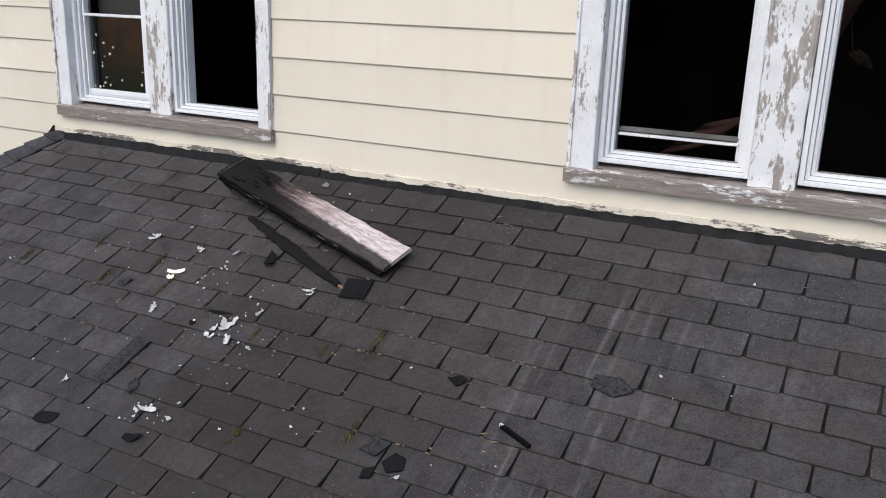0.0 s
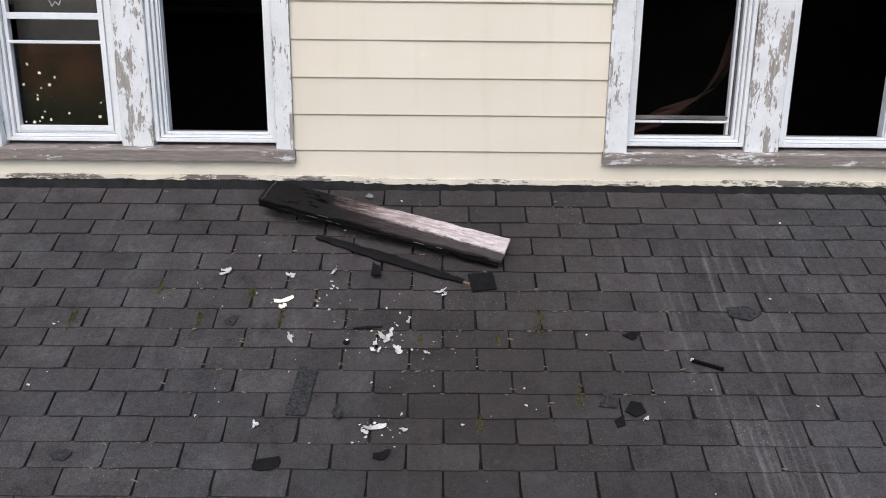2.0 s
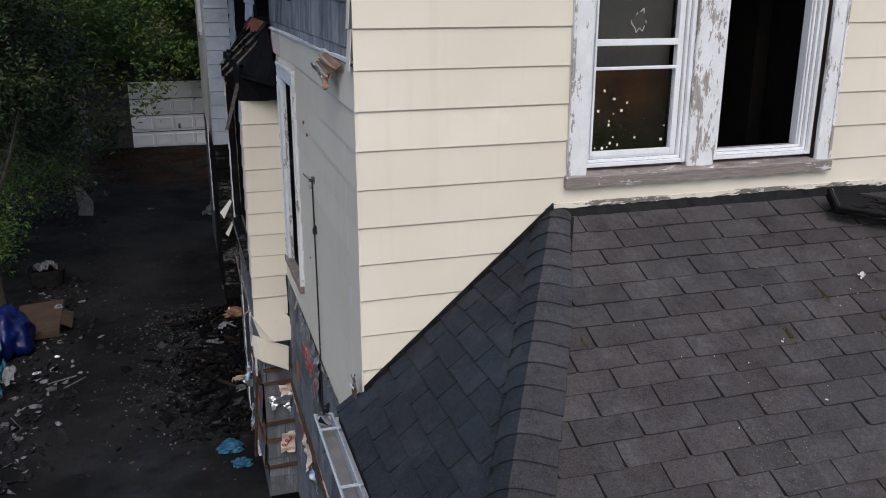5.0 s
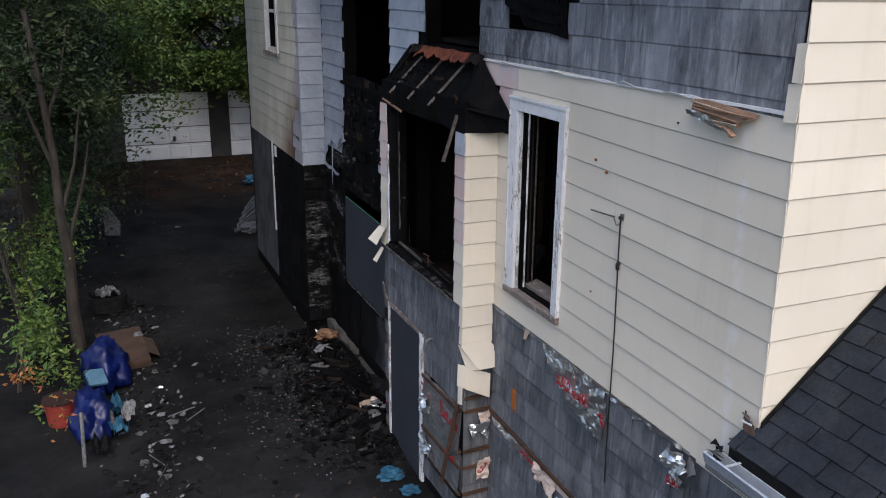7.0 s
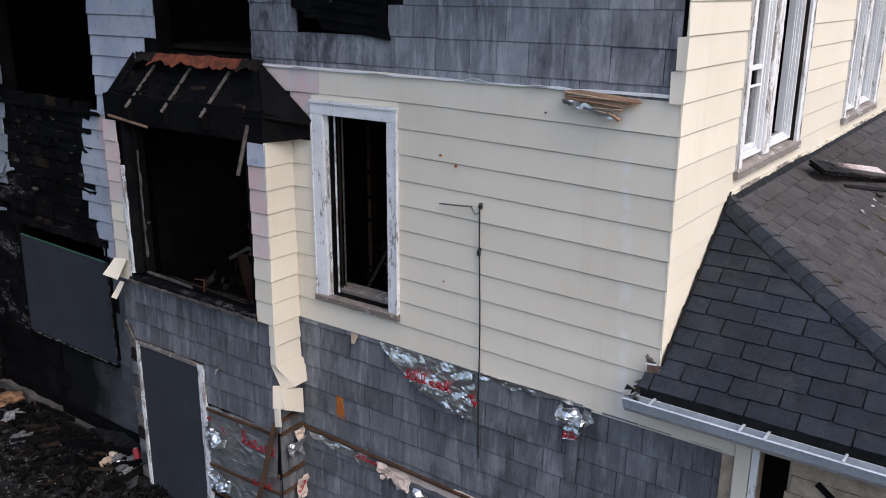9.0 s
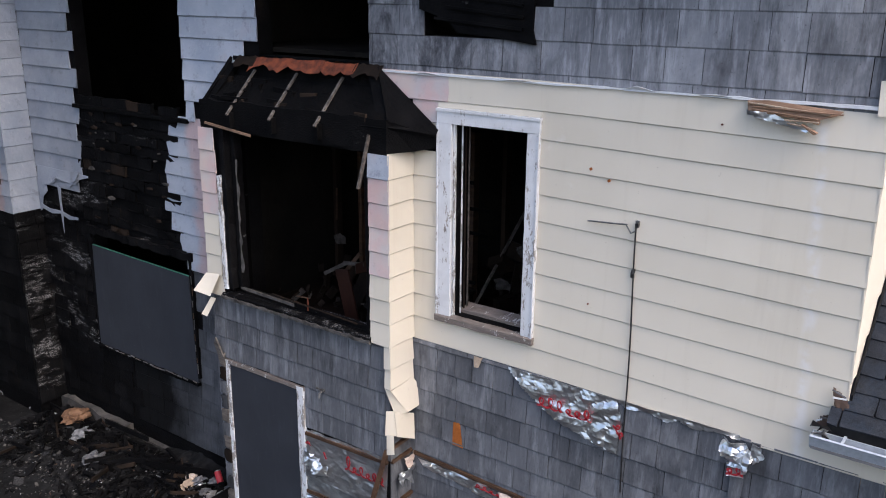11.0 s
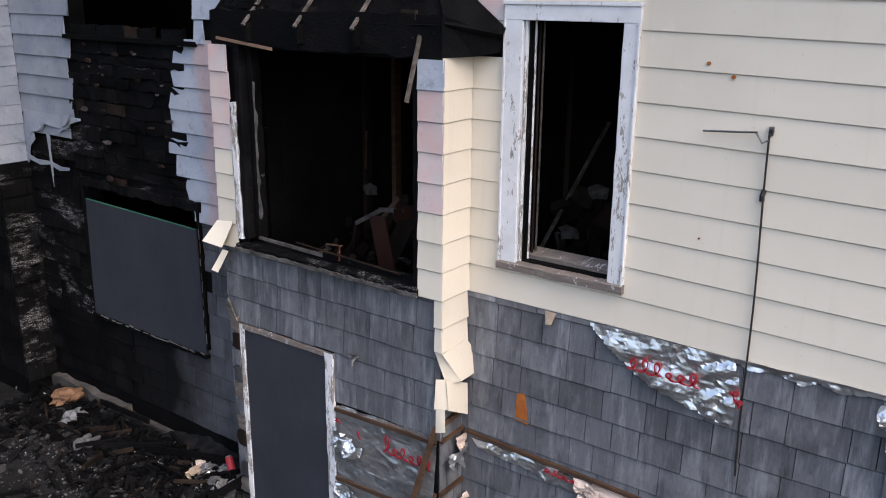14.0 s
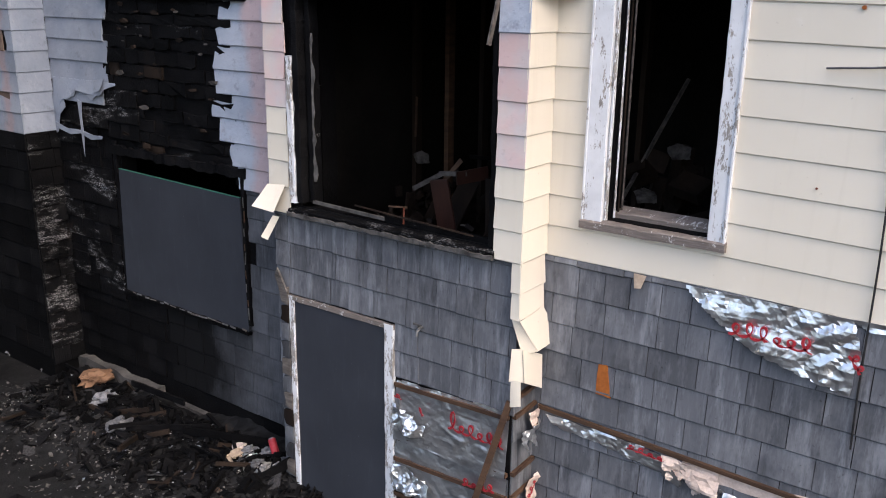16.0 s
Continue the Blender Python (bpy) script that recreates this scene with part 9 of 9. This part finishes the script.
for p, q, w in (((-9.52, 13.33, 1.5), (-9.2, 13.9, 2.4), (-8.95, 14.4, 3.4)), ((-9.55, 13.35, 2.0), (-9.3, 13.5, 2.7), (-9.15, 13.7, 3.5)), ((-9.55, 13.4, 2.6), (-9.75, 13.3, 3.3), (-9.95, 13.2, 4.1)), ((-9.6, 13.5, 3.3), (-9.35, 13.7, 3.9), (-9.2, 13.8, 4.6))):
    part("limb", tube([p, q, w], 0.035, 6, taper=0.3), M["bark"], slim)
me = leaves(6500, clumps(cloud(-9.6, 14.6, 3.9, 0.35, 0.8, 0.5, 22, 0.45, 41), 1.0), (0.035, 0.07), 42)
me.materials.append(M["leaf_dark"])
part("crown", me, None, slim)
tree((-3.6, 28.2, 0.2), 6.0, (-0.8, -1.0), 21, cloud(-6.2, 25.4, 3.75, 1.7, 0.35, 0.5, 60, 0.5, 31) + cloud(-4.2, 25.2, 2.4, 0.5, 0.3, 0.4, 12, 0.45, 32) + cloud(-4.3, 25.3, 3.7, 0.7, 0.3, 0.9, 34, 0.55, 34), 32000, (0.05, 0.10), "leafy green branches low over the garage doors")
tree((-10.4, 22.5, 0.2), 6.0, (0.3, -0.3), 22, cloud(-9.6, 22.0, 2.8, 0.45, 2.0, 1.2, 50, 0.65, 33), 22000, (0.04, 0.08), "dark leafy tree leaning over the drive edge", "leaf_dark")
tree((-6.5, 31.8, 0.2), 6.5, (0.3, -2.0), 23, cloud(-5.6, 27.3, 4.6, 1.6, 0.5, 0.9, 44, 0.75, 35), 16000, (0.06, 0.11), "leafy tree behind the garage doors")
tree((-9.8, 24.0, 0.2), 6.0, (0.4, -0.5), 2, cloud(-8.6, 22.5, 4.4, 0.9, 1.2, 1.1, 34, 0.7, 12), 13000, (0.05, 0.09), "leafy green tree beside the garage")
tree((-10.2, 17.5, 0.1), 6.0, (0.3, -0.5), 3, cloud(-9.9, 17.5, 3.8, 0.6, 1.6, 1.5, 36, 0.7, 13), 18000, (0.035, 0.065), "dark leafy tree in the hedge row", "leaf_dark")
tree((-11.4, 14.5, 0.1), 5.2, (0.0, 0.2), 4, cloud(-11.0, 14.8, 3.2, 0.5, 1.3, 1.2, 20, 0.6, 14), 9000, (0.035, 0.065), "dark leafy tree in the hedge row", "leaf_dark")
tree((-8.0, 33.0, 0.2), 8.0, (0.0, 0.0), 5, cloud(-7.0, 33.0, 5.5, 3.5, 1.2, 1.8, 34, 1.2, 15), 9000, (0.08, 0.14), "tall green trees behind the garage")
tree((-12.5, 27.0, 0.2), 7.0, (0.0, 0.0), 6, cloud(-11.5, 26.5, 4.5, 1.0, 1.6, 1.8, 26, 1.0, 16), 7000, (0.06, 0.12), "dark green tree beyond the hedge")


# unseen trees added above the view to shade the rear of the drive
tree((-11.6, 16.5, 0.1), 8.0, (1.5, 0.0), 7, cloud(-8.4, 15.2, 7.8, 1.3, 2.2, 0.5, 50, 1.2, 17), 7000, (0.10, 0.18), "unseen tall tree added to shade the rear drive")
tree((-12.6, 16.0, 0.1), 8.0, (0.6, 0.0), 8, cloud(-12.0, 16.5, 6.2, 0.8, 2.4, 1.2, 34, 1.0, 18), 8000, (0.08, 0.15), "unseen tall tree added to shade the hedge side")


def hedge():
    h = thing("hedge", (-9.9, 14.0, 0.0), "overgrown green hedge along the drive", "hedge")
    c = cloud(-9.95, 12.2, 0.55, 0.14, 1.4, 0.3, 30, 0.30, 21) + cloud(-10.2, 16.5, 0.9, 0.3, 1.8, 0.5, 40, 0.5, 22) + cloud(-9.9, 21.0, 1.0, 0.4, 1.8, 0.6, 30, 0.6, 23)
    me = leaves(13000, clumps(c, 1.0), (0.025, 0.06), 24)
    me.materials.append(M["leaf"])
    part("foliage", me, None, h)
    me = leaves(700, clumps(cloud(-9.95, 10.6, 0.45, 0.10, 0.3, 0.12, 8, 0.2, 25), 1.0), (0.03, 0.05), 26)
    me.materials.append(M["leaf_red"])
    part("autumn_foliage", me, None, h, "orange autumn leaves")
    r = random.Random(5)
    for k in range(22):
        y = r.uniform(11.0, 22.0)
        p = Vector((-10.2 + r.uniform(-0.2, 0.2), y, 0))
        part("stem", tube([p, p + Vector((r.uniform(-0.2, 0.3), r.uniform(-0.3, 0.3), 0.8)), p + Vector((r.uniform(-0.3, 0.4), r.uniform(-0.5, 0.5), r.uniform(1.3, 2.4)))], 0.018, 5, taper=0.5), M["bark"], h)


hedge()
